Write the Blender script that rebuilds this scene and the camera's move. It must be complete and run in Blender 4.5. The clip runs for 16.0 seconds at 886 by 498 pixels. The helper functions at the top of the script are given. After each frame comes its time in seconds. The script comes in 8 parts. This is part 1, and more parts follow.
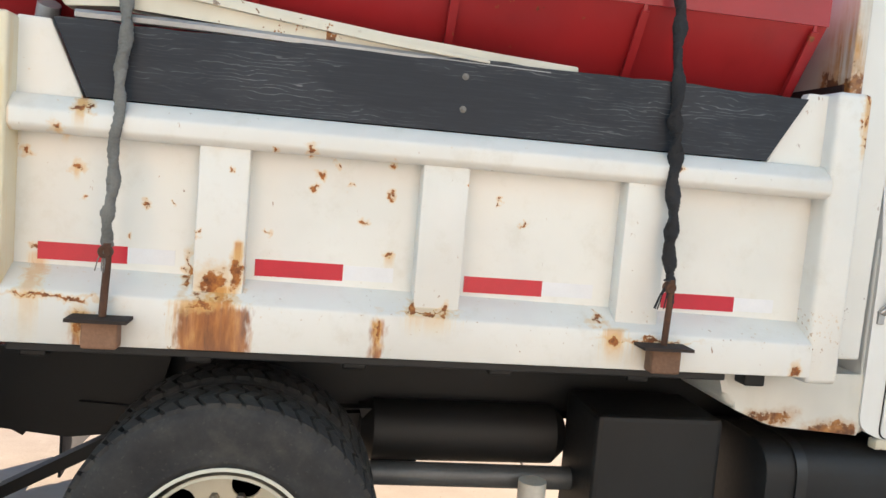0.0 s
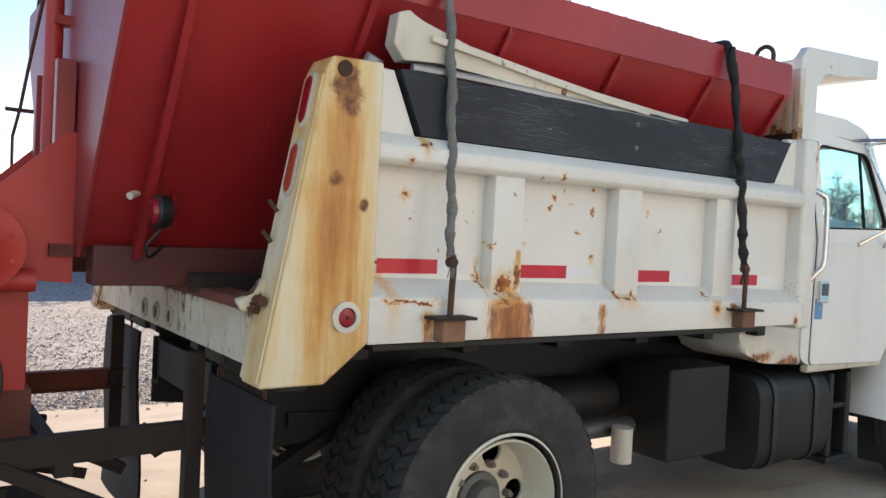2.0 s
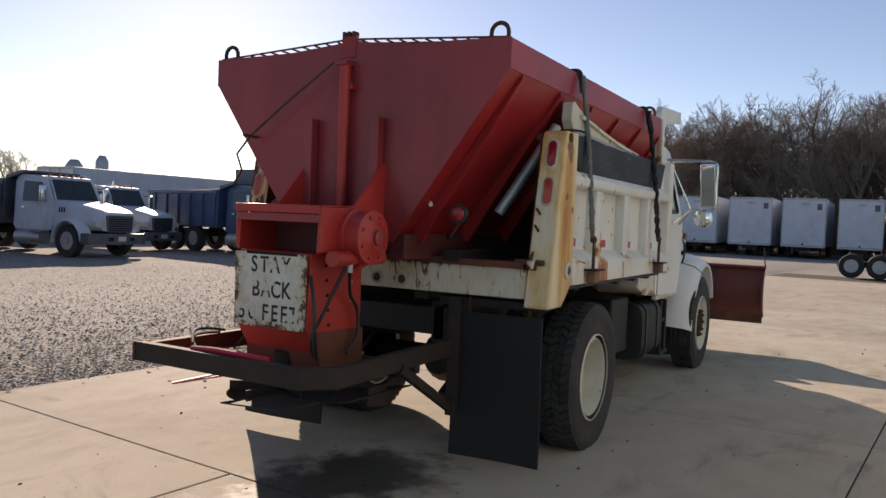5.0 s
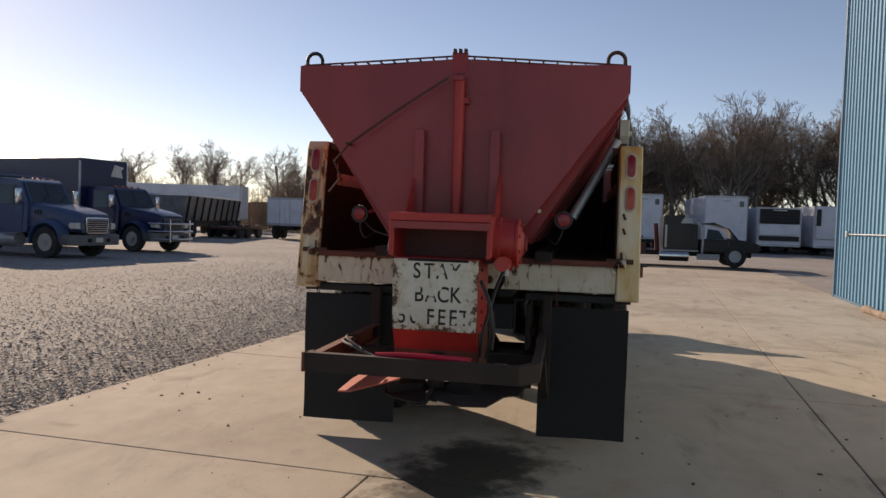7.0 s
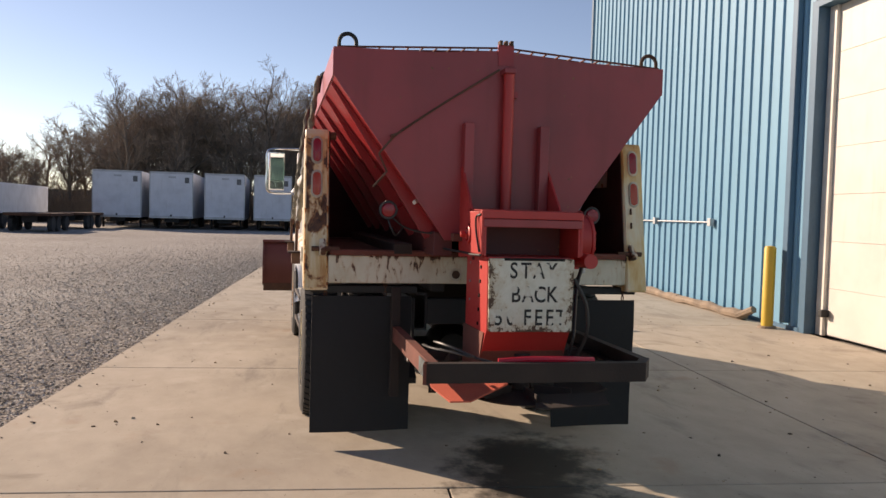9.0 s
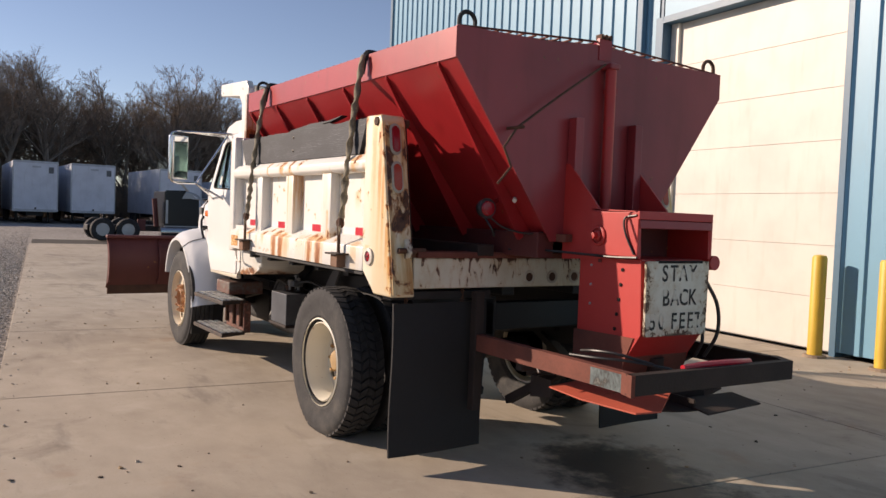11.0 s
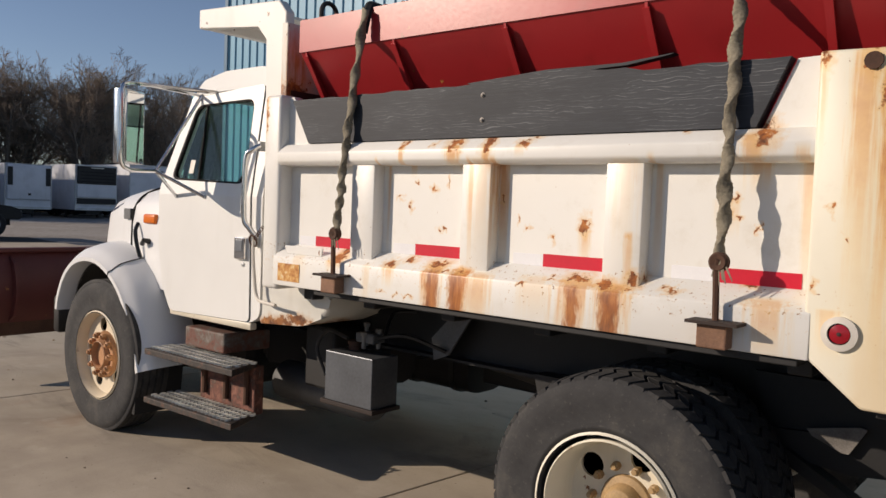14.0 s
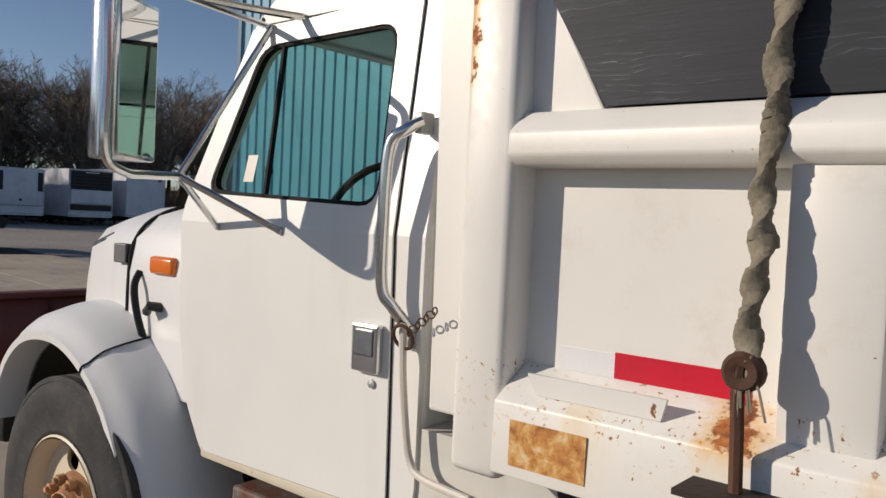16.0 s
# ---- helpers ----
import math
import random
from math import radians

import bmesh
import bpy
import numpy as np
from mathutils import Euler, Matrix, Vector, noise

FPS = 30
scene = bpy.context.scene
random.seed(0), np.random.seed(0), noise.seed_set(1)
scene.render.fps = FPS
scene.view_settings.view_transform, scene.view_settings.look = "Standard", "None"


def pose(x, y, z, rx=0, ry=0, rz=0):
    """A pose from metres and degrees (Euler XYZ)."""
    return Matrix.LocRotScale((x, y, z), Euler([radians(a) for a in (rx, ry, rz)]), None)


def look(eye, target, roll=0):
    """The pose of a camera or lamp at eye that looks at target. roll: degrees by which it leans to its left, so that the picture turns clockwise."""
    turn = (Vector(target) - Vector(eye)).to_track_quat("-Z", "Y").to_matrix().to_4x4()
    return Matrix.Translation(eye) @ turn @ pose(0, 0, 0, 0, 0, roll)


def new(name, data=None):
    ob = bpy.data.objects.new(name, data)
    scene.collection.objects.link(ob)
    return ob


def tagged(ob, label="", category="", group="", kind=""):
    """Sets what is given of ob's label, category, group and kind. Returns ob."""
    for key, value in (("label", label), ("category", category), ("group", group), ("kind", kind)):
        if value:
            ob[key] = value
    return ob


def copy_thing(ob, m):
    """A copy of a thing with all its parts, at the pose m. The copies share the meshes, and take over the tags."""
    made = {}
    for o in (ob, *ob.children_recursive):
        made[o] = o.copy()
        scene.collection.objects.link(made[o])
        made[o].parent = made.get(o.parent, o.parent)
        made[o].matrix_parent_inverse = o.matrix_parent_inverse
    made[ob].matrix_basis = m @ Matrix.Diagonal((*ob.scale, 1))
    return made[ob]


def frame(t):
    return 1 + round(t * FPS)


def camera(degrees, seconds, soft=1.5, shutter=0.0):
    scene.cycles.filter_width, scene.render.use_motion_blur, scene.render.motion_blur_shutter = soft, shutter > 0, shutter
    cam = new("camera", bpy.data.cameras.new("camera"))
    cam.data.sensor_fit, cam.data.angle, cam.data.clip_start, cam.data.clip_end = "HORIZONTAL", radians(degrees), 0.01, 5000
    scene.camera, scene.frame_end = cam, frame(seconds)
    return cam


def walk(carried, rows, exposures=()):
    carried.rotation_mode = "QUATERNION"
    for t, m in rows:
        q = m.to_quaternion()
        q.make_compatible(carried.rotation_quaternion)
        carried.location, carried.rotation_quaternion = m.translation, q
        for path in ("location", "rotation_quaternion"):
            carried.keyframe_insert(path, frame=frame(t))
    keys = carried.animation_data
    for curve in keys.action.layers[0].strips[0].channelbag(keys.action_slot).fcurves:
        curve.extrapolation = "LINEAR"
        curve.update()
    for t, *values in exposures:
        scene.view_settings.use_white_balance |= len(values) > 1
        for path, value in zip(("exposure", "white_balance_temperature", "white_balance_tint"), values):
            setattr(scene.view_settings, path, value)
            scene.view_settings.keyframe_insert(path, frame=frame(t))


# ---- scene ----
cam = camera(58.5, 16.0)
PATH = [
    (0, (0.974, -3.637, 1.746), (1.309, -1.673, 1.569), 4.8),
    (0.5, (0.485, -3.584, 1.663), (1.084, -1.68, 1.549), 4.4),
    (1, (-0.064, -3.529, 1.606), (0.765, -1.711, 1.525), 4.0),
    (1.5, (-0.652, -3.481, 1.555), (0.363, -1.759, 1.504), 3.3),
    (2, (-1.244, -3.499, 1.562), (-0.089, -1.867, 1.518), 2.9),
    (2.5, (-1.852, -3.547, 1.579), (-0.547, -2.032, 1.532), 2.9),
    (3, (-2.438, -3.533, 1.573), (-0.999, -2.146, 1.52), 3.0),
    (3.5, (-3.054, -3.562, 1.554), (-1.522, -2.276, 1.5), 2.8),
    (4, (-3.592, -3.431, 1.541), (-1.985, -2.241, 1.49), 2.5),
    (4.5, (-4.182, -3.206, 1.527), (-2.496, -2.131, 1.476), 2.4),
    (4.7, (-4.354, -3.085, 1.54), (-2.642, -2.052, 1.479), 2.4),
    (7, (-5.72, -0.798, 1.55), (-3.75, -0.459, 1.479), 1.9),
    (7.5, (-5.734, -0.273, 1.565), (-3.744, -0.087, 1.488), 1.8),
    (8, (-5.77, 0.295, 1.569), (-3.772, 0.295, 1.488), 1.7),
    (8.5, (-5.64, 0.84, 1.568), (-3.654, 0.619, 1.483), 1.7),
    (9, (-5.486, 1.397, 1.563), (-3.532, 0.98, 1.475), 1.6),
    (9.2, (-5.426, 1.652, 1.549), (-3.49, 1.157, 1.465), 1.7),
    (11.3, (-3.974, 3.609, 1.532), (-2.346, 2.451, 1.436), 2.1),
    (11.5, (-3.782, 3.744, 1.55), (-2.195, 2.531, 1.447), 2.0),
    (12, (-3.198, 3.954, 1.537), (-1.714, 2.617, 1.432), 1.9),
    (12.5, (-2.539, 4.058, 1.531), (-1.143, 2.63, 1.422), 1.9),
    (13, (-1.959, 4.141, 1.538), (-0.634, 2.646, 1.434), 2.1),
    (13.5, (-1.248, 3.966, 1.552), (0.041, 2.44, 1.45), 2.2),
    (14, (-0.591, 3.781, 1.594), (0.69, 2.248, 1.492), 2.2),
    (14.5, (0.017, 3.507, 1.63), (1.295, 1.972, 1.527), 2.2),
    (15, (0.648, 3.197, 1.634), (1.924, 1.659, 1.546), 2.5),
    (15.5, (1.239, 2.844, 1.677), (2.513, 1.305, 1.595), 2.7),
    (16, (1.79, 2.489, 1.673), (3.065, 0.95, 1.593), 2.8),
]
EXPOSURES = [(0.0, 1.80, 7800, 21), (0.5, 1.36, 7650, 21), (1.0, 1.38, 7400, 20), (2.0, 1.33, 7550, 20), (3.0, 1.0, 7600, 20), (4.5, 0.55, 7900, 21), (7.0, 0.26, 8350, 22),
             (9.0, 0.60, 8350, 23), (12.0, 0.26, 7700, 23), (13.0, 0.25, 7700, 21), (14.0, -0.1, 7500, 18), (15.0, -0.22, 7250, 16), (16.0, -0.3, 7150, 15)]
walk(cam, [(t, look(eye, target, roll)) for t, eye, target, roll in PATH], EXPOSURES)

# ---- world and sun ----
SUN_AZ, SUN_EL = 45.5, 21.0          # degrees: left of the truck's heading, above the horizon
world = bpy.data.worlds.new("sky")
scene.world = world
world.use_nodes = True
wt = world.node_tree
wt.nodes.clear()
sky = wt.nodes.new("ShaderNodeTexSky")
sky.sky_type = "NISHITA"
sky.sun_disc = False
sky.sun_elevation = radians(SUN_EL)
sky.sun_rotation = radians(90.0 - SUN_AZ)
sky.air_density, sky.dust_density, sky.ozone_density = 0.72, 0.12, 2.6
bg = wt.nodes.new("ShaderNodeBackground")
bg.inputs["Strength"].default_value = 0.108
wout = wt.nodes.new("ShaderNodeOutputWorld")
wt.links.new(sky.outputs[0], bg.inputs[0])
wt.links.new(bg.outputs[0], wout.inputs[0])

sun_dir = Vector((math.cos(radians(SUN_AZ)) * math.cos(radians(SUN_EL)), math.sin(radians(SUN_AZ)) * math.cos(radians(SUN_EL)), math.sin(radians(SUN_EL))))
sun_data = bpy.data.lights.new("sun", "SUN")
sun_data.energy, sun_data.angle, sun_data.color = 4.3, radians(0.5), (1.0, 0.945, 0.84)
sun = new("sun", sun_data)
sun.matrix_world = look(sun_dir * 60, (0, 0, 0))

# ---- materials ----


class Mat:
    """A small builder of node materials in world-size coordinates."""

    def __init__(self, name, rough=0.6, metal=0.0):
        self.m = bpy.data.materials.new(name)
        self.m.use_nodes = True
        self.nt = self.m.node_tree
        self.b = self.nt.nodes["Principled BSDF"]
        self.b.inputs["Roughness"].default_value = rough
        self.b.inputs["Metallic"].default_value = metal
        self.pos = self.nt.nodes.new("ShaderNodeNewGeometry").outputs["Position"]

    def put(self, socket, v):
        if isinstance(v, bpy.types.NodeSocket):
            self.nt.links.new(v, socket)
        elif isinstance(v, (tuple, list)) and len(v) == 3 and socket.type == "RGBA":
            socket.default_value = (*v, 1)
        else:
            socket.default_value = v

    def node(self, kind, *ins, operation=None, use_clamp=False, data_type=None):
        n = self.nt.nodes.new(kind)
        if operation:
            n.operation = operation
        if use_clamp:
            n.use_clamp = True
        if data_type:
            n.data_type = data_type
        for i, v in enumerate(ins):
            if v is not None:
                self.put(n.inputs[i], v)
        return n

    def math(self, op, a, b=0.0, clamp=False):
        return self.node("ShaderNodeMath", a, b, operation=op, use_clamp=clamp).outputs[0]

    def vec(self, op, a, b):
        return self.node("ShaderNodeVectorMath", a, b, operation=op)

    def scaled(self, sx, sy, sz, of=None):
        return self.vec("MULTIPLY", of or self.pos, (sx, sy, sz)).outputs[0]

    def noise(self, scale, detail=4.0, rough=0.55, at=None, warp=0.0):
        n = self.node("ShaderNodeTexNoise")
        self.put(n.inputs["Vector"], at or self.pos)
        n.inputs["Scale"].default_value, n.inputs["Detail"].default_value = scale, detail
        n.inputs["Roughness"].default_value, n.inputs["Distortion"].default_value = rough, warp
        return n.outputs["Fac"]

    def voronoi(self, scale, out="Distance", at=None):
        n = self.node("ShaderNodeTexVoronoi")
        self.put(n.inputs["Vector"], at or self.pos)
        n.inputs["Scale"].default_value = scale
        return n.outputs[out]

    def step(self, v, lo, hi):
        n = self.node("ShaderNodeMapRange", v, lo, hi, 0.0, 1.0)
        n.interpolation_type = "SMOOTHSTEP"
        return n.outputs[0]

    def ramp(self, fac, stops):
        n = self.node("ShaderNodeValToRGB", fac)
        r = n.color_ramp
        while len(r.elements) < len(stops):
            r.elements.new(0.5)
        for e, (p, c) in zip(r.elements, stops):
            e.position, e.color = p, (*c, 1)
        return n.outputs[0]

    def mix(self, fac, a, b):
        n = self.node("ShaderNodeMix", data_type="RGBA")
        self.put(n.inputs[0], fac)
        self.put(n.inputs[6], a)
        self.put(n.inputs[7], b)
        return n.outputs[2]

    def blob(self, centre, radii, soft=0.45, jag=0.9, scale=14.0):
        """A ragged stain round a place: 1 inside, 0 outside."""
        d = self.vec("DIVIDE", self.vec("SUBTRACT", self.pos, centre).outputs[0], radii).outputs[0]
        length = self.node("ShaderNodeVectorMath", d, operation="LENGTH").outputs["Value"]
        n = self.math("MULTIPLY", self.math("SUBTRACT", self.noise(scale, 8, 0.68), 0.5), jag)
        return self.step(self.math("ADD", length, n), 1.0, 1.0 - soft)

    def most(self, masks):
        v = masks[0]
        for m in masks[1:]:
            v = self.math("MAXIMUM", v, m)
        return v

    def random(self):
        return self.node("ShaderNodeObjectInfo").outputs["Random"]

    def done(self, colour, rough=None, bump=None, strength=0.3, dist=0.01, metal=None):
        self.put(self.b.inputs["Base Color"], colour)
        if rough is not None:
            self.put(self.b.inputs["Roughness"], rough)
        if metal is not None:
            self.put(self.b.inputs["Metallic"], metal)
        if bump is not None:
            n = self.node("ShaderNodeBump")
            n.inputs["Strength"].default_value, n.inputs["Distance"].default_value = strength, dist
            self.put(n.inputs["Height"], bump)
            self.put(self.b.inputs["Normal"], n.outputs[0])
        return self.m


RUST = [(0.25, (0.050, 0.018, 0.010)), (0.45, (0.17, 0.058, 0.018)), (0.62, (0.36, 0.14, 0.038)), (0.80, (0.52, 0.27, 0.09))]


def plain(name, col, rough=0.6, metal=0.0, vary=0.18, scale=9.0, bump=0.15, dist=0.004):
    """Paint, rubber or bare metal with mottling at two scales and fine relief."""
    k = Mat(name, rough, metal)
    big, fine = k.noise(scale * 0.25, 3), k.noise(scale * 6, 6)
    f = k.math("ADD", k.math("MULTIPLY", big, 0.7), k.math("MULTIPLY", fine, 0.3))
    lo, hi = tuple(c * (1 - vary) for c in col), tuple(min(1, c * (1 + vary)) for c in col)
    colour = k.ramp(f, [(0.3, lo), (0.7, hi)])
    r = k.math("ADD", rough - 0.08, k.math("MULTIPLY", fine, 0.16))
    return k.done(colour, r, fine, bump, dist)


def painted(name, col, stains=(), streaks=(), chips=0.0, dirt=0.25, rough=0.42, relief=0.10):
    """Sheet-metal paint with chalking, grime, chipped spots, and rust stains at given places (centre, radii)."""
    k = Mat(name, rough)
    big, fine = k.noise(1.3, 4), k.noise(55, 6)
    c = k.mix(k.step(big, 0.35, 0.75), col, tuple(x * (1 - dirt * 0.6) for x in col))
    grime = k.noise(2.2, 5, at=k.scaled(3.0, 3.0, 0.5))
    c = k.mix(k.math("MULTIPLY", k.step(grime, 0.52, 0.8), dirt), c, (col[0] * 0.55, col[1] * 0.5, col[2] * 0.42))
    rusty = k.ramp(k.noise(22, 6), RUST)
    pale = k.mix(0.55, rusty, (0.66, 0.36, 0.12))
    if streaks:
        st = k.most([k.blob(a, b, 0.95, 1.6, 7.0) for a, b in streaks])
        run = k.noise(10, 4, at=k.scaled(4.5, 4.5, 0.35))
        c = k.mix(k.math("MULTIPLY", st, k.step(run, 0.34, 0.66)), c, pale)
    if stains:
        sm = k.most([k.blob(a, b, 0.9, 2.4, 8.0) for a, b in stains])
        c = k.mix(k.math("MULTIPLY", sm, 0.8), c, pale)
        pits = k.step(k.math("ADD", k.math("MULTIPLY", sm, 0.45), k.math("MULTIPLY", k.noise(30, 8, 0.7), 1.0)), 0.76, 0.86)
        c = k.mix(k.math("MULTIPLY", pits, k.step(sm, 0.05, 0.3)), c, rusty)
    if chips:
        where = k.step(k.noise(2.3, 3), 0.42, 0.62)
        spots = k.step(k.noise(19, 5, 0.62, at=k.scaled(1.1, 1.1, 0.8)), 0.672 - 0.03 * chips, 0.69 - 0.03 * chips)
        c = k.mix(k.math("MULTIPLY", spots, where), c, rusty)
    r = k.math("ADD", rough - 0.1, k.math("MULTIPLY", fine, 0.2))
    return k.done(c, r, k.math("ADD", k.math("MULTIPLY", k.noise(7, 3), 1.0), k.math("MULTIPLY", fine, 0.03)), relief, 0.006)


WHITE = (0.75, 0.74, 0.705)
mat_white = painted("white_paint", WHITE, chips=0.15, dirt=0.2)
mat_cab = painted("cab_white_paint", (0.78, 0.78, 0.76), dirt=0.12, rough=0.34, relief=0.03)
mat_hood = painted("hood_white_paint", (0.76, 0.765, 0.765), dirt=0.15, rough=0.34, relief=0.03)
def rust_marks(k, c, marks, runs, sheets=()):
    """Crisp rust spots with orange halos at (x, z, rx, rz), and rust water running down from (x, z, width, length, strength)."""
    n1 = k.math("MULTIPLY", k.math("SUBTRACT", k.noise(26, 9, 0.72), 0.5), 2.6)
    n2 = k.math("MULTIPLY", k.math("SUBTRACT", k.noise(9, 5, 0.6), 0.5), 1.2)
    rusty = k.ramp(k.noise(34, 7, 0.65), [(0.30, (0.08, 0.028, 0.012)), (0.45, (0.24, 0.075, 0.024)), (0.58, (0.42, 0.14, 0.036)), (0.72, (0.56, 0.25, 0.07))])
    if runs:
        ragged = k.math("MULTIPLY", k.math("SUBTRACT", k.noise(9, 7, 0.68, at=k.scaled(4.0, 4.0, 0.22)), 0.5), 2.6)
        wet = None
        for x, z, w, length, amount in runs:
            v = k.node("ShaderNodeSeparateXYZ", k.vec("MULTIPLY", k.vec("SUBTRACT", k.pos, (x, 0, z)).outputs[0], (1 / w, 0, -1 / length)).outputs[0])
            across = k.step(k.math("ADD", k.math("ABSOLUTE", v.outputs[0]), ragged), 1.05, 0.2)
            down = k.math("MULTIPLY", k.step(v.outputs[2], 1.05, 0.15), k.step(v.outputs[2], -0.06, 0.02))
            m = k.math("MULTIPLY", k.math("MULTIPLY", across, down), amount)
            wet = m if wet is None else k.math("MAXIMUM", wet, m)
        c = k.mix(wet, c, k.ramp(k.math("ADD", k.math("MULTIPLY", wet, 0.6), k.math("MULTIPLY", k.noise(24, 4), 0.4)), [(0.25, (0.76, 0.54, 0.22)), (0.55, (0.70, 0.36, 0.09)), (0.8, (0.54, 0.19, 0.04))]))
    if sheets:
        edge = k.vec("ADD", k.pos, k.vec("MULTIPLY", k.vec("SUBTRACT", k.node("ShaderNodeTexNoise", k.scaled(16.0, 16.0, 5.0)).outputs["Color"], (0.5, 0.5, 0.5)).outputs[0], (0.06, 0.0, 0.06)).outputs[0]).outputs[0]
        v = k.node("ShaderNodeSeparateXYZ", edge)
        solid = k.most([k.math("MULTIPLY", k.math("MULTIPLY", k.step(v.outputs[0], x0 - 0.02, x0 + 0.012), k.step(v.outputs[0], x1 + 0.02, x1 - 0.012)), k.step(v.outputs[2], z1 + 0.012, z1 - 0.02)) for x0, x1, z1 in sheets])
        low = k.step(k.node("ShaderNodeSeparateXYZ", k.pos).outputs[2], 1.42, 1.38)
        tone = k.ramp(k.noise(12, 6, 0.62, at=k.scaled(3.0, 3.0, 0.6)), [(0.32, (0.17, 0.050, 0.018)), (0.48, (0.34, 0.105, 0.028)), (0.62, (0.48, 0.18, 0.048)), (0.75, (0.62, 0.34, 0.12))])
        c = k.mix(k.math("MULTIPLY", k.math("MULTIPLY", solid, low), 0.92), c, tone)
    near = None
    jitter = k.node("ShaderNodeTexNoise", k.pos)
    jitter.inputs["Scale"].default_value, jitter.inputs["Detail"].default_value = 32.0, 5.0
    there = k.vec("ADD", k.pos, k.vec("MULTIPLY", k.vec("SUBTRACT", jitter.outputs["Color"], (0.5, 0.5, 0.5)).outputs[0], (0.075, 0.0, 0.075)).outputs[0]).outputs[0]
    for x, z, rx, rz in marks:
        d = k.node("ShaderNodeVectorMath", k.vec("MULTIPLY", k.vec("SUBTRACT", there, (x, 0, z)).outputs[0], (1 / rx, 0, 1 / rz)).outputs[0], operation="LENGTH").outputs["Value"]
        near = d if near is None else k.math("MINIMUM", near, d)
    near = k.math("ADD", near, n2)
    halo = k.step(k.math("ADD", near, k.math("MULTIPLY", n1, 0.8)), 1.8, 0.5)
    c = k.mix(k.math("MULTIPLY", halo, 0.6), c, (0.70, 0.42, 0.15))
    core = k.step(k.math("ADD", near, n1), 0.75, 0.45)
    return k.mix(core, c, rusty), core


def side_paint(name, marks, runs, flecks=0.10, base=WHITE, sheets=(), wash=0.0, nicks=0.0):
    """White bed-side paint, chalked, with small chips and rust where it broke through."""
    k = Mat(name, 0.42)
    fine = k.noise(55, 6)
    c = k.mix(k.step(k.noise(1.3, 4), 0.35, 0.75), base, tuple(x * 0.88 for x in base))
    c = k.mix(k.math("MULTIPLY", k.step(k.noise(7, 7, 0.7), 0.52, 0.72), 0.22), c, (0.50, 0.44, 0.34))
    z = k.node("ShaderNodeSeparateXYZ", k.pos).outputs[2]
    shelf = k.math("MULTIPLY", k.step(z, 1.17, 1.30), k.step(z, 1.42, 1.38))
    freckle = k.noise(70, 5, 0.6)
    speck = k.step(k.math("ADD", freckle, k.math("MULTIPLY", shelf, flecks)), 0.715, 0.74)
    c = k.mix(k.math("MULTIPLY", k.step(k.math("ADD", freckle, k.math("MULTIPLY", shelf, flecks * 1.2)), 0.68, 0.76), 0.45), c, (0.62, 0.40, 0.18))
    c = k.mix(k.math("MULTIPLY", speck, k.step(k.noise(3.1, 3), 0.42, 0.55)), c, (0.22, 0.085, 0.03))
    if nicks:
        cut = k.noise(24, 6, 0.7, at=k.scaled(1.3, 1.3, 0.55), warp=0.6)
        c = k.mix(k.math("MULTIPLY", k.step(cut, 0.70 - nicks, 0.73 - nicks), 0.9), c, k.ramp(k.noise(40, 4), [(0.35, (0.13, 0.055, 0.025)), (0.65, (0.42, 0.20, 0.07))]))
    if wash:
        x = k.node("ShaderNodeSeparateXYZ", k.pos).outputs[0]
        damp = k.math("MULTIPLY", k.step(k.math("ADD", x, k.math("MULTIPLY", k.math("SUBTRACT", k.noise(3, 5, 0.6, at=k.scaled(3.0, 3.0, 0.35)), 0.5), 0.22)), 0.06, -0.12), wash)
        c = k.mix(damp, c, k.ramp(damp, [(0.1, (0.74, 0.60, 0.36)), (0.5, (0.68, 0.44, 0.17)), (0.85, (0.48, 0.22, 0.07))]))
    c, core = rust_marks(k, c, marks, runs, sheets)
    r = k.math("ADD", k.math("ADD", 0.32, k.math("MULTIPLY", fine, 0.2)), k.math("MULTIPLY", core, 0.4))
    h = k.math("SUBTRACT", k.math("ADD", k.noise(5, 3), k.math("MULTIPLY", fine, 0.15)), k.math("MULTIPLY", core, 0.25))
    return k.done(c, r, h, 0.16, 0.006)


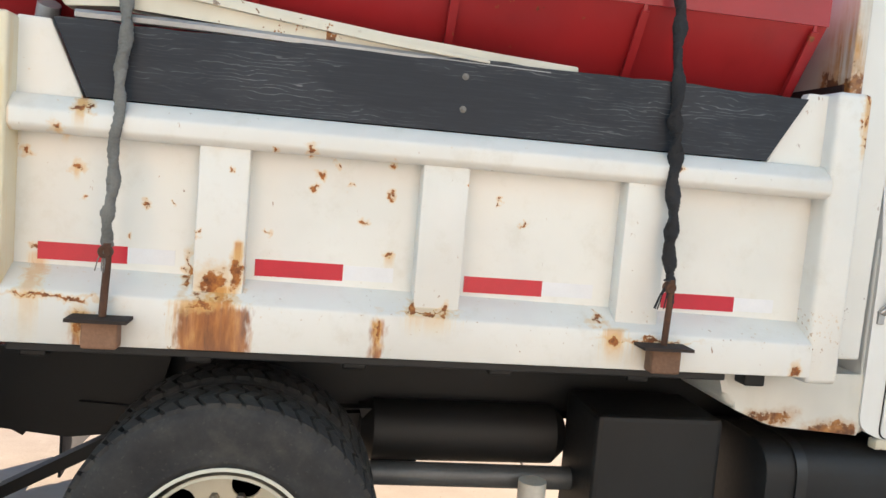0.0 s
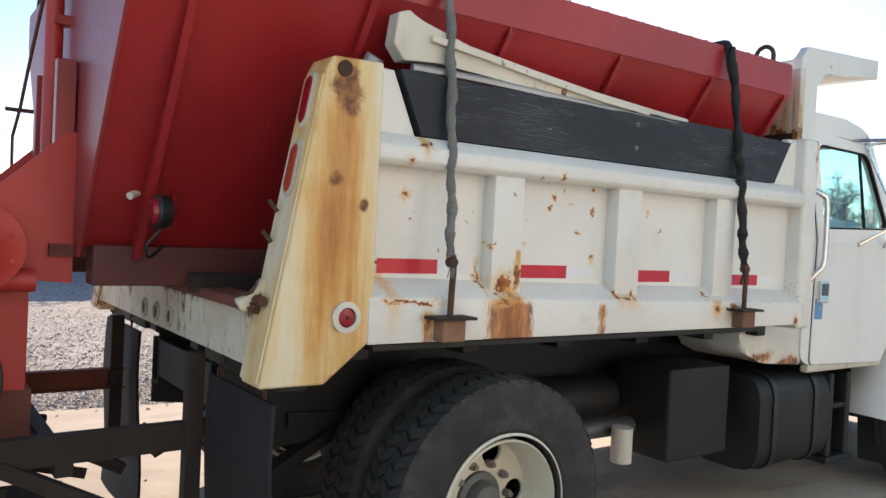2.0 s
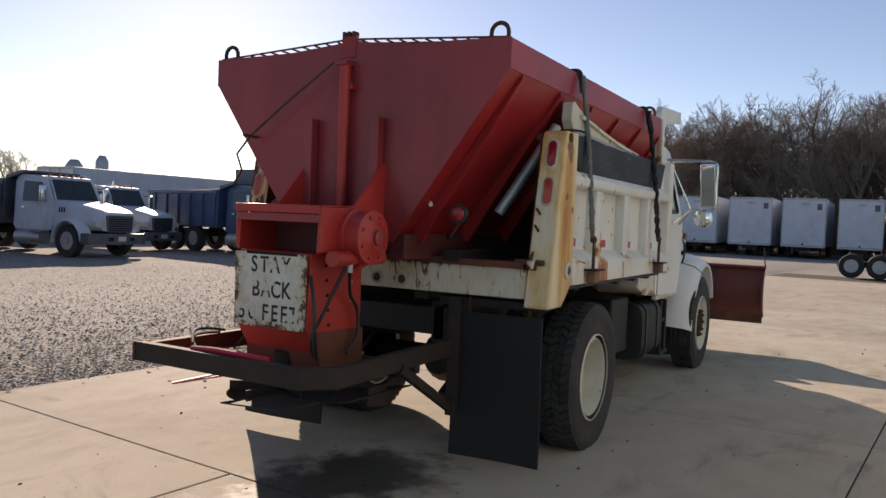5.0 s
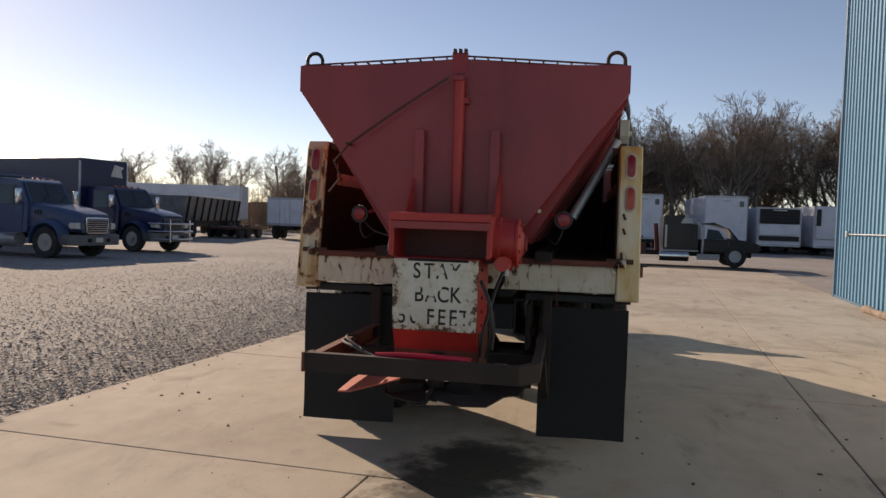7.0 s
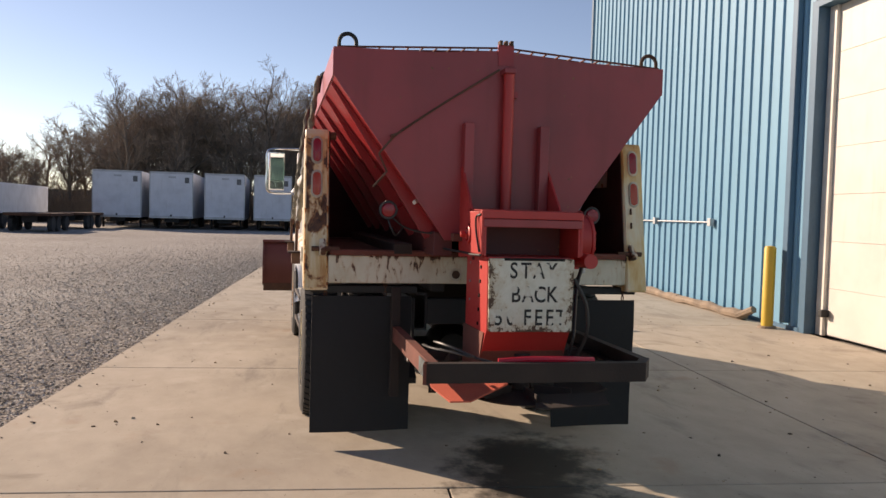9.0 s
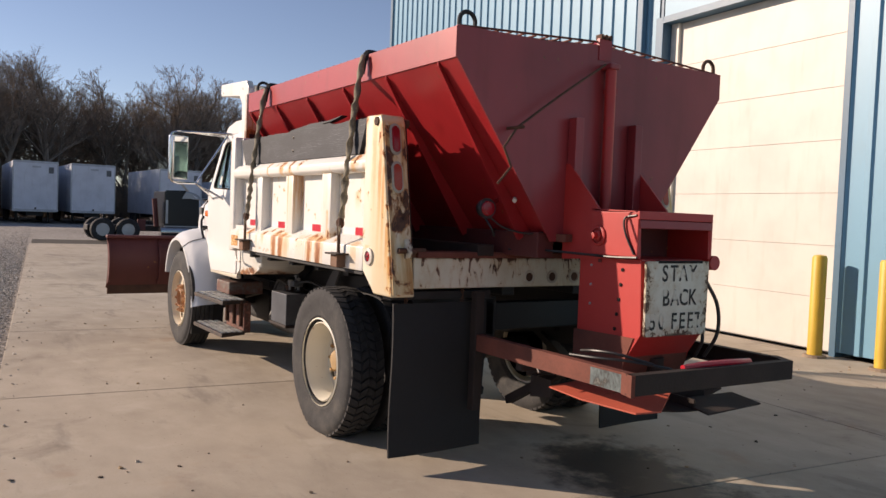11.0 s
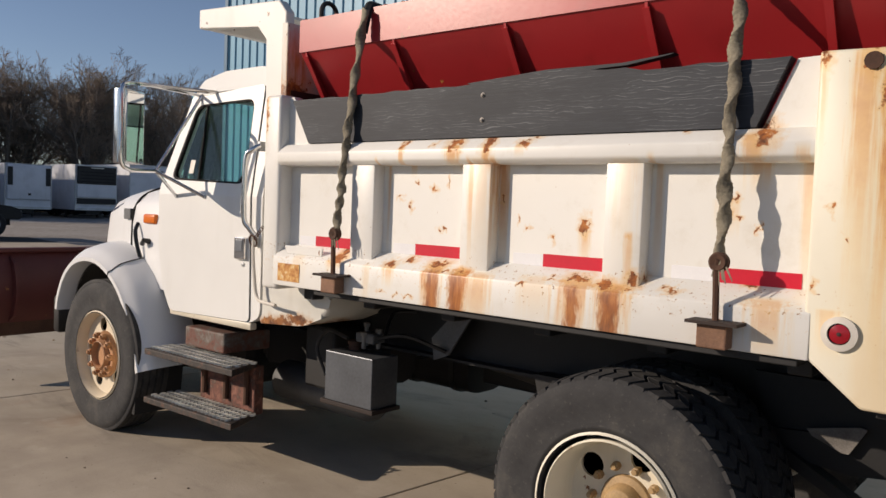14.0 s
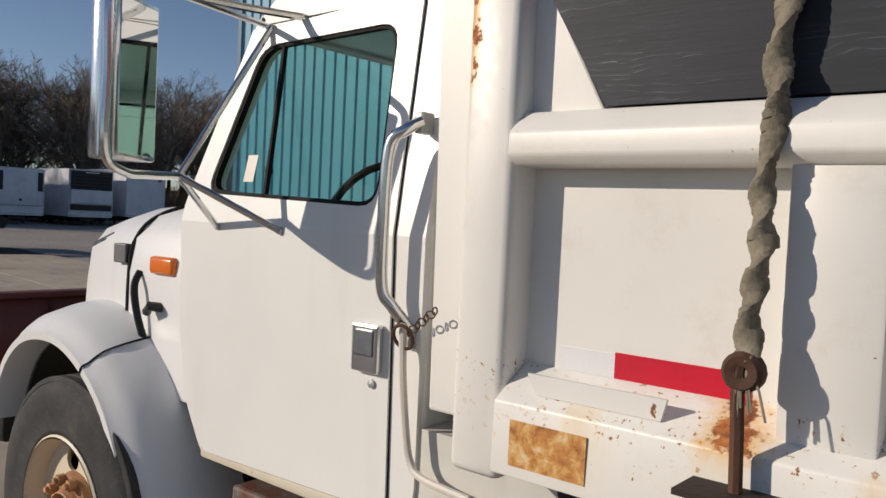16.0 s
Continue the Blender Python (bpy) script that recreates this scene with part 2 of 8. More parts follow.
mat_side_left = side_paint(
    "side_paint_rusted",
    [(1.918, 1.634, 0.018, 0.012), (1.848, 1.60, 0.012, 0.026), (1.715, 1.685, 0.022, 0.014), (1.63, 1.717, 0.007, 0.024), (1.813, 1.706, 0.012, 0.007), (1.675, 1.504, 0.012, 0.011), (1.645, 1.507, 0.008, 0.010),
     (1.208, 1.528, 0.016, 0.010), (1.252, 1.558, 0.008, 0.014), (1.085, 1.492, 0.012, 0.020), (1.332, 1.64, 0.008, 0.02),
     (1.837, 1.872, 0.020, 0.028), (1.539, 1.868, 0.050, 0.040), (1.365, 1.872, 0.034, 0.045), (1.652, 1.872, 0.025, 0.012), (1.189, 1.868, 0.032, 0.016), (1.14, 1.895, 0.028, 0.014),
     (1.89, 1.335, 0.035, 0.020), (1.80, 1.36, 0.035, 0.014), (1.62, 1.35, 0.055, 0.022), (1.552, 1.33, 0.03, 0.012), (1.473, 1.337, 0.022, 0.020), (2.228, 1.334, 0.05, 0.035), (2.24, 1.37, 0.045, 0.02),
     (1.917, 1.205, 0.020, 0.008), (1.82, 1.205, 0.012, 0.012), (1.753, 1.20, 0.026, 0.008), (1.535, 1.25, 0.010, 0.009), (1.164, 1.308, 0.022, 0.007), (1.03, 1.34, 0.03, 0.008),
     (0.945, 1.55, 0.022, 0.045), (0.37, 1.665, 0.018, 0.012), (0.40, 1.63, 0.014, 0.018), (0.36, 1.60, 0.02, 0.01), (0.29, 1.56, 0.006, 0.018), (0.265, 1.872, 0.045, 0.055), (0.535, 1.89, 0.012, 0.012),
     (0.93, 1.35, 0.06, 0.018), (0.80, 1.34, 0.05, 0.022), (0.725, 1.53, 0.014, 0.012), (0.70, 1.36, 0.035, 0.04), (0.30, 1.385, 0.03, 0.015), (0.55, 1.345, 0.04, 0.012)],
    [(1.837, 1.86, 0.025, 0.14, 0.8), (1.545, 1.86, 0.055, 0.12, 0.9), (1.365, 1.86, 0.040, 0.16, 0.9), (1.20, 1.86, 0.035, 0.06, 0.5), (1.452, 1.80, 0.020, 0.52, 0.75), (1.335, 1.80, 0.035, 0.55, 0.8), (1.395, 1.80, 0.02, 0.35, 0.35),
     (1.988, 1.80, 0.014, 0.50, 0.65), (1.62, 1.35, 0.075, 0.30, 0.9), (1.475, 1.34, 0.075, 0.34, 1.0), (1.37, 1.33, 0.10, 0.30, 0.65), (1.875, 1.33, 0.04, 0.12, 0.6), (2.02, 1.32, 0.03, 0.22, 0.35), (2.24, 1.36, 0.06, 0.12, 0.6),
     (0.945, 1.53, 0.03, 0.18, 0.55), (0.72, 1.53, 0.03, 0.3, 0.6), (0.645, 1.80, 0.018, 0.55, 0.5), (0.92, 1.34, 0.12, 0.28, 0.75), (0.76, 1.34, 0.09, 0.30, 0.85), (0.22, 1.34, 0.10, 0.24, 0.6), (0.40, 1.66, 0.05, 0.15, 0.45),
     (1.40, 1.80, 0.075, 0.50, 0.42), (0.75, 1.79, 0.075, 0.42, 0.30), (0.30, 1.87, 0.06, 0.22, 0.7), (0.14, 1.82, 0.03, 0.6, 0.5), (1.1, 1.34, 0.10, 0.2, 0.35), (2.5, 1.33, 0.06, 0.16, 0.3)], 0.08, WHITE, [(1.445, 1.515, 1.33), (1.585, 1.645, 1.335), (0.735, 0.80, 1.33), (0.90, 0.945, 1.325)])
mat_side_right = side_paint(
    "side_paint_weathered",
    [(0.131, 1.725, 0.012, 0.014), (0.237, 1.80, 0.016, 0.018), (0.278, 1.69, 0.018, 0.016), (0.166, 1.445, 0.008, 0.008), (0.478, 1.591, 0.012, 0.008), (0.555, 1.597, 0.008, 0.006), (0.861, 1.79, 0.008, 0.006), (0.965, 1.80, 0.014, 0.018),
     (1.001, 1.726, 0.014, 0.012), (0.986, 1.685, 0.014, 0.010), (1.042, 1.762, 0.008, 0.010), (1.224, 1.772, 0.010, 0.010), (1.228, 1.673, 0.010, 0.014), (1.139, 1.584, 0.014, 0.010), (1.227, 1.488, 0.018, 0.010), (0.634, 1.52, 0.008, 0.012),
     (0.845, 1.532, 0.006, 0.012), (1.584, 1.685, 0.006, 0.012), (1.668, 1.616, 0.008, 0.006), (0.737, 1.719, 0.008, 0.006), (0.432, 1.50, 0.008, 0.010), (1.465, 1.731, 0.008, 0.006), (0.30, 1.60, 0.008, 0.008), (1.10, 1.70, 0.006, 0.008), (0.33, 1.86, 0.010, 0.012),
     (0.702, 1.372, 0.050, 0.042), (0.765, 1.40, 0.016, 0.07), (0.61, 1.40, 0.012, 0.06), (0.66, 1.31, 0.05, 0.02), (1.202, 1.255, 0.012, 0.045), (1.31, 1.325, 0.012, 0.02), (1.36, 1.318, 0.08, 0.004), (1.411, 1.326, 0.010, 0.018), (1.93, 1.32, 0.03, 0.012), (1.98, 1.26, 0.02, 0.02),
     (0.178, 1.318, 0.03, 0.008), (0.25, 1.31, 0.13, 0.008), (0.33, 1.24, 0.02, 0.04), (2.64, 1.19, 0.02, 0.03), (0.302, 1.868, 0.02, 0.02), (2.1, 1.27, 0.14, 0.006), (2.16, 1.843, 0.01, 0.01)],
    [(0.70, 1.32, 0.12, 0.22, 1.0), (0.72, 1.36, 0.06, 0.20, 1.0), (0.765, 1.50, 0.02, 0.18, 0.9), (0.63, 1.32, 0.05, 0.18, 0.7), (0.18, 1.42, 0.045, 0.28, 0.6), (1.202, 1.28, 0.02, 0.12, 0.9), (1.36, 1.33, 0.10, 0.10, 0.5), (0.302, 1.90, 0.03, 0.12, 0.8), (1.98, 1.30, 0.06, 0.14, 0.7),
     (0.095, 1.85, 0.02, 0.6, 0.5), (0.33, 1.27, 0.05, 0.1, 0.7), (2.12, 1.27, 0.10, 0.10, 0.5), (0.275, 1.69, 0.012, 0.05, 0.5), (1.235, 1.49, 0.02, 0.06, 0.5), (0.24, 1.80, 0.015, 0.05, 0.5)], 0.03, WHITE, [(0.605, 0.81, 1.305), (1.19, 1.215, 1.29), (0.31, 0.335, 1.27)], 0.0, 0.012)
mat_front_post = side_paint("front_post_paint", [(2.815, 2.13, 0.02, 0.03), (2.81, 2.06, 0.012, 0.04), (2.81, 1.99, 0.010, 0.03)], [(2.815, 2.13, 0.022, 0.25, 0.8)])


def post_paint(name, side):
    """White paint run over from top to bottom with ochre and brown rust water."""
    k = Mat(name, 0.5)
    run = k.noise(2.6, 6, 0.6, at=k.scaled(3.6, 3.6, 0.35))
    fine = k.noise(11, 5, 0.6, at=k.scaled(4.0, 4.0, 0.5))
    blotch = k.noise(5, 6, 0.65)
    along = k.node("ShaderNodeSeparateXYZ", k.pos)
    middle = k.math("ABSOLUTE", k.math("ADD", along.outputs[0], 0.05))
    band = k.step(middle, 0.15, 0.0)
    v = k.math("ADD", k.math("MULTIPLY", run, 0.55), k.math("ADD", k.math("MULTIPLY", band, 0.17), k.math("ADD", k.math("MULTIPLY", fine, 0.12), k.math("MULTIPLY", blotch, 0.14))))
    c = k.ramp(v, [(0.36, (0.75, 0.67, 0.50)), (0.46, (0.73, 0.53, 0.26)), (0.55, (0.62, 0.31, 0.09)), (0.65, (0.42, 0.155, 0.040)), (0.78, (0.17, 0.06, 0.023))])
    spots = k.most([k.blob((-0.03, side * 1.2, 2.0), (0.07, 0.3, 0.09), 0.5, 2.0, 12.0), k.blob((-0.06, side * 1.2, 1.72), (0.03, 0.3, 0.03), 0.6, 2.0), k.blob((0.05, side * 1.2, 1.64), (0.02, 0.3, 0.03), 0.6, 2.0), k.blob((-0.03, side * 1.2, 1.06), (0.03, 0.3, 0.03), 0.6, 2.0)])
    c = k.mix(spots, c, k.ramp(k.noise(30, 5), RUST))
    return k.done(c, 0.5, k.noise(40, 5), 0.2, 0.003)


mat_post_right = post_paint("rust_run_paint_right", -1)
mat_post_left = side_paint(
    "rust_run_paint_left",
    [(0.085, 2.085, 0.025, 0.03), (-0.05, 2.07, 0.03, 0.05), (-0.085, 1.97, 0.014, 0.05), (-0.15, 1.52, 0.010, 0.02), (-0.20, 1.22, 0.012, 0.018), (0.05, 1.64, 0.008, 0.015), (0.085, 1.40, 0.010, 0.02), (-0.24, 1.09, 0.03, 0.015), (0.0, 1.55, 0.006, 0.012), (-0.125, 1.99, 0.014, 0.03), (-0.14, 1.86, 0.012, 0.04), (-0.195, 1.57, 0.016, 0.05), (-0.215, 1.46, 0.020, 0.03), (-0.235, 1.36, 0.014, 0.04), (-0.265, 1.18, 0.012, 0.05), (-0.28, 1.08, 0.02, 0.02)],
    [(-0.03, 2.10, 0.05, 0.9, 0.7), (-0.10, 2.05, 0.035, 1.0, 0.9), (-0.15, 1.80, 0.035, 0.75, 0.8), (-0.21, 1.45, 0.035, 0.40, 0.8), (0.09, 2.09, 0.02, 0.35, 0.6), (-0.25, 1.28, 0.05, 0.26, 0.95), (0.03, 1.33, 0.05, 0.16, 0.45)], 0.05, (0.76, 0.72, 0.60), (), 0.42)


def post_face_paint():
    """The rear face of a corner post: tan paint breaking up into dark brown rust."""
    k = Mat("post_face_paint", 0.6)
    wash = k.noise(3.0, 5, 0.6, at=k.scaled(2.0, 5.0, 0.6))
    c = k.ramp(wash, [(0.34, (0.72, 0.64, 0.47)), (0.50, (0.66, 0.50, 0.28)), (0.64, (0.48, 0.25, 0.09))])
    z = k.node("ShaderNodeSeparateXYZ", k.pos).outputs[2]
    high = k.math("MULTIPLY", k.step(z, 1.35, 2.05), 0.07)
    flake = k.math("ADD", k.noise(7.0, 8, 0.66, at=k.scaled(1.0, 1.0, 0.7), warp=0.5), high)
    c = k.mix(k.step(flake, 0.53, 0.59), c, (0.36, 0.15, 0.05))
    c = k.mix(k.step(flake, 0.575, 0.61), c, k.ramp(k.noise(34, 5), [(0.3, (0.030, 0.014, 0.010)), (0.6, (0.11, 0.042, 0.020)), (0.8, (0.22, 0.09, 0.035))]))
    return k.done(c, 0.6, k.math("SUBTRACT", k.noise(40, 5), k.math("MULTIPLY", k.step(flake, 0.57, 0.6), 0.8)), 0.25, 0.004)


mat_post_face = post_face_paint()


def apron_paint():
    """Cream paint gone from a beam in ragged upright flakes, rusty at its edges."""
    k = Mat("apron_paint", 0.55)
    c = k.mix(k.step(k.noise(3, 5), 0.4, 0.7), (0.66, 0.62, 0.50), (0.54, 0.47, 0.34))
    v = k.node("ShaderNodeSeparateXYZ", k.pos)
    edge = k.math("MAXIMUM", k.step(v.outputs[2], 1.24, 1.29), k.step(v.outputs[2], 1.10, 1.06))
    n = k.noise(11, 9, 0.70, at=k.scaled(1.0, 1.6, 0.55), warp=0.8)
    where = k.noise(2.2, 3, at=k.vec("ADD", k.pos, (3.0, 1.4, 0.0)).outputs[0])
    v1 = k.math("ADD", n, k.math("ADD", k.math("MULTIPLY", edge, 0.10), k.math("MULTIPLY", where, 0.22)))
    c = k.mix(k.math("MULTIPLY", k.step(v1, 0.58, 0.78), 0.55), c, (0.50, 0.30, 0.13))
    flake = k.step(v1, 0.715, 0.735)
    c = k.mix(flake, c, k.ramp(k.noise(30, 6), [(0.3, (0.03, 0.014, 0.010)), (0.6, (0.13, 0.05, 0.025)), (0.8, (0.28, 0.12, 0.05))]))
    return k.done(c, 0.55, k.math("SUBTRACT", k.noise(40, 5), k.math("MULTIPLY", flake, 0.8)), 0.25, 0.004)


mat_apron = apron_paint()
mat_bulkhead = painted("bulkhead_paint", (0.68, 0.64, 0.58), stains=[((2.83, q * 0.98, 2.16), (0.3, 0.17, 0.17)) for q in (-1, 1)], streaks=[((2.83, q * 1.0, 2.32), (0.3, 0.16, 0.26)) for q in (-1, 1)], chips=0.8, dirt=0.45)
mat_red = painted("spreader_red_paint", (0.39, 0.022, 0.026), chips=0.15, dirt=0.45, rough=0.36)
mat_red_rear = painted("spreader_red_end", (0.345, 0.042, 0.046), chips=0.15, dirt=0.5, rough=0.38)
mat_arm = painted("rust_flecked_white", (0.70, 0.66, 0.56), chips=2.2, dirt=0.5, rough=0.5)
mat_red_bright = painted("spreader_red_box", (0.50, 0.036, 0.031), chips=0.4, dirt=0.3, rough=0.45)
mat_plate = painted("sunlit_red_plate", (0.50, 0.10, 0.06), chips=0.8, dirt=0.3, rough=0.55)
mat_maroon = painted("plow_maroon", (0.125, 0.027, 0.024), chips=0.6, dirt=0.4, rough=0.6)
# near-black rust; on the spinner frame the darkness stands for shade
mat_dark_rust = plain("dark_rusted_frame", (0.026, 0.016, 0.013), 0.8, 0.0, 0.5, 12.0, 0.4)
mat_hub = plain("tan_painted_hub", (0.36, 0.235, 0.115), 0.55, 0.0, 0.55, 16.0, 0.2)
mat_rust = plain("rusty_steel", (0.085, 0.038, 0.022), 0.85, 0.0, 0.55, 14.0, 0.5)
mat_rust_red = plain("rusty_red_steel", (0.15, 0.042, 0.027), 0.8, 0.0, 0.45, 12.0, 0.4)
# rusted bed steel; the outlet walls use its dark tone as shade
mat_bed_inner = plain("bed_rust_outlet_shade", (0.042, 0.014, 0.011), 0.85, 0.0, 0.6, 10.0, 0.4)
mat_block = plain("tan_rusted_block", (0.20, 0.105, 0.065), 0.8, 0.0, 0.5, 14.0, 0.5)
mat_lamp_rim = plain("dirty_cream_lamp_rim", (0.46, 0.41, 0.33), 0.6, 0.0, 0.4, 20.0, 0.2)
mat_lug = plain("gold_rust_nuts", (0.40, 0.20, 0.095), 0.6, 0.0, 0.6, 26.0, 0.4)
mat_black = plain("black_chassis_paint", (0.009, 0.009, 0.010), 0.6, 0.0, 0.5, 8.0, 0.2)


def dusty_rubber():
    """Tyre rubber gone grey, with scuffs and tan road dust."""
    k = Mat("tyre_rubber", 0.85)
    n, fine, big = k.noise(9, 7, 0.68), k.noise(60, 5), k.noise(2.6, 4)
    c = k.ramp(k.math("ADD", k.math("MULTIPLY", n, 0.6), k.math("MULTIPLY", big, 0.4)), [(0.35, (0.019, 0.019, 0.021)), (0.52, (0.034, 0.034, 0.035)), (0.68, (0.070, 0.065, 0.058))])
    c = k.mix(k.math("MULTIPLY", k.step(fine, 0.58, 0.75), 0.4), c, (0.11, 0.10, 0.09))
    return k.done(c, 0.85, k.math("ADD", n, fine), 0.3, 0.004)


mat_rubber = dusty_rubber()
mat_flap = plain("mudflap_rubber", (0.012, 0.0125, 0.014), 0.8, 0.0, 0.3, 6.0, 0.25)
mat_rim = painted("rim_white", (0.76, 0.72, 0.60), chips=0.5, dirt=0.4, rough=0.55)
mat_disc = painted("dirty_rim_disc", (0.77, 0.70, 0.56), chips=0.6, dirt=0.35, rough=0.55)
mat_rim_front = painted("front_rim_cream", (0.78, 0.68, 0.52), chips=0.6, dirt=0.35, rough=0.5)
mat_chrome = plain("polished_steel", (0.68, 0.68, 0.68), 0.18, 1.0, 0.08, 20.0, 0.05)
mat_galv = plain("galvanised_steel", (0.40, 0.41, 0.42), 0.52, 0.7, 0.15, 20.0, 0.1)
mat_grey_metal = plain("dull_grey_metal", (0.13, 0.135, 0.14), 0.5, 0.5, 0.3, 10.0, 0.2)
mat_tank = plain("dark_glossy_tank", (0.115, 0.125, 0.14), 0.42, 0.55, 0.35, 10.0, 0.1)
mat_grate = plain("worn_grated_steel", (0.20, 0.185, 0.17), 0.55, 0.4, 0.5, 30.0, 0.3)


def patchy(name, stops, scale, stretch=(1.0, 1.0, 1.0)):
    """Flaked paint over rust: one ragged noise through a colour ramp."""
    k = Mat(name, 0.7)
    n = k.noise(scale, 9, 0.7, at=k.scaled(*stretch), warp=0.5)
    return k.done(k.ramp(n, stops), 0.7, n, 0.4, 0.003)


mat_label = patchy("flaked_teal_label", [(0.36, (0.13, 0.16, 0.16)), (0.48, (0.075, 0.10, 0.105)), (0.56, (0.03, 0.024, 0.022)), (0.68, (0.20, 0.21, 0.19))], 22.0, (1.0, 1.0, 0.6))
mat_rust_plate = patchy("orange_rust_plate", [(0.34, (0.70, 0.62, 0.46)), (0.44, (0.66, 0.40, 0.14)), (0.55, (0.52, 0.22, 0.055)), (0.70, (0.22, 0.07, 0.025))], 26.0)
mat_step_rust = patchy("flaked_red_step", [(0.36, (0.24, 0.10, 0.07)), (0.48, (0.15, 0.052, 0.034)), (0.58, (0.07, 0.034, 0.026)), (0.70, (0.30, 0.21, 0.16))], 16.0)
mat_tread = patchy("worn_step_tread", [(0.36, (0.020, 0.017, 0.016)), (0.52, (0.045, 0.036, 0.031)), (0.64, (0.10, 0.048, 0.032))], 22.0)
mat_step_box = patchy("scuffed_step_box", [(0.34, (0.19, 0.17, 0.15)), (0.46, (0.12, 0.085, 0.07)), (0.56, (0.15, 0.052, 0.034)), (0.68, (0.05, 0.03, 0.025))], 12.0)
mat_stud = plain("bright_worn_studs", (0.72, 0.68, 0.62), 0.5, 0.3, 0.5, 30.0, 0.3)
mat_lamp_red = plain("red_lens", (0.30, 0.010, 0.018), 0.2, 0.0, 0.1)
mat_lamp_amber = plain("amber_lens", (0.70, 0.16, 0.02), 0.25, 0.0, 0.1)
mat_lamp_orange = plain("orange_red_lens", (0.42, 0.06, 0.03), 0.25, 0.0, 0.15)
mat_trim_white = plain("white_trim", (0.62, 0.58, 0.52), 0.5, 0.0, 0.15)
mat_tape_red = plain("red_reflective_tape", (0.55, 0.010, 0.030), 0.35, 0.0, 0.1, 30.0, 0.1)
mat_tape_white = plain("white_reflective_tape", (0.72, 0.72, 0.74), 0.4, 0.0, 0.05, 30.0, 0.1)
mat_hose = plain("black_hose", (0.012, 0.012, 0.013), 0.45, 0.0, 0.3)
mat_strap_grey = plain("grey_webbing", (0.16, 0.16, 0.15), 0.9, 0.0, 0.4, 25.0, 0.6)
mat_strap_black = plain("black_webbing", (0.018, 0.018, 0.020), 0.9, 0.0, 0.4, 25.0, 0.6)
mat_strap_olive = plain("olive_webbing", (0.20, 0.175, 0.13), 0.9, 0.0, 0.8, 16.0, 0.7)
mat_mirror = plain("mirror_glass", (0.8, 0.82, 0.82), 0.03, 1.0, 0.02, 3.0, 0.0)
mat_seat = plain("dark_seat", (0.03, 0.03, 0.032), 0.8)
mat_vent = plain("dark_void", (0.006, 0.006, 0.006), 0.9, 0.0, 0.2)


def wood_board():
    """Weathered blue-black paint on a plank: raised contour grain, pale scratches, worn patches."""
    k = Mat("dark_painted_board", 0.5)
    warp = k.vec("MULTIPLY", k.vec("SUBTRACT", k.node("ShaderNodeTexNoise", k.scaled(1.6, 3.0, 5.0)).outputs["Color"], (0.5, 0.5, 0.5)).outputs[0], (0.5, 0.1, 0.045)).outputs[0]
    at = k.vec("ADD", k.pos, warp).outputs[0]
    wave = k.node("ShaderNodeTexWave", k.scaled(0.05, 0.3, 1.0, of=at))
    wave.bands_direction = "Z"
    wave.inputs["Scale"].default_value, wave.inputs["Distortion"].default_value = 24.0, 0.9
    wave.inputs["Detail"].default_value, wave.inputs["Detail Scale"].default_value = 4.0, 1.4
    ring = wave.outputs["Fac"]
    fine = k.noise(5.0, 8, 0.66, at=k.scaled(1.0, 9.0, 22.0), warp=1.2)
    big = k.noise(1.1, 4)
    c = k.ramp(k.math("ADD", k.math("MULTIPLY", fine, 0.6), k.math("MULTIPLY", big, 0.4)), [(0.32, (0.007, 0.010, 0.016)), (0.52, (0.012, 0.016, 0.024)), (0.70, (0.024, 0.030, 0.040))])
    worn = k.step(k.noise(1.7, 5, 0.6, at=k.vec("ADD", k.scaled(1.0, 1.0, 3.0), (4.0, 0.0, 9.0)).outputs[0]), 0.45, 0.60)
    pale = k.math("MULTIPLY", k.step(ring, 0.90, 0.99), worn)
    c = k.mix(k.math("MULTIPLY", worn, 0.35), c, (0.040, 0.047, 0.058))
    c = k.mix(k.math("MULTIPLY", k.math("MULTIPLY", pale, k.step(fine, 0.42, 0.6)), 0.6), c, (0.20, 0.21, 0.22))
    nick = k.step(k.noise(16, 6, 0.7, at=k.scaled(0.30, 1.0, 3.2), warp=0.9), 0.70, 0.74)
    c = k.mix(k.math("MULTIPLY", nick, 0.45), c, (0.21, 0.21, 0.21))
    h = k.math("ADD", k.math("MULTIPLY", k.math("MULTIPLY", ring, worn), 0.25), fine)
    return k.done(c, 0.66, h, 0.2, 0.003)


mat_board = wood_board()


def glass(name, tint, rough=0.02):
    k = Mat(name, rough)
    k.b.inputs["Transmission Weight"].default_value = 1.0
    k.b.inputs["IOR"].default_value = 1.25
    k.put(k.b.inputs["Base Color"], tint)
    return k.m


mat_glass = glass("green_tinted_glass", (0.58, 0.82, 0.78))
mat_dark_glass = plain("dark_far_glass", (0.05, 0.062, 0.068), 0.06, 0.35, 0.2, 4.0, 0.02)


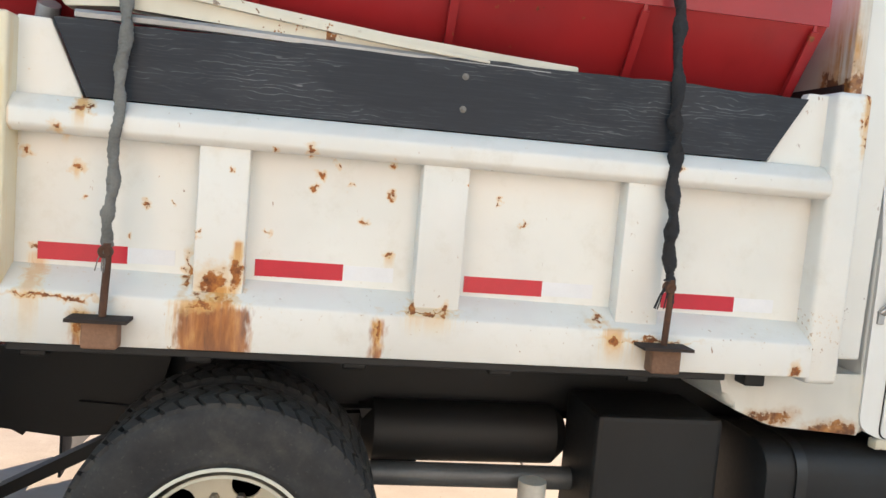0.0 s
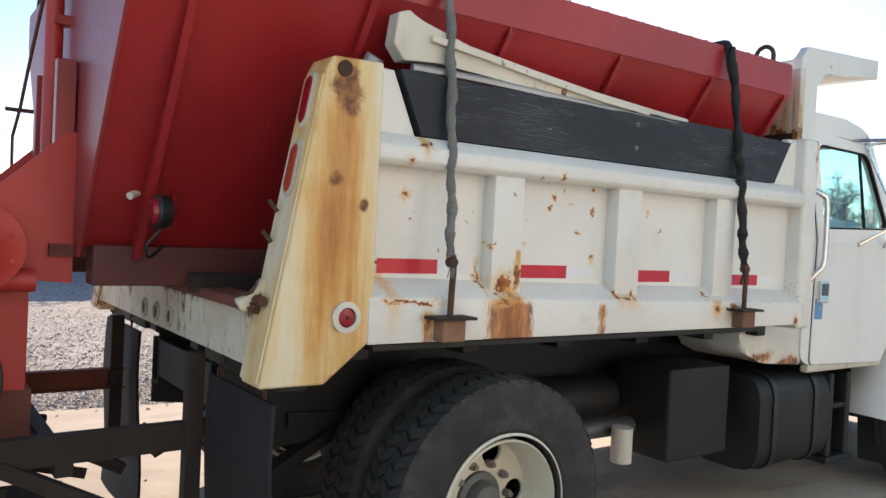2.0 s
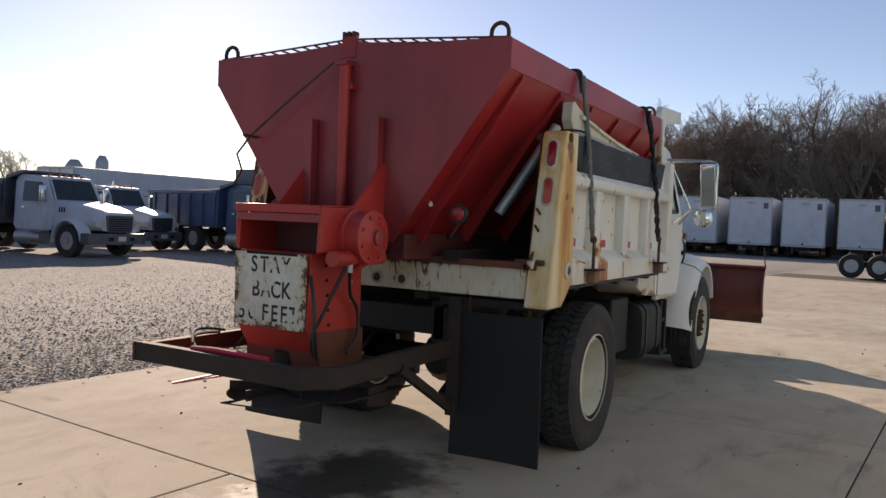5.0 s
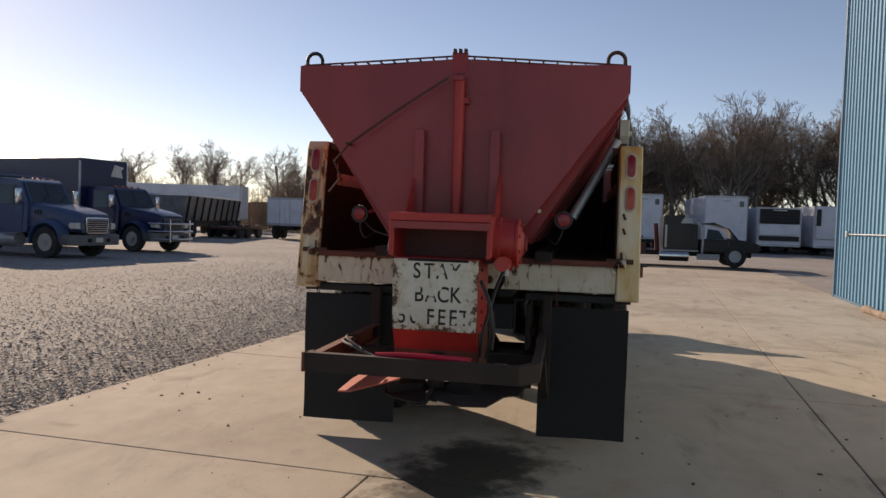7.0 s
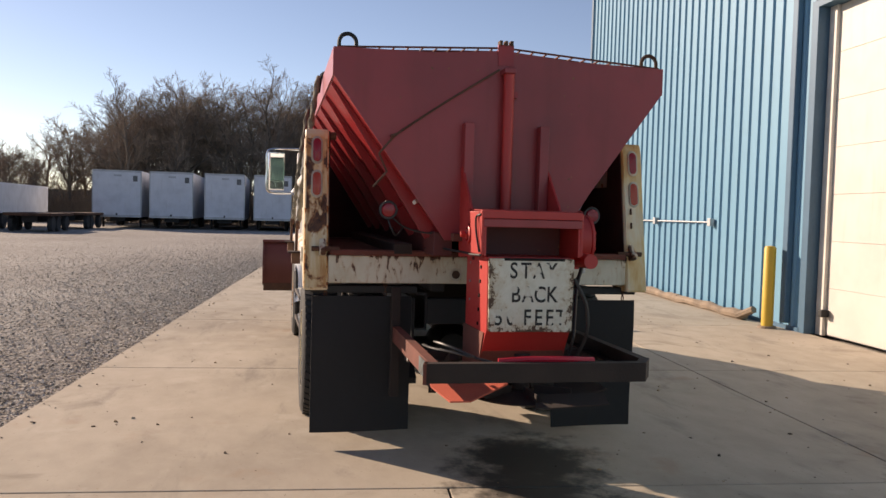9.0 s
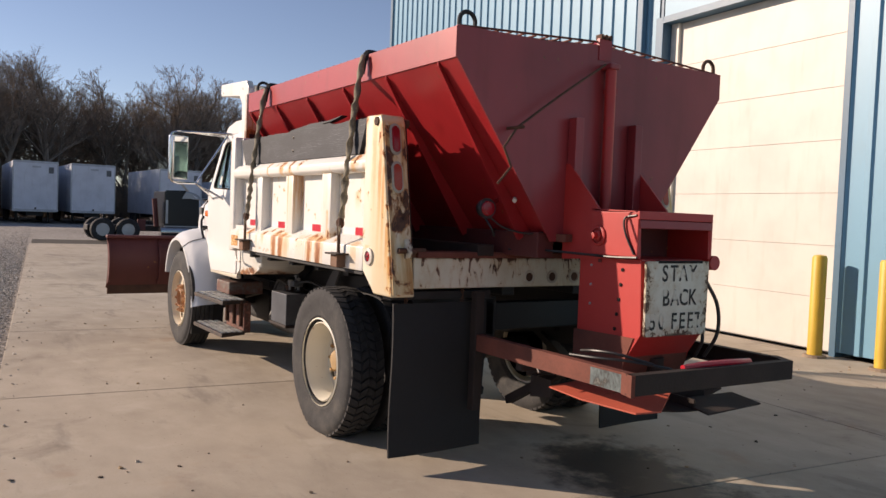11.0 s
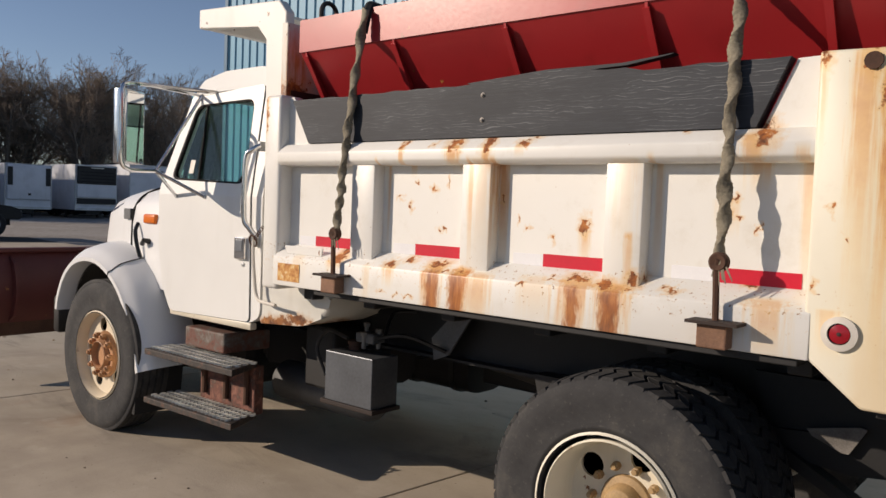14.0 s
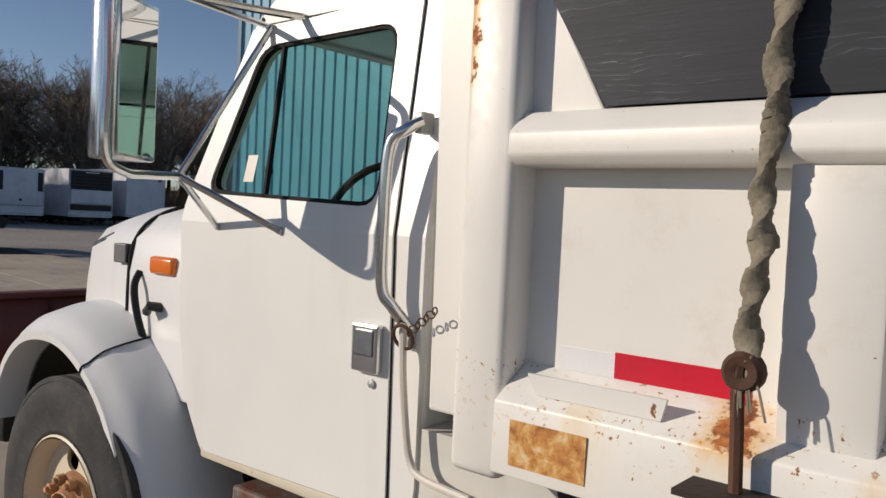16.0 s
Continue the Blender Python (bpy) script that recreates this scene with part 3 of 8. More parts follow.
def concrete():
    k = Mat("worn_concrete", 0.85)
    tone = k.random()
    big, mid, fine = k.noise(0.35, 5), k.noise(2.4, 5, at=k.scaled(1.0, 1.6, 1.0)), k.noise(60, 6)
    c = k.ramp(k.math("ADD", k.math("MULTIPLY", big, 0.6), k.math("MULTIPLY", mid, 0.4)), [(0.32, (0.345, 0.285, 0.218)), (0.52, (0.455, 0.386, 0.305)), (0.72, (0.54, 0.468, 0.38))])
    c = k.mix(k.math("MULTIPLY", tone, 0.18), c, (0.30, 0.27, 0.22))
    blot = k.step(k.noise(1.1, 6, 0.65, warp=0.8), 0.58, 0.74)
    c = k.mix(k.math("MULTIPLY", blot, 0.5), c, (0.15, 0.115, 0.085))
    old = k.step(k.noise(0.45, 6, 0.62, at=k.vec("ADD", k.pos, (9.0, 3.0, 1.0)).outputs[0], warp=0.6), 0.48, 0.66)
    c = k.mix(k.math("MULTIPLY", old, 0.35), c, (0.23, 0.185, 0.14))
    smear = k.step(k.noise(1.4, 6, 0.66, at=k.scaled(0.45, 1.5, 1.0), warp=0.5), 0.54, 0.70)
    c = k.mix(k.math("MULTIPLY", smear, 0.5), c, (0.17, 0.145, 0.12))
    pale = k.step(k.noise(1.9, 5, 0.6, at=k.vec("ADD", k.pos, (5.0, 17.0, 2.0)).outputs[0]), 0.58, 0.72)
    c = k.mix(k.math("MULTIPLY", pale, 0.3), c, (0.60, 0.54, 0.45))
    pits = k.step(k.noise(34, 4, 0.6), 0.67, 0.72)
    c = k.mix(k.math("MULTIPLY", pits, 0.7), c, (0.09, 0.07, 0.05))
    rusty = k.step(k.noise(0.9, 5, 0.6, at=k.vec("ADD", k.pos, (31.0, 7.0, 3.0)).outputs[0]), 0.63, 0.75)
    c = k.mix(k.math("MULTIPLY", rusty, 0.35), c, (0.34, 0.19, 0.10))
    oil = k.most([k.blob((x, y, 0.0), (rx, ry, 9.0), 0.6, 2.2, sc) for x, y, rx, ry, sc in ((-1.25, -0.1, 0.75, 0.55, 3.5), (-0.7, -0.2, 0.7, 0.6, 3.0), (-1.9, -0.45, 0.7, 0.35, 4.0), (-2.5, -0.7, 0.45, 0.25, 5.0), (-1.6, -2.6, 0.5, 0.35, 4.0))])
    c = k.mix(k.math("MULTIPLY", oil, 0.9), c, (0.022, 0.018, 0.015))
    c = k.mix(k.math("MULTIPLY", k.step(fine, 0.55, 0.8), 0.25), c, (0.20, 0.17, 0.13))
    wet = k.math("SUBTRACT", 0.9, k.math("MULTIPLY", oil, 0.25))
    return k.done(c, wet, k.math("ADD", fine, k.math("MULTIPLY", mid, 0.8)), 0.25, 0.006)


def gravel():
    k = Mat("crushed_gravel", 0.95)
    cell, cell2 = k.voronoi(34.0, "Color"), k.voronoi(15.0, "Color")
    g = k.node("ShaderNodeRGBToBW", cell).outputs[0]
    g2 = k.node("ShaderNodeRGBToBW", cell2).outputs[0]
    big = k.noise(0.12, 5)
    v = k.math("ADD", k.math("MULTIPLY", g, 0.5), k.math("ADD", k.math("MULTIPLY", g2, 0.2), k.math("MULTIPLY", big, 0.45)))
    c = k.ramp(v, [(0.25, (0.085, 0.072, 0.060)), (0.52, (0.235, 0.21, 0.185)), (0.80, (0.48, 0.445, 0.405))])
    h = k.math("SUBTRACT", 1.0, k.voronoi(34.0))
    return k.done(c, 0.95, k.math("ADD", h, k.math("MULTIPLY", k.noise(5, 5), 0.15)), 0.5, 0.014)


mat_concrete, mat_gravel = concrete(), gravel()


def stones():
    k = Mat("loose_gravel_stone", 0.95)
    v = k.node("ShaderNodeNewGeometry").outputs["Random Per Island"]
    c = k.ramp(v, [(0.05, (0.115, 0.098, 0.080)), (0.4, (0.285, 0.25, 0.212)), (0.75, (0.44, 0.392, 0.34)), (1.0, (0.64, 0.59, 0.53))])
    return k.done(c, 0.95, k.noise(60, 4), 0.3, 0.003)


mat_stone = stones()


def grit():
    k = Mat("loose_grit", 0.95)
    v = k.node("ShaderNodeNewGeometry").outputs["Random Per Island"]
    return k.done(k.ramp(v, [(0.2, (0.07, 0.05, 0.035)), (0.5, (0.24, 0.19, 0.14)), (0.75, (0.36, 0.24, 0.12)), (0.95, (0.5, 0.46, 0.4))]), 0.95)


mat_grit = grit()
mat_joint = plain("dark_joint", (0.035, 0.028, 0.022), 0.95, 0.0, 0.4)


def blue_sheet():
    k = Mat("blue_ribbed_sheet", 0.42)
    big, fine = k.noise(0.5, 4, at=k.scaled(1, 1, 0.4)), k.noise(30, 5)
    c = k.ramp(big, [(0.3, (0.105, 0.275, 0.400)), (0.7, (0.145, 0.330, 0.455))])
    c = k.mix(k.math("MULTIPLY", k.random(), 0.15), c, (0.17, 0.36, 0.48))
    grime = k.step(k.noise(3, 6, 0.6, at=k.scaled(1.5, 1.5, 0.5)), 0.55, 0.8)
    c = k.mix(k.math("MULTIPLY", grime, 0.25), c, (0.16, 0.24, 0.28))
    return k.done(c, 0.42, fine, 0.05, 0.003)


mat_blue = blue_sheet()
mat_blue_dark = plain("dark_blue_trim", (0.055, 0.135, 0.21), 0.45, 0.0, 0.15, 4.0, 0.05)
mat_door_white = painted("overhead_door_white", (0.61, 0.58, 0.53), dirt=0.22, rough=0.5)
mat_yellow = painted("bollard_yellow", (0.64, 0.41, 0.05), chips=0.3, dirt=0.35, rough=0.5)
mat_timber = plain("weathered_timber", (0.25, 0.19, 0.14), 0.9, 0.0, 0.45, 10.0, 0.6)
mat_bark = plain("winter_bark", (0.19, 0.155, 0.125), 0.95, 0.0, 0.35, 3.0, 0.3)
mat_twig = plain("winter_twigs", (0.27, 0.205, 0.155), 0.95, 0.0, 0.4, 0.8, 0.1)
mat_brush = plain("dry_brush", (0.235, 0.170, 0.118), 0.95, 0.0, 0.4, 0.5, 0.1)
mat_trailer = painted("trailer_white", (0.66, 0.68, 0.72), dirt=0.25, rough=0.45)
mat_trailer_edge = plain("trailer_aluminium", (0.42, 0.44, 0.46), 0.45, 0.6, 0.2)
mat_dark_blue = painted("dark_blue_truck_paint", (0.012, 0.022, 0.075), dirt=0.3, rough=0.3)
mat_mid_blue = painted("grey_blue_truck_paint", (0.045, 0.085, 0.17), dirt=0.35, rough=0.35)
mat_bus = painted("bus_blue_paint", (0.010, 0.012, 0.10), dirt=0.25, rough=0.35)
def sign_face():
    k = Mat("sign_white_worn", 0.55)
    c = k.mix(k.step(k.noise(6, 5), 0.4, 0.7), (0.66, 0.64, 0.55), (0.56, 0.52, 0.42))
    v = k.node("ShaderNodeSeparateXYZ", k.pos)
    edge = k.math("MAXIMUM", k.step(k.math("ABSOLUTE", v.outputs[1]), 0.15, 0.26), k.step(v.outputs[2], 1.0, 0.90))
    n = k.noise(30, 8, 0.72)
    n2 = k.noise(8, 6, 0.65)
    v1 = k.math("ADD", k.math("MULTIPLY", n, 0.6), k.math("ADD", k.math("MULTIPLY", n2, 0.4), k.math("MULTIPLY", edge, 0.16)))
    c = k.mix(k.math("MULTIPLY", k.step(v1, 0.50, 0.68), 0.6), c, (0.42, 0.26, 0.11))
    c = k.mix(k.step(v1, 0.625, 0.655), c, (0.085, 0.04, 0.022))
    return k.done(c, 0.55, n, 0.2, 0.002)


mat_sign = sign_face()


def worn_ink():
    """Black sign paint, flaked off in places."""
    k = Mat("sign_black_letters", 0.6)
    gone = k.most([k.blob((-1.32, y, z), (9.0, r, r), 0.35, 1.3, 22.0) for y, z, r in (
        (-0.03, 1.262, 0.030), (-0.115, 1.245, 0.032), (-0.09, 1.29, 0.015), (0.105, 1.165, 0.028), (0.02, 1.15, 0.036), (0.02, 1.10, 0.022), (-0.03, 1.165, 0.016),
        (0.19, 1.035, 0.028), (0.11, 1.03, 0.042), (0.085, 0.985, 0.03), (-0.115, 0.975, 0.014), (-0.175, 0.99, 0.022), (-0.20, 1.045, 0.018))])
    flake = k.step(k.noise(60, 6, 0.65), 0.62, 0.66)
    c = k.mix(k.math("MAXIMUM", gone, k.math("MULTIPLY", flake, 0.8)), (0.016, 0.015, 0.014), (0.60, 0.57, 0.48))
    return k.done(c, 0.6)


mat_ink = worn_ink()
mat_ridge = plain("far_wooded_ridge", (0.13, 0.115, 0.105), 1.0, 0.0, 0.3, 0.05, 0.0)

# ---- mesh helpers ----


def thing(name, at, label, category, group="", kind=""):
    ob = new(name)
    ob.location = at
    ob.empty_display_size = 0.2
    return tagged(ob, label, category, group, kind)


def part(name, bm, material, parent=None, label="", smooth=False, kind=""):
    """Links a bmesh, built in world places, as one mesh object under a thing or a part."""
    bmesh.ops.recalc_face_normals(bm, faces=bm.faces[:])
    me = bpy.data.meshes.new(name)
    bm.to_mesh(me)
    bm.free()
    me.materials.append(material)
    if smooth:
        me.polygons.foreach_set("use_smooth", [True] * len(me.polygons))
        me.set_sharp_from_angle(angle=radians(38))
    ob = new(name, me)
    if parent:
        ob.parent = parent
        ob.matrix_parent_inverse = Matrix.Translation(-parent.location)
    return tagged(ob, label, kind=kind)


def B():
    return bmesh.new()


def box(bm, x0, x1, y0, y1, z0, z1, bevel=0.0, seg=2):
    vs = [bm.verts.new((x, y, z)) for x in (x0, x1) for y in (y0, y1) for z in (z0, z1)]
    fs = [bm.faces.new([vs[i] for i in q]) for q in ((0, 1, 3, 2), (4, 6, 7, 5), (0, 4, 5, 1), (2, 3, 7, 6), (0, 2, 6, 4), (1, 5, 7, 3))]
    if bevel:
        es = {e for f in fs for e in f.edges}
        bmesh.ops.bevel(bm, geom=list(es), offset=bevel, segments=seg, profile=0.5, affect="EDGES")
    return bm


def prism(bm, poly, axis, a, b, bevel=0.0, seg=2):
    """A polygon of two coordinates, pushed along the third axis from a to b."""
    def p3(p, v):
        return {"x": (v, p[0], p[1]), "y": (p[0], v, p[1]), "z": (p[0], p[1], v)}[axis]
    lo, hi = [bm.verts.new(p3(p, a)) for p in poly], [bm.verts.new(p3(p, b)) for p in poly]
    fs = [bm.faces.new(lo[::-1]), bm.faces.new(hi)]
    n = len(poly)
    fs += [bm.faces.new((lo[i], lo[(i + 1) % n], hi[(i + 1) % n], hi[i])) for i in range(n)]
    if bevel:
        es = {e for f in fs for e in f.edges}
        bmesh.ops.bevel(bm, geom=list(es), offset=bevel, segments=seg, profile=0.5, affect="EDGES")
    return bm


def sweep(bm, pts, r, seg=8, radii=None, flat=1.0, twist=0.0, cap=True):
    """A tube along points; radii per point, flattened and twisted if asked."""
    pts = [Vector(p) for p in pts]
    rings, up = [], None
    for i, p in enumerate(pts):
        d = (pts[min(i + 1, len(pts) - 1)] - pts[max(i - 1, 0)]).normalized()
        if up is None:
            up = d.orthogonal().normalized()
        up = (up - d * up.dot(d)).normalized()
        side = d.cross(up)
        rr = radii[i] if radii else r
        a0 = twist[i] if isinstance(twist, list) else twist * i
        ring = []
        for k in range(seg):
            a = 2 * math.pi * k / seg
            u, v = rr * math.cos(a), rr * flat * math.sin(a)
            ring.append(bm.verts.new(p + up * (u * math.cos(a0) - v * math.sin(a0)) + side * (u * math.sin(a0) + v * math.cos(a0))))
        rings.append(ring)
    for a, b in zip(rings, rings[1:]):
        for k in range(seg):
            bm.faces.new((a[k], a[(k + 1) % seg], b[(k + 1) % seg], b[k]))
    if cap and seg > 2:
        bm.faces.new(rings[0][::-1])
        bm.faces.new(rings[-1])
    return bm


def rod(bm, a, b, r, seg=10, r2=None):
    return sweep(bm, [a, b], r, seg, [r, r2 or r])


def smooth_path(pts, n=6):
    """Points along a soft curve through the given ones."""
    pts = [Vector(p) for p in pts]
    ext = [2 * pts[0] - pts[1], *pts, 2 * pts[-1] - pts[-2]]
    out = []
    for i in range(1, len(ext) - 2):
        p0, p1, p2, p3 = ext[i - 1:i + 3]
        for k in range(n):
            t = k / n
            out.append(0.5 * (2 * p1 + (p2 - p0) * t + (2 * p0 - 5 * p1 + 4 * p2 - p3) * t * t + (3 * p1 - p0 - 3 * p2 + p3) * t ** 3))
    return [*out, pts[-1]]


def lathe(bm, profile, centre, axis="y", seg=40, close=False, start=True, end=True):
    """A profile of (radius, along) turned round an axis through centre."""
    rings = []
    for r, h in profile:
        ring = []
        for k in range(seg):
            a = 2 * math.pi * k / seg
            c, s_ = r * math.cos(a), r * math.sin(a)
            off = {"y": (c, h, s_), "x": (h, c, s_), "z": (c, s_, h)}[axis]
            ring.append(bm.verts.new(Vector(centre) + Vector(off)))
        rings.append(ring)
    for a, b in zip(rings, rings[1:]):
        for k in range(seg):
            bm.faces.new((a[k], a[(k + 1) % seg], b[(k + 1) % seg], b[k]))
    if profile[0][0] > 1e-4 and not close and start:
        bm.faces.new(rings[0])
    if profile[-1][0] > 1e-4 and not close and end:
        bm.faces.new(rings[-1][::-1])
    if close:
        for k in range(seg):
            bm.faces.new((rings[-1][k], rings[-1][(k + 1) % seg], rings[0][(k + 1) % seg], rings[0][k]))
    bmesh.ops.remove_doubles(bm, verts=bm.verts[:], dist=1e-5)
    return bm


def pierced(bm, outer, holes, y0, y1, lean=None):
    """A plate in the xz plane with holes, from y0 to y1; lean(z) shifts it in y."""
    edges = []
    for loop in (outer, *holes):
        vs = [bm.verts.new((p[0], y0, p[1])) for p in loop]
        edges += [bm.edges.new((vs[i], vs[(i + 1) % len(vs)])) for i in range(len(vs))]
    got = bmesh.ops.triangle_fill(bm, use_beauty=True, use_dissolve=False, edges=edges)
    faces = [g for g in got["geom"] if isinstance(g, bmesh.types.BMFace)]
    ext = bmesh.ops.extrude_face_region(bm, geom=faces)
    bmesh.ops.translate(bm, vec=(0, y1 - y0, 0), verts=[v for v in ext["geom"] if isinstance(v, bmesh.types.BMVert)])
    if lean:
        bmesh.ops.bisect_plane(bm, geom=[*bm.verts, *bm.edges, *bm.faces], plane_co=(0, 0, 1.62), plane_no=(0, 0, 1))
        for v in bm.verts:
            v.co.y += lean(v.co.z)
    return bm


def rounded(poly, r, n=4):
    """A polygon with its corners rounded."""
    out, pts = [], [Vector((p[0], p[1])) for p in poly]
    for i, p in enumerate(pts):
        a, b = pts[i - 1] - p, pts[(i + 1) % len(pts)] - p
        k = min(r, a.length * 0.45, b.length * 0.45)
        s0, s1 = p + a.normalized() * k, p + b.normalized() * k
        for j in range(n + 1):
            t = j / n
            q = s0 * (1 - t) ** 2 + p * 2 * t * (1 - t) + s1 * t * t
            out.append((q.x, q.y))
    return out


# ---- the lot: gravel ground, concrete slabs, wall of the shop building ----
LOT = radians(-5.4)                    # the lot's lines against the truck's heading
lot_m = Matrix.Rotation(LOT, 4, "Z")


def lot(x, y, z=0.0):
    return lot_m @ Vector((x, y, z))


bm = B()
xs = [-1500, -400, -120, -60] + [-30 + 3 * i for i in range(45)] + [130, 260, 600, 1500, 3000]
ys = [-1500, -400, -120, -60] + [-36 + 3 * i for i in range(40)] + [110, 220, 600, 1500]
grid = {}
for i, x in enumerate(xs):
    for j, y in enumerate(ys):
        h = -0.035 + 0.02 * noise.noise((x * 0.2, y * 0.2, 0.0)) if y > 5 or x > 34 else -0.05
        grid[i, j] = bm.verts.new((x, y, h))
for i in range(len(xs) - 1):
    for j in range(len(ys) - 1):
        bm.faces.new((grid[i, j], grid[i + 1, j], grid[i + 1, j + 1], grid[i, j + 1]))
part("ground", bm, mat_gravel, None, "grey crushed gravel yard, rutted and dusty", True, "structure")

rs = random.Random(5)
V, F = [], []
for i in range(66000):
    x, d = rs.uniform(-8.0, 14.0) if rs.random() < 0.72 else 14.0 + min(rs.expovariate(1 / 8.5), 40.0), min(rs.expovariate(1 / 2.4), 14.0)
    if rs.random() < 0.003:
        d = -0.25 * rs.random()
    p = lot(x, 3.31 + d, -0.028 if d > 0 else 0.0)
    r = rs.uniform(0.007, 0.019) if rs.random() < 0.93 else rs.uniform(0.018, 0.03)
    n, a0 = len(V), rs.random() * 6
    V.append((p.x + rs.uniform(-.4, .4) * r, p.y + rs.uniform(-.4, .4) * r, p.z + r * rs.uniform(0.6, 1.0)))
    for q in range(4):
        a = a0 + 1.571 * q
        V.append((p.x + math.cos(a) * r * rs.uniform(.7, 1.25), p.y + math.sin(a) * r * rs.uniform(.7, 1.25), p.z + r * rs.uniform(0.05, 0.4)))
    F += [(n, n + 1 + q, n + 1 + (q + 1) % 4) for q in range(4)]
me = bpy.data.meshes.new("loose_gravel")
me.from_pydata(V, [], F)
me.materials.append(mat_stone)
tagged(new("loose_gravel", me), "loose grey stones scattered along the slab edge", "gravel", kind="stuff")

pavement = thing("pavement", (0, 0, 0), "worn tan concrete apron in large cracked slabs", "pavement", kind="structure")
bm = B()
prism(bm, [lot(-20, -5.70)[:2], lot(30, -5.70)[:2], lot(30, 3.2)[:2], lot(-20, 3.2)[:2]], "z", -0.2, -0.016)
part("joint_bed", bm, mat_joint, pavement, "dark dirt-filled joints")

# ---- the shop building ----
WALL_Y = -5.62                           # the wall's face, in the lot's lines
building = thing("shop_building", lot(6, -12), "large blue ribbed-steel shop building with white overhead doors", "building")
PITCH, TALL = 0.305, 8.6


def ribbed(bm, x0, ribs, z0, z1, y=WALL_Y):
    """Sheet with square ribs every foot."""
    line = []
    for i in range(ribs):
        x = x0 + i * PITCH
        line += [(x, y), (x + 0.19, y), (x + 0.215, y + 0.034), (x + 0.28, y + 0.034)]
    line.append((x0 + ribs * PITCH, y))
    lo = [bm.verts.new(lot(px, py, z0)) for px, py in line]
    hi = [bm.verts.new(lot(px, py, z1)) for px, py in line]
    for i in range(len(line) - 1):
        bm.faces.new((lo[i], lo[i + 1], hi[i + 1], hi[i]))
    return bm


def lot_box(bm, x0, x1, y0, y1, z0, z1, bevel=0.0):
    start = len(bm.verts)
    box(bm, x0, x1, y0, y1, z0, z1, bevel)
    bm.verts.ensure_lookup_table()
    for v in bm.verts[start:]:
        v.co = lot_m @ v.co
    return bm


part("wall", lot_box(B(), 5.05, 15.72, -22, WALL_Y - 0.02, 0.0, TALL), mat_blue_dark, building)
part("wall", lot_box(B(), -14, 5.05, -22, WALL_Y - 0.32, 0.0, TALL), mat_blue_dark, building)
part("roof", lot_box(B(), -14.4, 16.0, -22.4, WALL_Y + 0.25, TALL, TALL + 0.25, 0.03), mat_blue_dark, building)
for i in range(12):                     # sheets of three ribs
    part("wall_panel", ribbed(B(), 5.12 + i * 3 * PITCH, 3 if i < 11 else 2, 0.06, TALL), mat_blue, building)
part("wall_panel", ribbed(B(), 0.885, 3, 0.06, TALL), mat_blue, building)
part("wall_panel", lot_box(B(), 1.80, 5.0, WALL_Y - 0.02, WALL_Y + 0.0, 4.67, TALL), mat_blue, building)
part("wall_panel", lot_box(B(), -3.0, 0.88, WALL_Y - 0.02, WALL_Y + 0.0, 4.67, TALL), mat_blue, building)
part("wall_panel", ribbed(B(), -13.1, 33, 0.06, TALL), mat_blue, building)
part("corner_trim", lot_box(B(), 15.70, 15.84, WALL_Y - 0.1, WALL_Y + 0.06, 0.0, TALL, 0.01), mat_blue_dark, building)
part("downspout", lot_box(B(), 5.36, 5.50, WALL_Y + 0.035, WALL_Y + 0.13, 0.1, TALL, 0.015), mat_blue_dark, building, "dark blue square downspout")
part("base_trim", lot_box(B(), 5.1, 15.70, WALL_Y - 0.01, WALL_Y + 0.045, 0.0, 0.06), mat_blue_dark, building)
for x0, x1 in ((4.98, 5.14), (1.71, 1.80), (0.82, 0.90), (-3.0, -2.88)):
    part("door_jamb", lot_box(B(), x0, x1, WALL_Y - 0.3, WALL_Y + 0.045, 0.0, 4.72, 0.006), mat_blue_dark, building)
for x0, x1 in ((1.80, 4.98), (-2.88, 0.82)):
    part("door_header", lot_box(B(), x0, x1, WALL_Y - 0.3, WALL_Y + 0.045, 4.62, 4.72), mat_blue_dark, building)
    door = part("overhead_door", lot_box(B(), x0, x1, WALL_Y - 0.26, WALL_Y - 0.22, 0.0, 4.62), mat_door_white, building, "closed white sectional overhead door")
    for k in range(7):
        z0 = 0.02 + k * 0.657
        p = part("door_section", lot_box(B(), x0 + 0.01, x1 - 0.01, WALL_Y - 0.22, WALL_Y - 0.175, z0, z0 + 0.654, 0.004), mat_door_white, door)
        p.matrix_parent_inverse = Matrix.Identity(4)
part("door_seal", lot_box(B(), 4.80, 4.97, WALL_Y - 0.175, WALL_Y - 0.12, 0.0, 4.62, 0.01), mat_trim_white, building, "pale door edge guard")
part("door_latch", lot_box(B(), 4.72, 4.82, WALL_Y - 0.17, WALL_Y - 0.05, 0.27, 0.37, 0.012), mat_black, building)

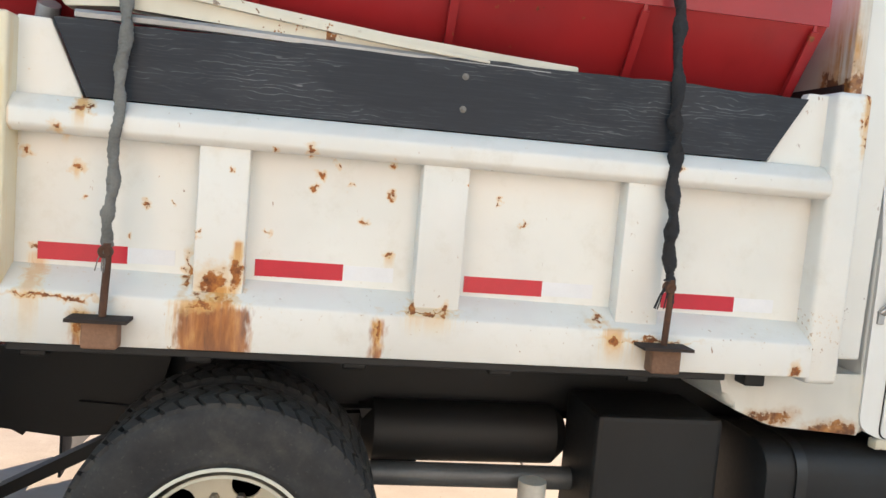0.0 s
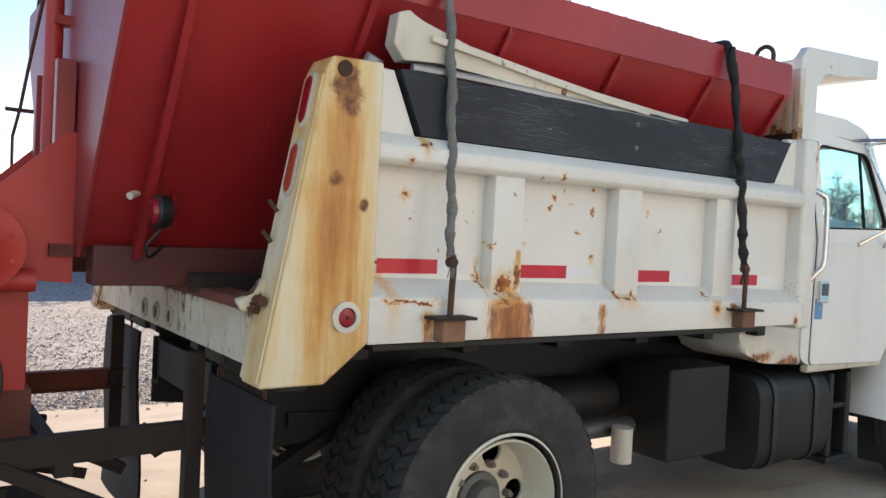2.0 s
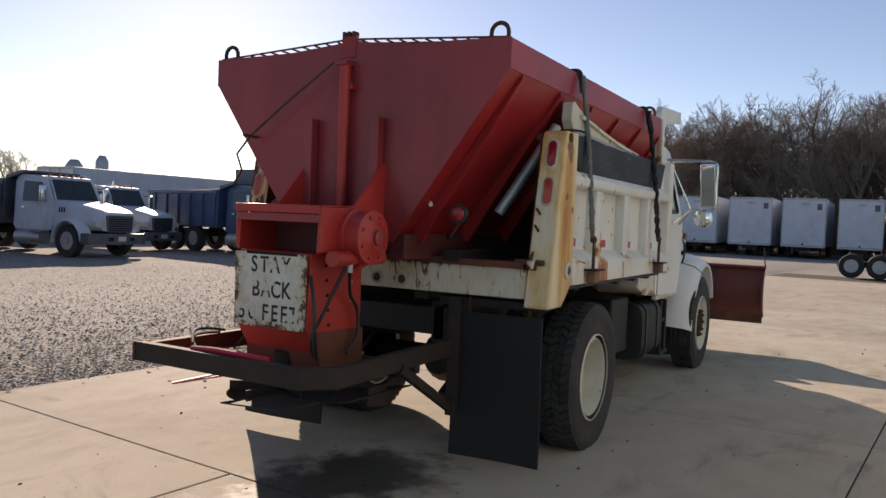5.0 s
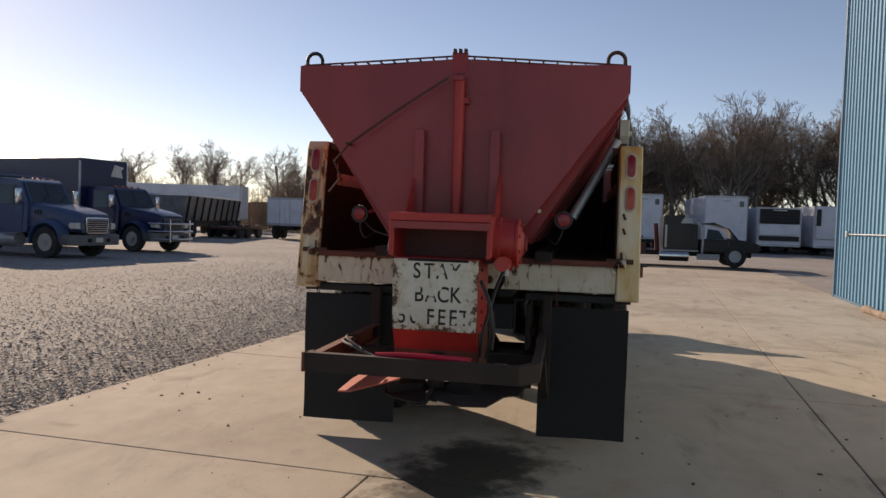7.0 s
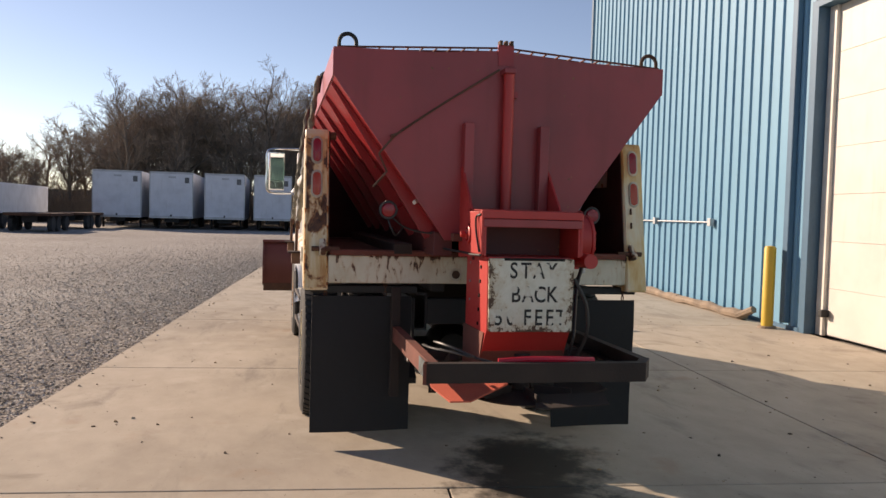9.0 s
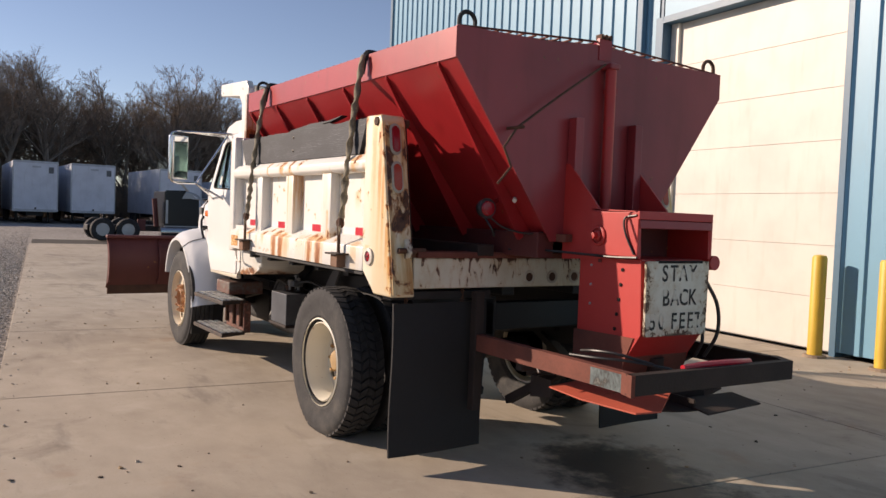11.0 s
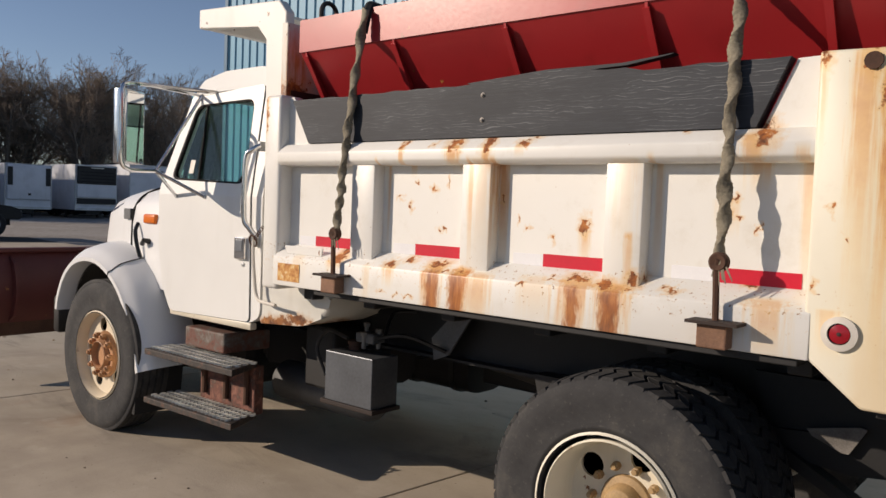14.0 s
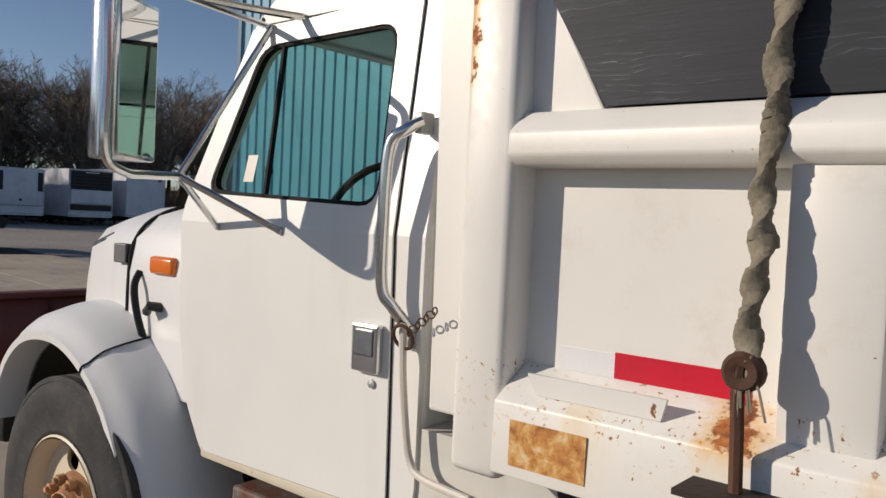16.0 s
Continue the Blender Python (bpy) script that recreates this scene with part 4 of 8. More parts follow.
conduit = thing("wall_conduit", lot(10, WALL_Y + 0.06, 1.2), "grey electrical conduit with outlet boxes on the blue wall", "conduit")
bm = B()
rod(bm, lot(8.0, WALL_Y + 0.06, 1.55), lot(14.6, WALL_Y + 0.06, 1.55), 0.016, 8)
part("pipe", bm, mat_galv, conduit)
for x in (8.0, 10.6, 14.4):
    part("outlet_box", lot_box(B(), x - 0.06, x + 0.06, WALL_Y + 0.035, WALL_Y + 0.12, 1.48, 1.62, 0.008), mat_galv, conduit)
for i, (x0, x1) in enumerate(((6.4, 8.9), (8.9, 11.9))):
    log = thing("timber_sleeper", lot((x0 + x1) / 2, WALL_Y + 0.17, 0.0), "weathered grey timber lying along the wall base", "timber", "timbers by the wall")
    bm = B()
    pts = [lot(x0 + (x1 - x0) * t / 8, WALL_Y + 0.20 + 0.03 * math.sin(t + i), 0.07 + 0.012 * math.sin(2.1 * t)) for t in range(9)]
    sweep(bm, pts, 0.075, 9, [0.075 + 0.012 * math.sin(1.7 * t + i) for t in range(9)])
    part("log", bm, mat_timber, log, "", True)
wedge = thing("timber_block", lot(6.3, WALL_Y + 0.22, 0.0), "short split timber block leaning at the wall", "timber")
bm = B()
rod(bm, lot(6.45, WALL_Y + 0.28, 0.06), lot(6.15, WALL_Y + 0.18, 0.20), 0.06, 7)
part("block", bm, mat_timber, wedge)

for x, y, t in ((5.54, -5.33, 1.22), (1.80, -5.33, 1.22), (0.94, -5.33, 1.22)):
    b = thing("bollard", lot(x, y), "yellow painted steel bollard guarding a doorway", "bollard", "bollards along the building")
    bm = B()
    c = lot(x, y)
    lathe(bm, [(0.0, 0.0), (0.085, 0.0), (0.085, t - 0.03), (0.07, t), (0.0, t + 0.012)], c, "z", 20)
    part("post", bm, mat_yellow, b, "", True)
    bm = B()
    lathe(bm, [(0.0, 0.0), (0.14, 0.0), (0.13, 0.03), (0.0, 0.035)], c, "z", 16)
    part("footing", bm, mat_timber, b)

# ---- wheels ----


def tyre_mesh(bm, c, width, R=0.52, bead=0.29):
    """A truck tyre round the y axis with raised sidewall rings."""
    w = width / 2
    prof = [(bead, -w * 0.80), (bead + 0.022, -w * 0.87), (bead + 0.026, -w * 0.90), (bead + 0.036, -w * 0.91), (bead + 0.040, -w * 0.90), (R - 0.13, -w), (R - 0.09, -w * 0.995), (R - 0.06, -w * 0.985), (R - 0.035, -w * 0.93), (R - 0.016, -w * 0.80), (R - 0.016, w * 0.80), (R - 0.035, w * 0.93), (R - 0.06, w * 0.985), (R - 0.09, w * 0.995), (R - 0.13, w), (bead + 0.040, w * 0.90), (bead + 0.036, w * 0.91), (bead + 0.026, w * 0.90), (bead + 0.022, w * 0.87), (bead, w * 0.80)]
    lathe(bm, prof, c, "y", 64, close=True)
    return bm


def tread_mesh(bm, c, width, R=0.52, lugs=52):
    """The tread's skewed rubber blocks, four to a row."""
    w = width / 2
    for k in range(lugs):
        a0 = 2 * math.pi * k / lugs
        for lo, hi, sk in ((-0.86, -0.42, 0.03), (-0.38, -0.02, -0.03), (0.02, 0.38, 0.03), (0.42, 0.86, -0.03)):
            da = 2 * math.pi / lugs * 0.36
            vs = []
            for aa, yy, rr in ((-1, lo, R - 0.02), (1, lo, R - 0.02), (1, hi, R - 0.02), (-1, hi, R - 0.02), (-1, lo, R), (1, lo, R), (1, hi, R), (-1, hi, R)):
                a = a0 + aa * da + sk * (1 if yy == hi else -1)
                if abs(yy) > 0.8:
                    rr -= 0.010
                vs.append(bm.verts.new((c[0] + rr * math.cos(a), c[1] + yy * w, c[2] + rr * math.sin(a))))
            for q in ((4, 5, 6, 7), (0, 1, 5, 4), (1, 2, 6, 5), (2, 3, 7, 6), (3, 0, 4, 7)):
                bm.faces.new([vs[i] for i in q])
    return bm


def wheel(parent, x, y, side, kind, z=0.5):
    """kind: outer or inner rear wheel (dished), or front wheel (proud disc)."""
    c = (x, y, z)
    s = side
    t = part("wheel", tyre_mesh(B(), c, 0.27), mat_rubber, parent, "worn black truck tyre on a steel rim", True)
    if kind == "front":
        bm = B()
        for y0 in (-0.115, -0.068, -0.021, 0.026, 0.073):
            lathe(bm, [(0.50, y0), (0.514, y0 + 0.002), (0.52, y0 + 0.006), (0.52, y0 + 0.036), (0.514, y0 + 0.040), (0.50, y0 + 0.042)], c, "y", 64, close=True)
        part("tread", bm, mat_rubber, t, "worn ribbed road tread", True, "stuff")
    else:
        part("tread", tread_mesh(B(), c, 0.27), mat_rubber, t, "worn rubber tread blocks", False, "stuff")
    def ring(cx, cz, r, n):
        return [(cx + r * math.cos(2 * math.pi * k / n), cz + r * math.sin(2 * math.pi * k / n)) for k in range(n)]
    rimm = mat_rim_front if kind == "front" and s > 0 else mat_rim
    bm = B()
    if kind == "front":
        prof = [(0.298, 0.130), (0.306, 0.124), (0.300, 0.108), (0.296, -0.10), (0.275, -0.095), (0.272, 0.060), (0.286, 0.118), (0.292, 0.130)]
    else:
        prof = [(0.294, 0.128), (0.304, 0.122), (0.300, 0.108), (0.296, -0.10), (0.275, -0.095), (0.270, 0.04), (0.274, 0.105), (0.266, 0.112), (0.258, 0.09), (0.252, -0.03), (0.240, -0.058)]
    lathe(bm, [(r, h * s) for r, h in prof], c, "y", 48, start=False, end=False)
    part("rim", bm, rimm, t, "cream steel rim with rust" if kind == "front" else "off-white dished steel rim", True)
    if kind == "front":
        holes = [ring(x + 0.205 * math.cos(a), z + 0.205 * math.sin(a), 0.046, 18) for a in [2 * math.pi * (k + 0.1) / 5 for k in range(5)]]
        part("disc", pierced(B(), ring(x, z, 0.272, 48), [*holes, ring(x, z, 0.10, 32)], y + 0.050 * s, y + 0.062 * s), rimm, t, "rim disc with round hand holes")
        bm = B()
        lathe(bm, [(0.162, 0.062 * s), (0.158, 0.072 * s), (0.150, 0.090 * s), (0.095, 0.092 * s)], c, "y", 40, start=False, end=False)
        part("hub_flange", bm, mat_lug if s > 0 else mat_rust, t, "rusty golden stud ring", True)
        # near-black disc puts the shade inside the wheel into the hand holes
        bm = B()
        lathe(bm, [(0.0, -0.02 * s), (0.262, -0.02 * s)], c, "y", 32)
        part("hole_shade", bm, mat_vent, t, "near-black disc standing in for shade behind the holes")
    else:
        holes = [ring(x + 0.190 * math.cos(a), z + 0.190 * math.sin(a), 0.050, 18) for a in [2 * math.pi * k / 5 + radians(36 if s > 0 else 144) for k in range(5)]]
        disc = part("disc", pierced(B(), ring(x, z, 0.2415, 48), holes, y - 0.070 * s, y - 0.056 * s), mat_disc if s > 0 else mat_rim, t, "rim disc with round hand holes")
        # flat near-black disc, the shade seen through the holes as colour
        bm = B()
        lathe(bm, [(0.0, -0.10 * s), (0.235, -0.10 * s)], c, "y", 32)
        part("hole_shade", bm, mat_vent, t, "near-black disc standing in for shade behind the holes")
    bm = B()
    if kind == "front":
        prof = [(0.108, 0.086), (0.106, 0.102), (0.100, 0.108), (0.097, 0.120), (0.092, 0.123), (0.087, 0.117), (0.084, 0.050), (0.0, 0.048)]
    else:
        prof = [(0.110, -0.06), (0.104, -0.042), (0.078, -0.036), (0.070, 0.0), (0.062, 0.012), (0.042, 0.016), (0.0, 0.018)]
    lathe(bm, [(r, h * s) for r, h in prof], c, "y", 24)
    part("hub", bm, (mat_lug if kind == "front" else mat_hub) if s > 0 else mat_rust if kind == "front" else mat_grey_metal, t, "rusty wheel hub" if kind == "front" else "tan wheel hub cap", True)
    if kind == "front":
        # black plug in the hub, its colour stands for the hollow's shade
        bm = B()
        lathe(bm, [(0.084, 0.070 * s), (0.060, 0.074 * s), (0.030, 0.084 * s), (0.0, 0.086 * s)], c, "y", 20)
        part("hub_shade_plug", bm, mat_black, t, "black plug standing in for the shaded hub hollow")
    for k in range(10):
        a = 2 * math.pi * k / 10
        bm = B()
        base = (0.088 if kind == "front" else -0.058)
        rl = 0.136 if kind == "front" else 0.142
        p = (x + rl * math.cos(a), y, z + rl * math.sin(a))
        g = 1.3 if kind == "front" else 1.0
        lathe(bm, [(0.017 * g, base * s), (0.017 * g, (base + 0.03) * s), (0.011 * g, (base + 0.032) * s), (0.012, (base + 0.044) * s), (0.0, (base + 0.045) * s)], p, "y", 6)
        part("lug_nut", bm, (mat_lug if s > 0 else mat_rust) if kind == "front" else mat_hub if s > 0 else mat_grate, t)
    return t


# ---- the dump truck ----
truck = thing("dump_truck", (2.5, 0, 0), "white single-axle dump truck with rust-stained steel bed", "truck")
RX, FX = 0.765, 4.66                      # rear and front axles
for s in (-1, 1):
    wheel(truck, RX, s * 1.05, s, "outer", 0.488)
    wheel(truck, RX, s * 0.72, s, "inner", 0.488)
    wheel(truck, FX, s * 1.03, s, "front")

# chassis
for s in (-1, 1):
    part("frame_rail", prism(B(), [(s * 0.36, 0.76), (s * 0.44, 0.76), (s * 0.44, 0.775), (s * 0.375, 0.775), (s * 0.375, 1.005), (s * 0.44, 1.005), (s * 0.44, 1.02), (s * 0.36, 1.02)], "x", -0.15, 5.7), mat_black, truck)
    part("hoist_rail", box(B(), -0.2, 2.8, s * 0.30 - 0.05, s * 0.30 + 0.05, 1.03, 1.165, 0.01), mat_black, truck)
    bm = B()
    prism(bm, [(RX - 0.62, 0.72), (RX, 0.62), (RX + 0.62, 0.72), (RX + 0.62, 0.78), (RX, 0.74), (RX - 0.62, 0.78)], "y", s * 0.40, s * 0.49)
    part("leaf_spring", bm, mat_black, truck)
    bm = B()
    prism(bm, [(FX - 0.62, 0.60), (FX, 0.48), (FX + 0.62, 0.60), (FX + 0.62, 0.65), (FX, 0.58), (FX - 0.62, 0.65)], "y", s * 0.40, s * 0.48)
    part("leaf_spring", bm, mat_black, truck)
for x in (-0.1, 1.4, 2.6, 3.6):
    part("crossmember", box(B(), x - 0.05, x + 0.05, -0.36, 0.36, 0.80, 0.98, 0.01), mat_black, truck)
for s in (-1, 1):
    part("spring_bracket", prism(B(), [(-0.15, 0.98), (-0.15, 0.66), (0.10, 0.63), (0.40, 0.66), (0.48, 0.98)], "y", s * 0.445, s * 0.465), mat_black, truck)
# pale V-shaped plate stands in for a patch of sunlight on a bracket
part("spring_shackle", prism(B(), [(0.26, 0.79), (0.24, 0.765), (0.13, 0.72), (0.105, 0.72), (0.045, 0.825), (0.07, 0.83)], "y", 0.492, 0.502), mat_grate, truck, "pale plate standing in for sunlight on a bracket")
for x in (0.15, 0.65, 1.15, 1.65, 2.15, 2.6):
    part("bed_crossmember", box(B(), x - 0.04, x + 0.04, -1.05, 1.05, 1.09, 1.17, 0.008), mat_black, truck)
bm = B()
rod(bm, (RX, -0.62, 0.5), (RX, 0.62, 0.5), 0.075, 14)
lathe(bm, [(0.0, -0.2), (0.12, -0.17), (0.19, -0.06), (0.19, 0.06), (0.12, 0.17), (0.0, 0.2)], (RX, 0, 0.5), "x", 18)
part("rear_axle", bm, mat_black, truck, "", True)
part("front_axle", box(B(), FX - 0.05, FX + 0.05, -0.85, 0.85, 0.42, 0.52, 0.02), mat_black, truck)
bm = B()
rod(bm, (RX + 0.15, 0, 0.55), (3.4, 0, 0.85), 0.05, 12)
part("drive_shaft", bm, mat_black, truck, "", True)
for s in (-1, 1):
    part("spring_hanger", prism(B(), [(-0.14, 0.43), (-0.13, 0.385), (0.44, 0.69), (0.44, 0.75)], "y", s * 0.42, s * 0.50), mat_black, truck)
    part("spring_hanger", prism(B(), [(1.22, 0.80), (1.28, 0.58), (1.46, 0.56), (1.52, 0.80)], "y", s * 0.42, s * 0.52), mat_black, truck)
bm = B()
prism(bm, rounded([(2.75, 0.62), (3.3, 0.50), (4.0, 0.45), (4.0, 0.98), (3.3, 0.95), (2.75, 0.88)], 0.06), "y", -0.24, 0.26, 0.05)
part("transmission", bm, mat_black, truck, "", True)
bm = B()
rod(bm, (2.62, 0.28, 0.66), (3.08, 0.28, 0.66), 0.13, 18)
part("air_tank", bm, mat_black, truck, "", True)
bm = B()
lathe(bm, [(0.0, -0.44), (0.08, -0.43), (0.125, -0.38), (0.125, 0.38), (0.08, 0.43), (0.0, 0.44)], (1.66, -0.46, 0.70), "x", 20)
part("air_tank", bm, mat_black, truck, "", True)
part("tank_bracket", box(B(), 2.86, 3.12, 0.40, 0.62, 0.48, 0.86, 0.02), mat_black, truck)
part("engine_block", box(B(), 4.0, 5.4, -0.34, 0.34, 0.62, 1.25, 0.05), mat_black, truck)
# unseen pan and hitch, added low to stop sun passing under the chassis
part("sun_block_pan", box(B(), 4.10, 5.25, -0.30, 0.30, 0.25, 0.62, 0.05), mat_black, truck)
for s in (-1, 1):
    part("plow_hitch", prism(B(), [(5.28, 0.80), (5.28, 0.30), (5.70, 0.22), (6.02, 0.30), (6.02, 0.66), (5.85, 0.80)], "y", s * 0.44, s * 0.50), mat_black, truck)
part("plow_hitch", box(B(), 5.86, 5.98, -0.44, 0.44, 0.34, 0.60, 0.02), mat_black, truck)
bm = B()
lathe(bm, [(0.0, -0.46), (0.10, -0.45), (0.13, -0.41), (0.13, 0.41), (0.10, 0.45), (0.0, 0.46)], (3.16, 0.38, 0.41), "x", 20)
part("muffler", bm, mat_grey_metal, truck, "dull grey muffler", True)
bm = B()
rod(bm, (1.15, -0.62, 0.575), (2.12, -0.62, 0.565), 0.047, 14)
part("exhaust_pipe", bm, mat_grey_metal, truck, "dull grey exhaust pipe", True)
bm = B()
rod(bm, (1.90, -0.74, 0.42), (1.90, -0.74, 0.60), 0.055, 18)
part("air_filter_can", bm, mat_trim_white, truck, "small white canister", True)

# ---- steel bed ----
part("bed_floor", box(B(), -0.25, 2.85, -1.07, 1.07, 1.17, 1.29, 0.008), mat_bed_inner, truck, "dark rusty steel bed floor")
part("bulkhead", box(B(), 2.83, 2.88, -1.05, 1.05, 1.17, 2.56, 0.006), mat_bulkhead, truck, "white bulkhead with dark rust creeping up")
part("bulkhead_liner", box(B(), 2.822, 2.829, -1.02, 1.02, 1.292, 2.20), mat_bed_inner, truck, "dark rusty inner face of the bulkhead")
for s, msd, mpost in ((-1, mat_side_right, mat_post_right), (1, mat_side_left, mat_post_left)):
    part("bed_side", box(B(), 0.08, 2.72, min(s * 1.065, s * 1.10), max(s * 1.065, s * 1.10), 1.25, 1.80), msd, truck, "dented white steel bed side with rust spots")
    part("bed_liner", box(B(), 0.08, 2.72, min(s * 1.058, s * 1.064), max(s * 1.058, s * 1.064), 1.25, 1.80), mat_bed_inner, truck, "rusty inner face of the bed side")
    part("post_liner", prism(B(), [(2.692, s * 1.057), (2.692, s * 1.022), (2.82, s * 1.022), (2.82, s * 1.029), (2.699, s * 1.029), (2.699, s * 1.057)], "z", 1.292, 1.80), mat_bed_inner, truck)
    part("top_rail", prism(B(), [(s * 1.062, 1.893), (s * 1.15, 1.893), (s * 1.196, 1.848), (s * 1.196, 1.802), (s * 1.172, 1.783), (s * 1.062, 1.783)], "x", 0.09, 2.708, 0.007, 2), msd, truck, "", True)
    bm = prism(B(), [(s * 1.07, 1.383), (s * 1.103, 1.379), (s * 1.21, 1.317), (s * 1.213, 1.17), (s * 1.07, 1.165)], "x", 0.085, 2.70, 0.006, 2)
    if s < 0:
        # the passenger's shelf dips towards the cab
        for v in bm.verts:
            v.co.z -= 0.018 * (v.co.x - 0.8) * (v.co.z > 1.26)
    part("lower_rail", bm, msd, truck, "", True)
    for x in (0.709, 1.388, 2.068) if s < 0 else (0.752, 1.428, 2.10):
        part("rib", box(B(), x - 0.075, x + 0.075, min(s * 1.09, s * 1.168), max(s * 1.09, s * 1.168), 1.31, 1.795, 0.007), msd, truck, "", True)
    part("under_flange", box(B(), 0.12, 2.40, min(s * 1.095, s * 1.190), max(s * 1.095, s * 1.190), 1.142, 1.166, 0.004), mat_black, truck, "dull dark flange under the bed side")
    part("front_post", box(B(), 2.70, 2.83, min(s * 1.03, s * 1.185), max(s * 1.03, s * 1.185), 1.14, 2.15, 0.02, 3), mat_front_post, truck, "", True)
    part("rear_post", prism(B(), [(-0.085, 2.11), (0.105, 2.115), (0.105, 1.185), (-0.065, 1.045), (-0.29, 1.045), (-0.11, 2.06)], "y", s * 1.05, s * 1.207, 0.012, 3), mpost, truck, "white corner post run with orange rust", True)
    part("post_face", prism(B(), [(-0.112, 2.045), (-0.290, 1.062), (-0.2955, 1.062), (-0.1175, 2.045)], "y", s * 1.062, s * 1.197), mpost if s < 0 else mat_post_face, truck, "rear face of the corner post eaten by rust")
    part("post_liner", prism(B(), [(-0.08, 2.10), (0.10, 2.10), (0.10, 1.30), (-0.235, 1.30), (-0.105, 2.05)], "y", s * 1.041, s * 1.049), mat_bed_inner, truck, "dark rusty inner face of the corner post")
    fwd = 0.035 if s > 0 else -0.005
    part("board_bracket", prism(B(), [(0.10, 1.88), (0.297, 1.88), (0.192, 2.115), (0.10, 2.118)], "y", s * 1.085, s * 1.125, 0.005), msd, truck)
    part("board_bracket", prism(B(), [(2.492 + fwd, 1.88), (2.71, 1.88), (2.71, 2.14), (2.632 + fwd, 2.14)], "y", s * 1.085, s * 1.125, 0.005), mat_white, truck)
    # the sideboard, with an uneven split top edge on the driver's side
    top = []
    rb = random.Random(3 if s > 0 else 4)
    n = 34
    for i in range(n + 1):
        x = 2.618 + fwd - (2.618 + fwd - 0.205) * i / n
        z = 2.118 + 0.004 * rb.uniform(-1, 1)
        if s > 0 and 0.75 < x < 1.5:
            z += 0.022 * math.sin((x - 0.75) / 0.75 * 3.14) + rb.uniform(-0.008, 0.008)
        if s < 0:
            z += 0.015 * math.sin((2.6 - x) / 2.4 * 3.14) * (0.5 if x > 1.4 else -0.2)
        top.append((x, z))
    bm = B()
    low = [(0.303, 1.897), (2.486 + fwd, 1.897)]
    prism(bm, [*low, *top], "y", s * 1.09, s * 1.148)
    part("sideboard", bm, mat_board, truck, "dark painted wooden sideboard with worn grain")
    if s > 0:
        bm = B()
        prism(bm, [(0.78, 2.140), (1.5, 2.122), (1.52, 2.126), (1.12, 2.152), (0.80, 2.150), (0.60, 2.168), (0.62, 2.162)], "y", 1.095, 1.14)
        part("board_splinter", bm, mat_board, truck, "split plank edge lifting off")
    for x, z in ((1.425, 2.07), (1.425, 1.968)):
        bm = B()
        lathe(bm, [(0.0, 0.0), (0.011, 0.0), (0.011, 0.002 * s), (0.007, 0.003 * s), (0.006, 0.008 * s), (0.0, 0.009 * s)], (x, s * 1.148, z), "y", 12)
        part("board_bolt", bm, mat_grate, truck)
    # reflective tape, red then white
    spans = [(0.172, 0.43, 0.57), (0.812, 1.088, 1.25), (1.485, 1.752, 1.93), (2.18, 2.45, 2.60)] if s < 0 else [(0.415, 0.145, 0.585), (1.125, 0.833, 1.27), (1.812, 1.545, 1.95), (2.495, 2.235, 2.62)]
    for a, b, c_ in spans:
        y0, y1 = sorted((s * 1.1, s * 1.1025))
        red = (min(a, b), max(a, b))
        wht = (max(a, b), c_)
        tz = 1.408 - 0.019 * red[0] if s < 0 else 1.376
        part("reflective_tape", box(B(), *red, y0, y1, tz, tz + 0.053), mat_tape_red, truck, "red reflective tape strip")
        if wht[1] > wht[0]:
            part("reflective_tape", box(B(), *wht, y0, y1, tz + 0.003, tz + 0.05), mat_tape_white, truck, "faded white reflective tape strip")
    # post lamps on the sloped rear face
    slope = Vector((0.18, 0, 1.015)).normalized()
    back = Vector((-1.015, 0, 0.18)).normalized()
    for z, mm in ((1.965, mat_lamp_red), (1.74, mat_lamp_orange)):
        ctr = Vector((-0.11 - 0.18 * (2.06 - z) / 1.015, s * 1.130, z))
        for nm, grow, depth, mt, lb in (("lamp_ring", 1.0, 0.016, mat_lamp_rim, "pale oval lamp surround"), ("lamp_lens", 0.76, 0.019, mm, "red oval tail lamp lens")):
            bm = B()
            outl = []
            for k in range(28):
                a = 2 * math.pi * k / 28
                u, v = math.cos(a) * 0.038 * grow, math.sin(a) * 0.045 * grow + (0.05 if math.sin(a) > 0 else -0.05) * (1 if grow == 1 else 0.98)
                outl.append((u, v))
            rings = []
            for dd, g in ((0.0, 1.0), (depth * 0.7, 1.0), (depth, 0.9)):
                rings.append([bm.verts.new(ctr + Vector((0, 1, 0)) * u * g + slope * v * g + back * dd) for u, v in outl])
            for r0, r1 in zip(rings, rings[1:]):
                for k in range(28):
                    bm.faces.new((r0[k], r0[(k + 1) % 28], r1[(k + 1) % 28], r1[k]))
            bm.faces.new(rings[-1])
            part(nm, bm, mt, truck, lb, True)
    bm = B()
    lathe(bm, [(0.033, 0.0), (0.052, 0.0), (0.052, 0.012 * s), (0.033, 0.016 * s)], (0.0, s * 1.207, 1.265), "y", 28, close=True)
    part("reflector_ring", bm, mat_trim_white, truck, "white reflector surround", True)
    bm = B()
    lathe(bm, [(0.029, 0.002 * s), (0.029, 0.010 * s), (0.011, 0.015 * s), (0.0, 0.015 * s)], (0.0, s * 1.207, 1.265), "y", 28)
    dot = B()
    lathe(dot, [(0.006, 0.014 * s), (0.006, 0.018 * s), (0.0, 0.019 * s)], (0.0, s * 1.207, 1.265), "y", 10)
    part("reflector_screw", dot, mat_dark_rust, truck)
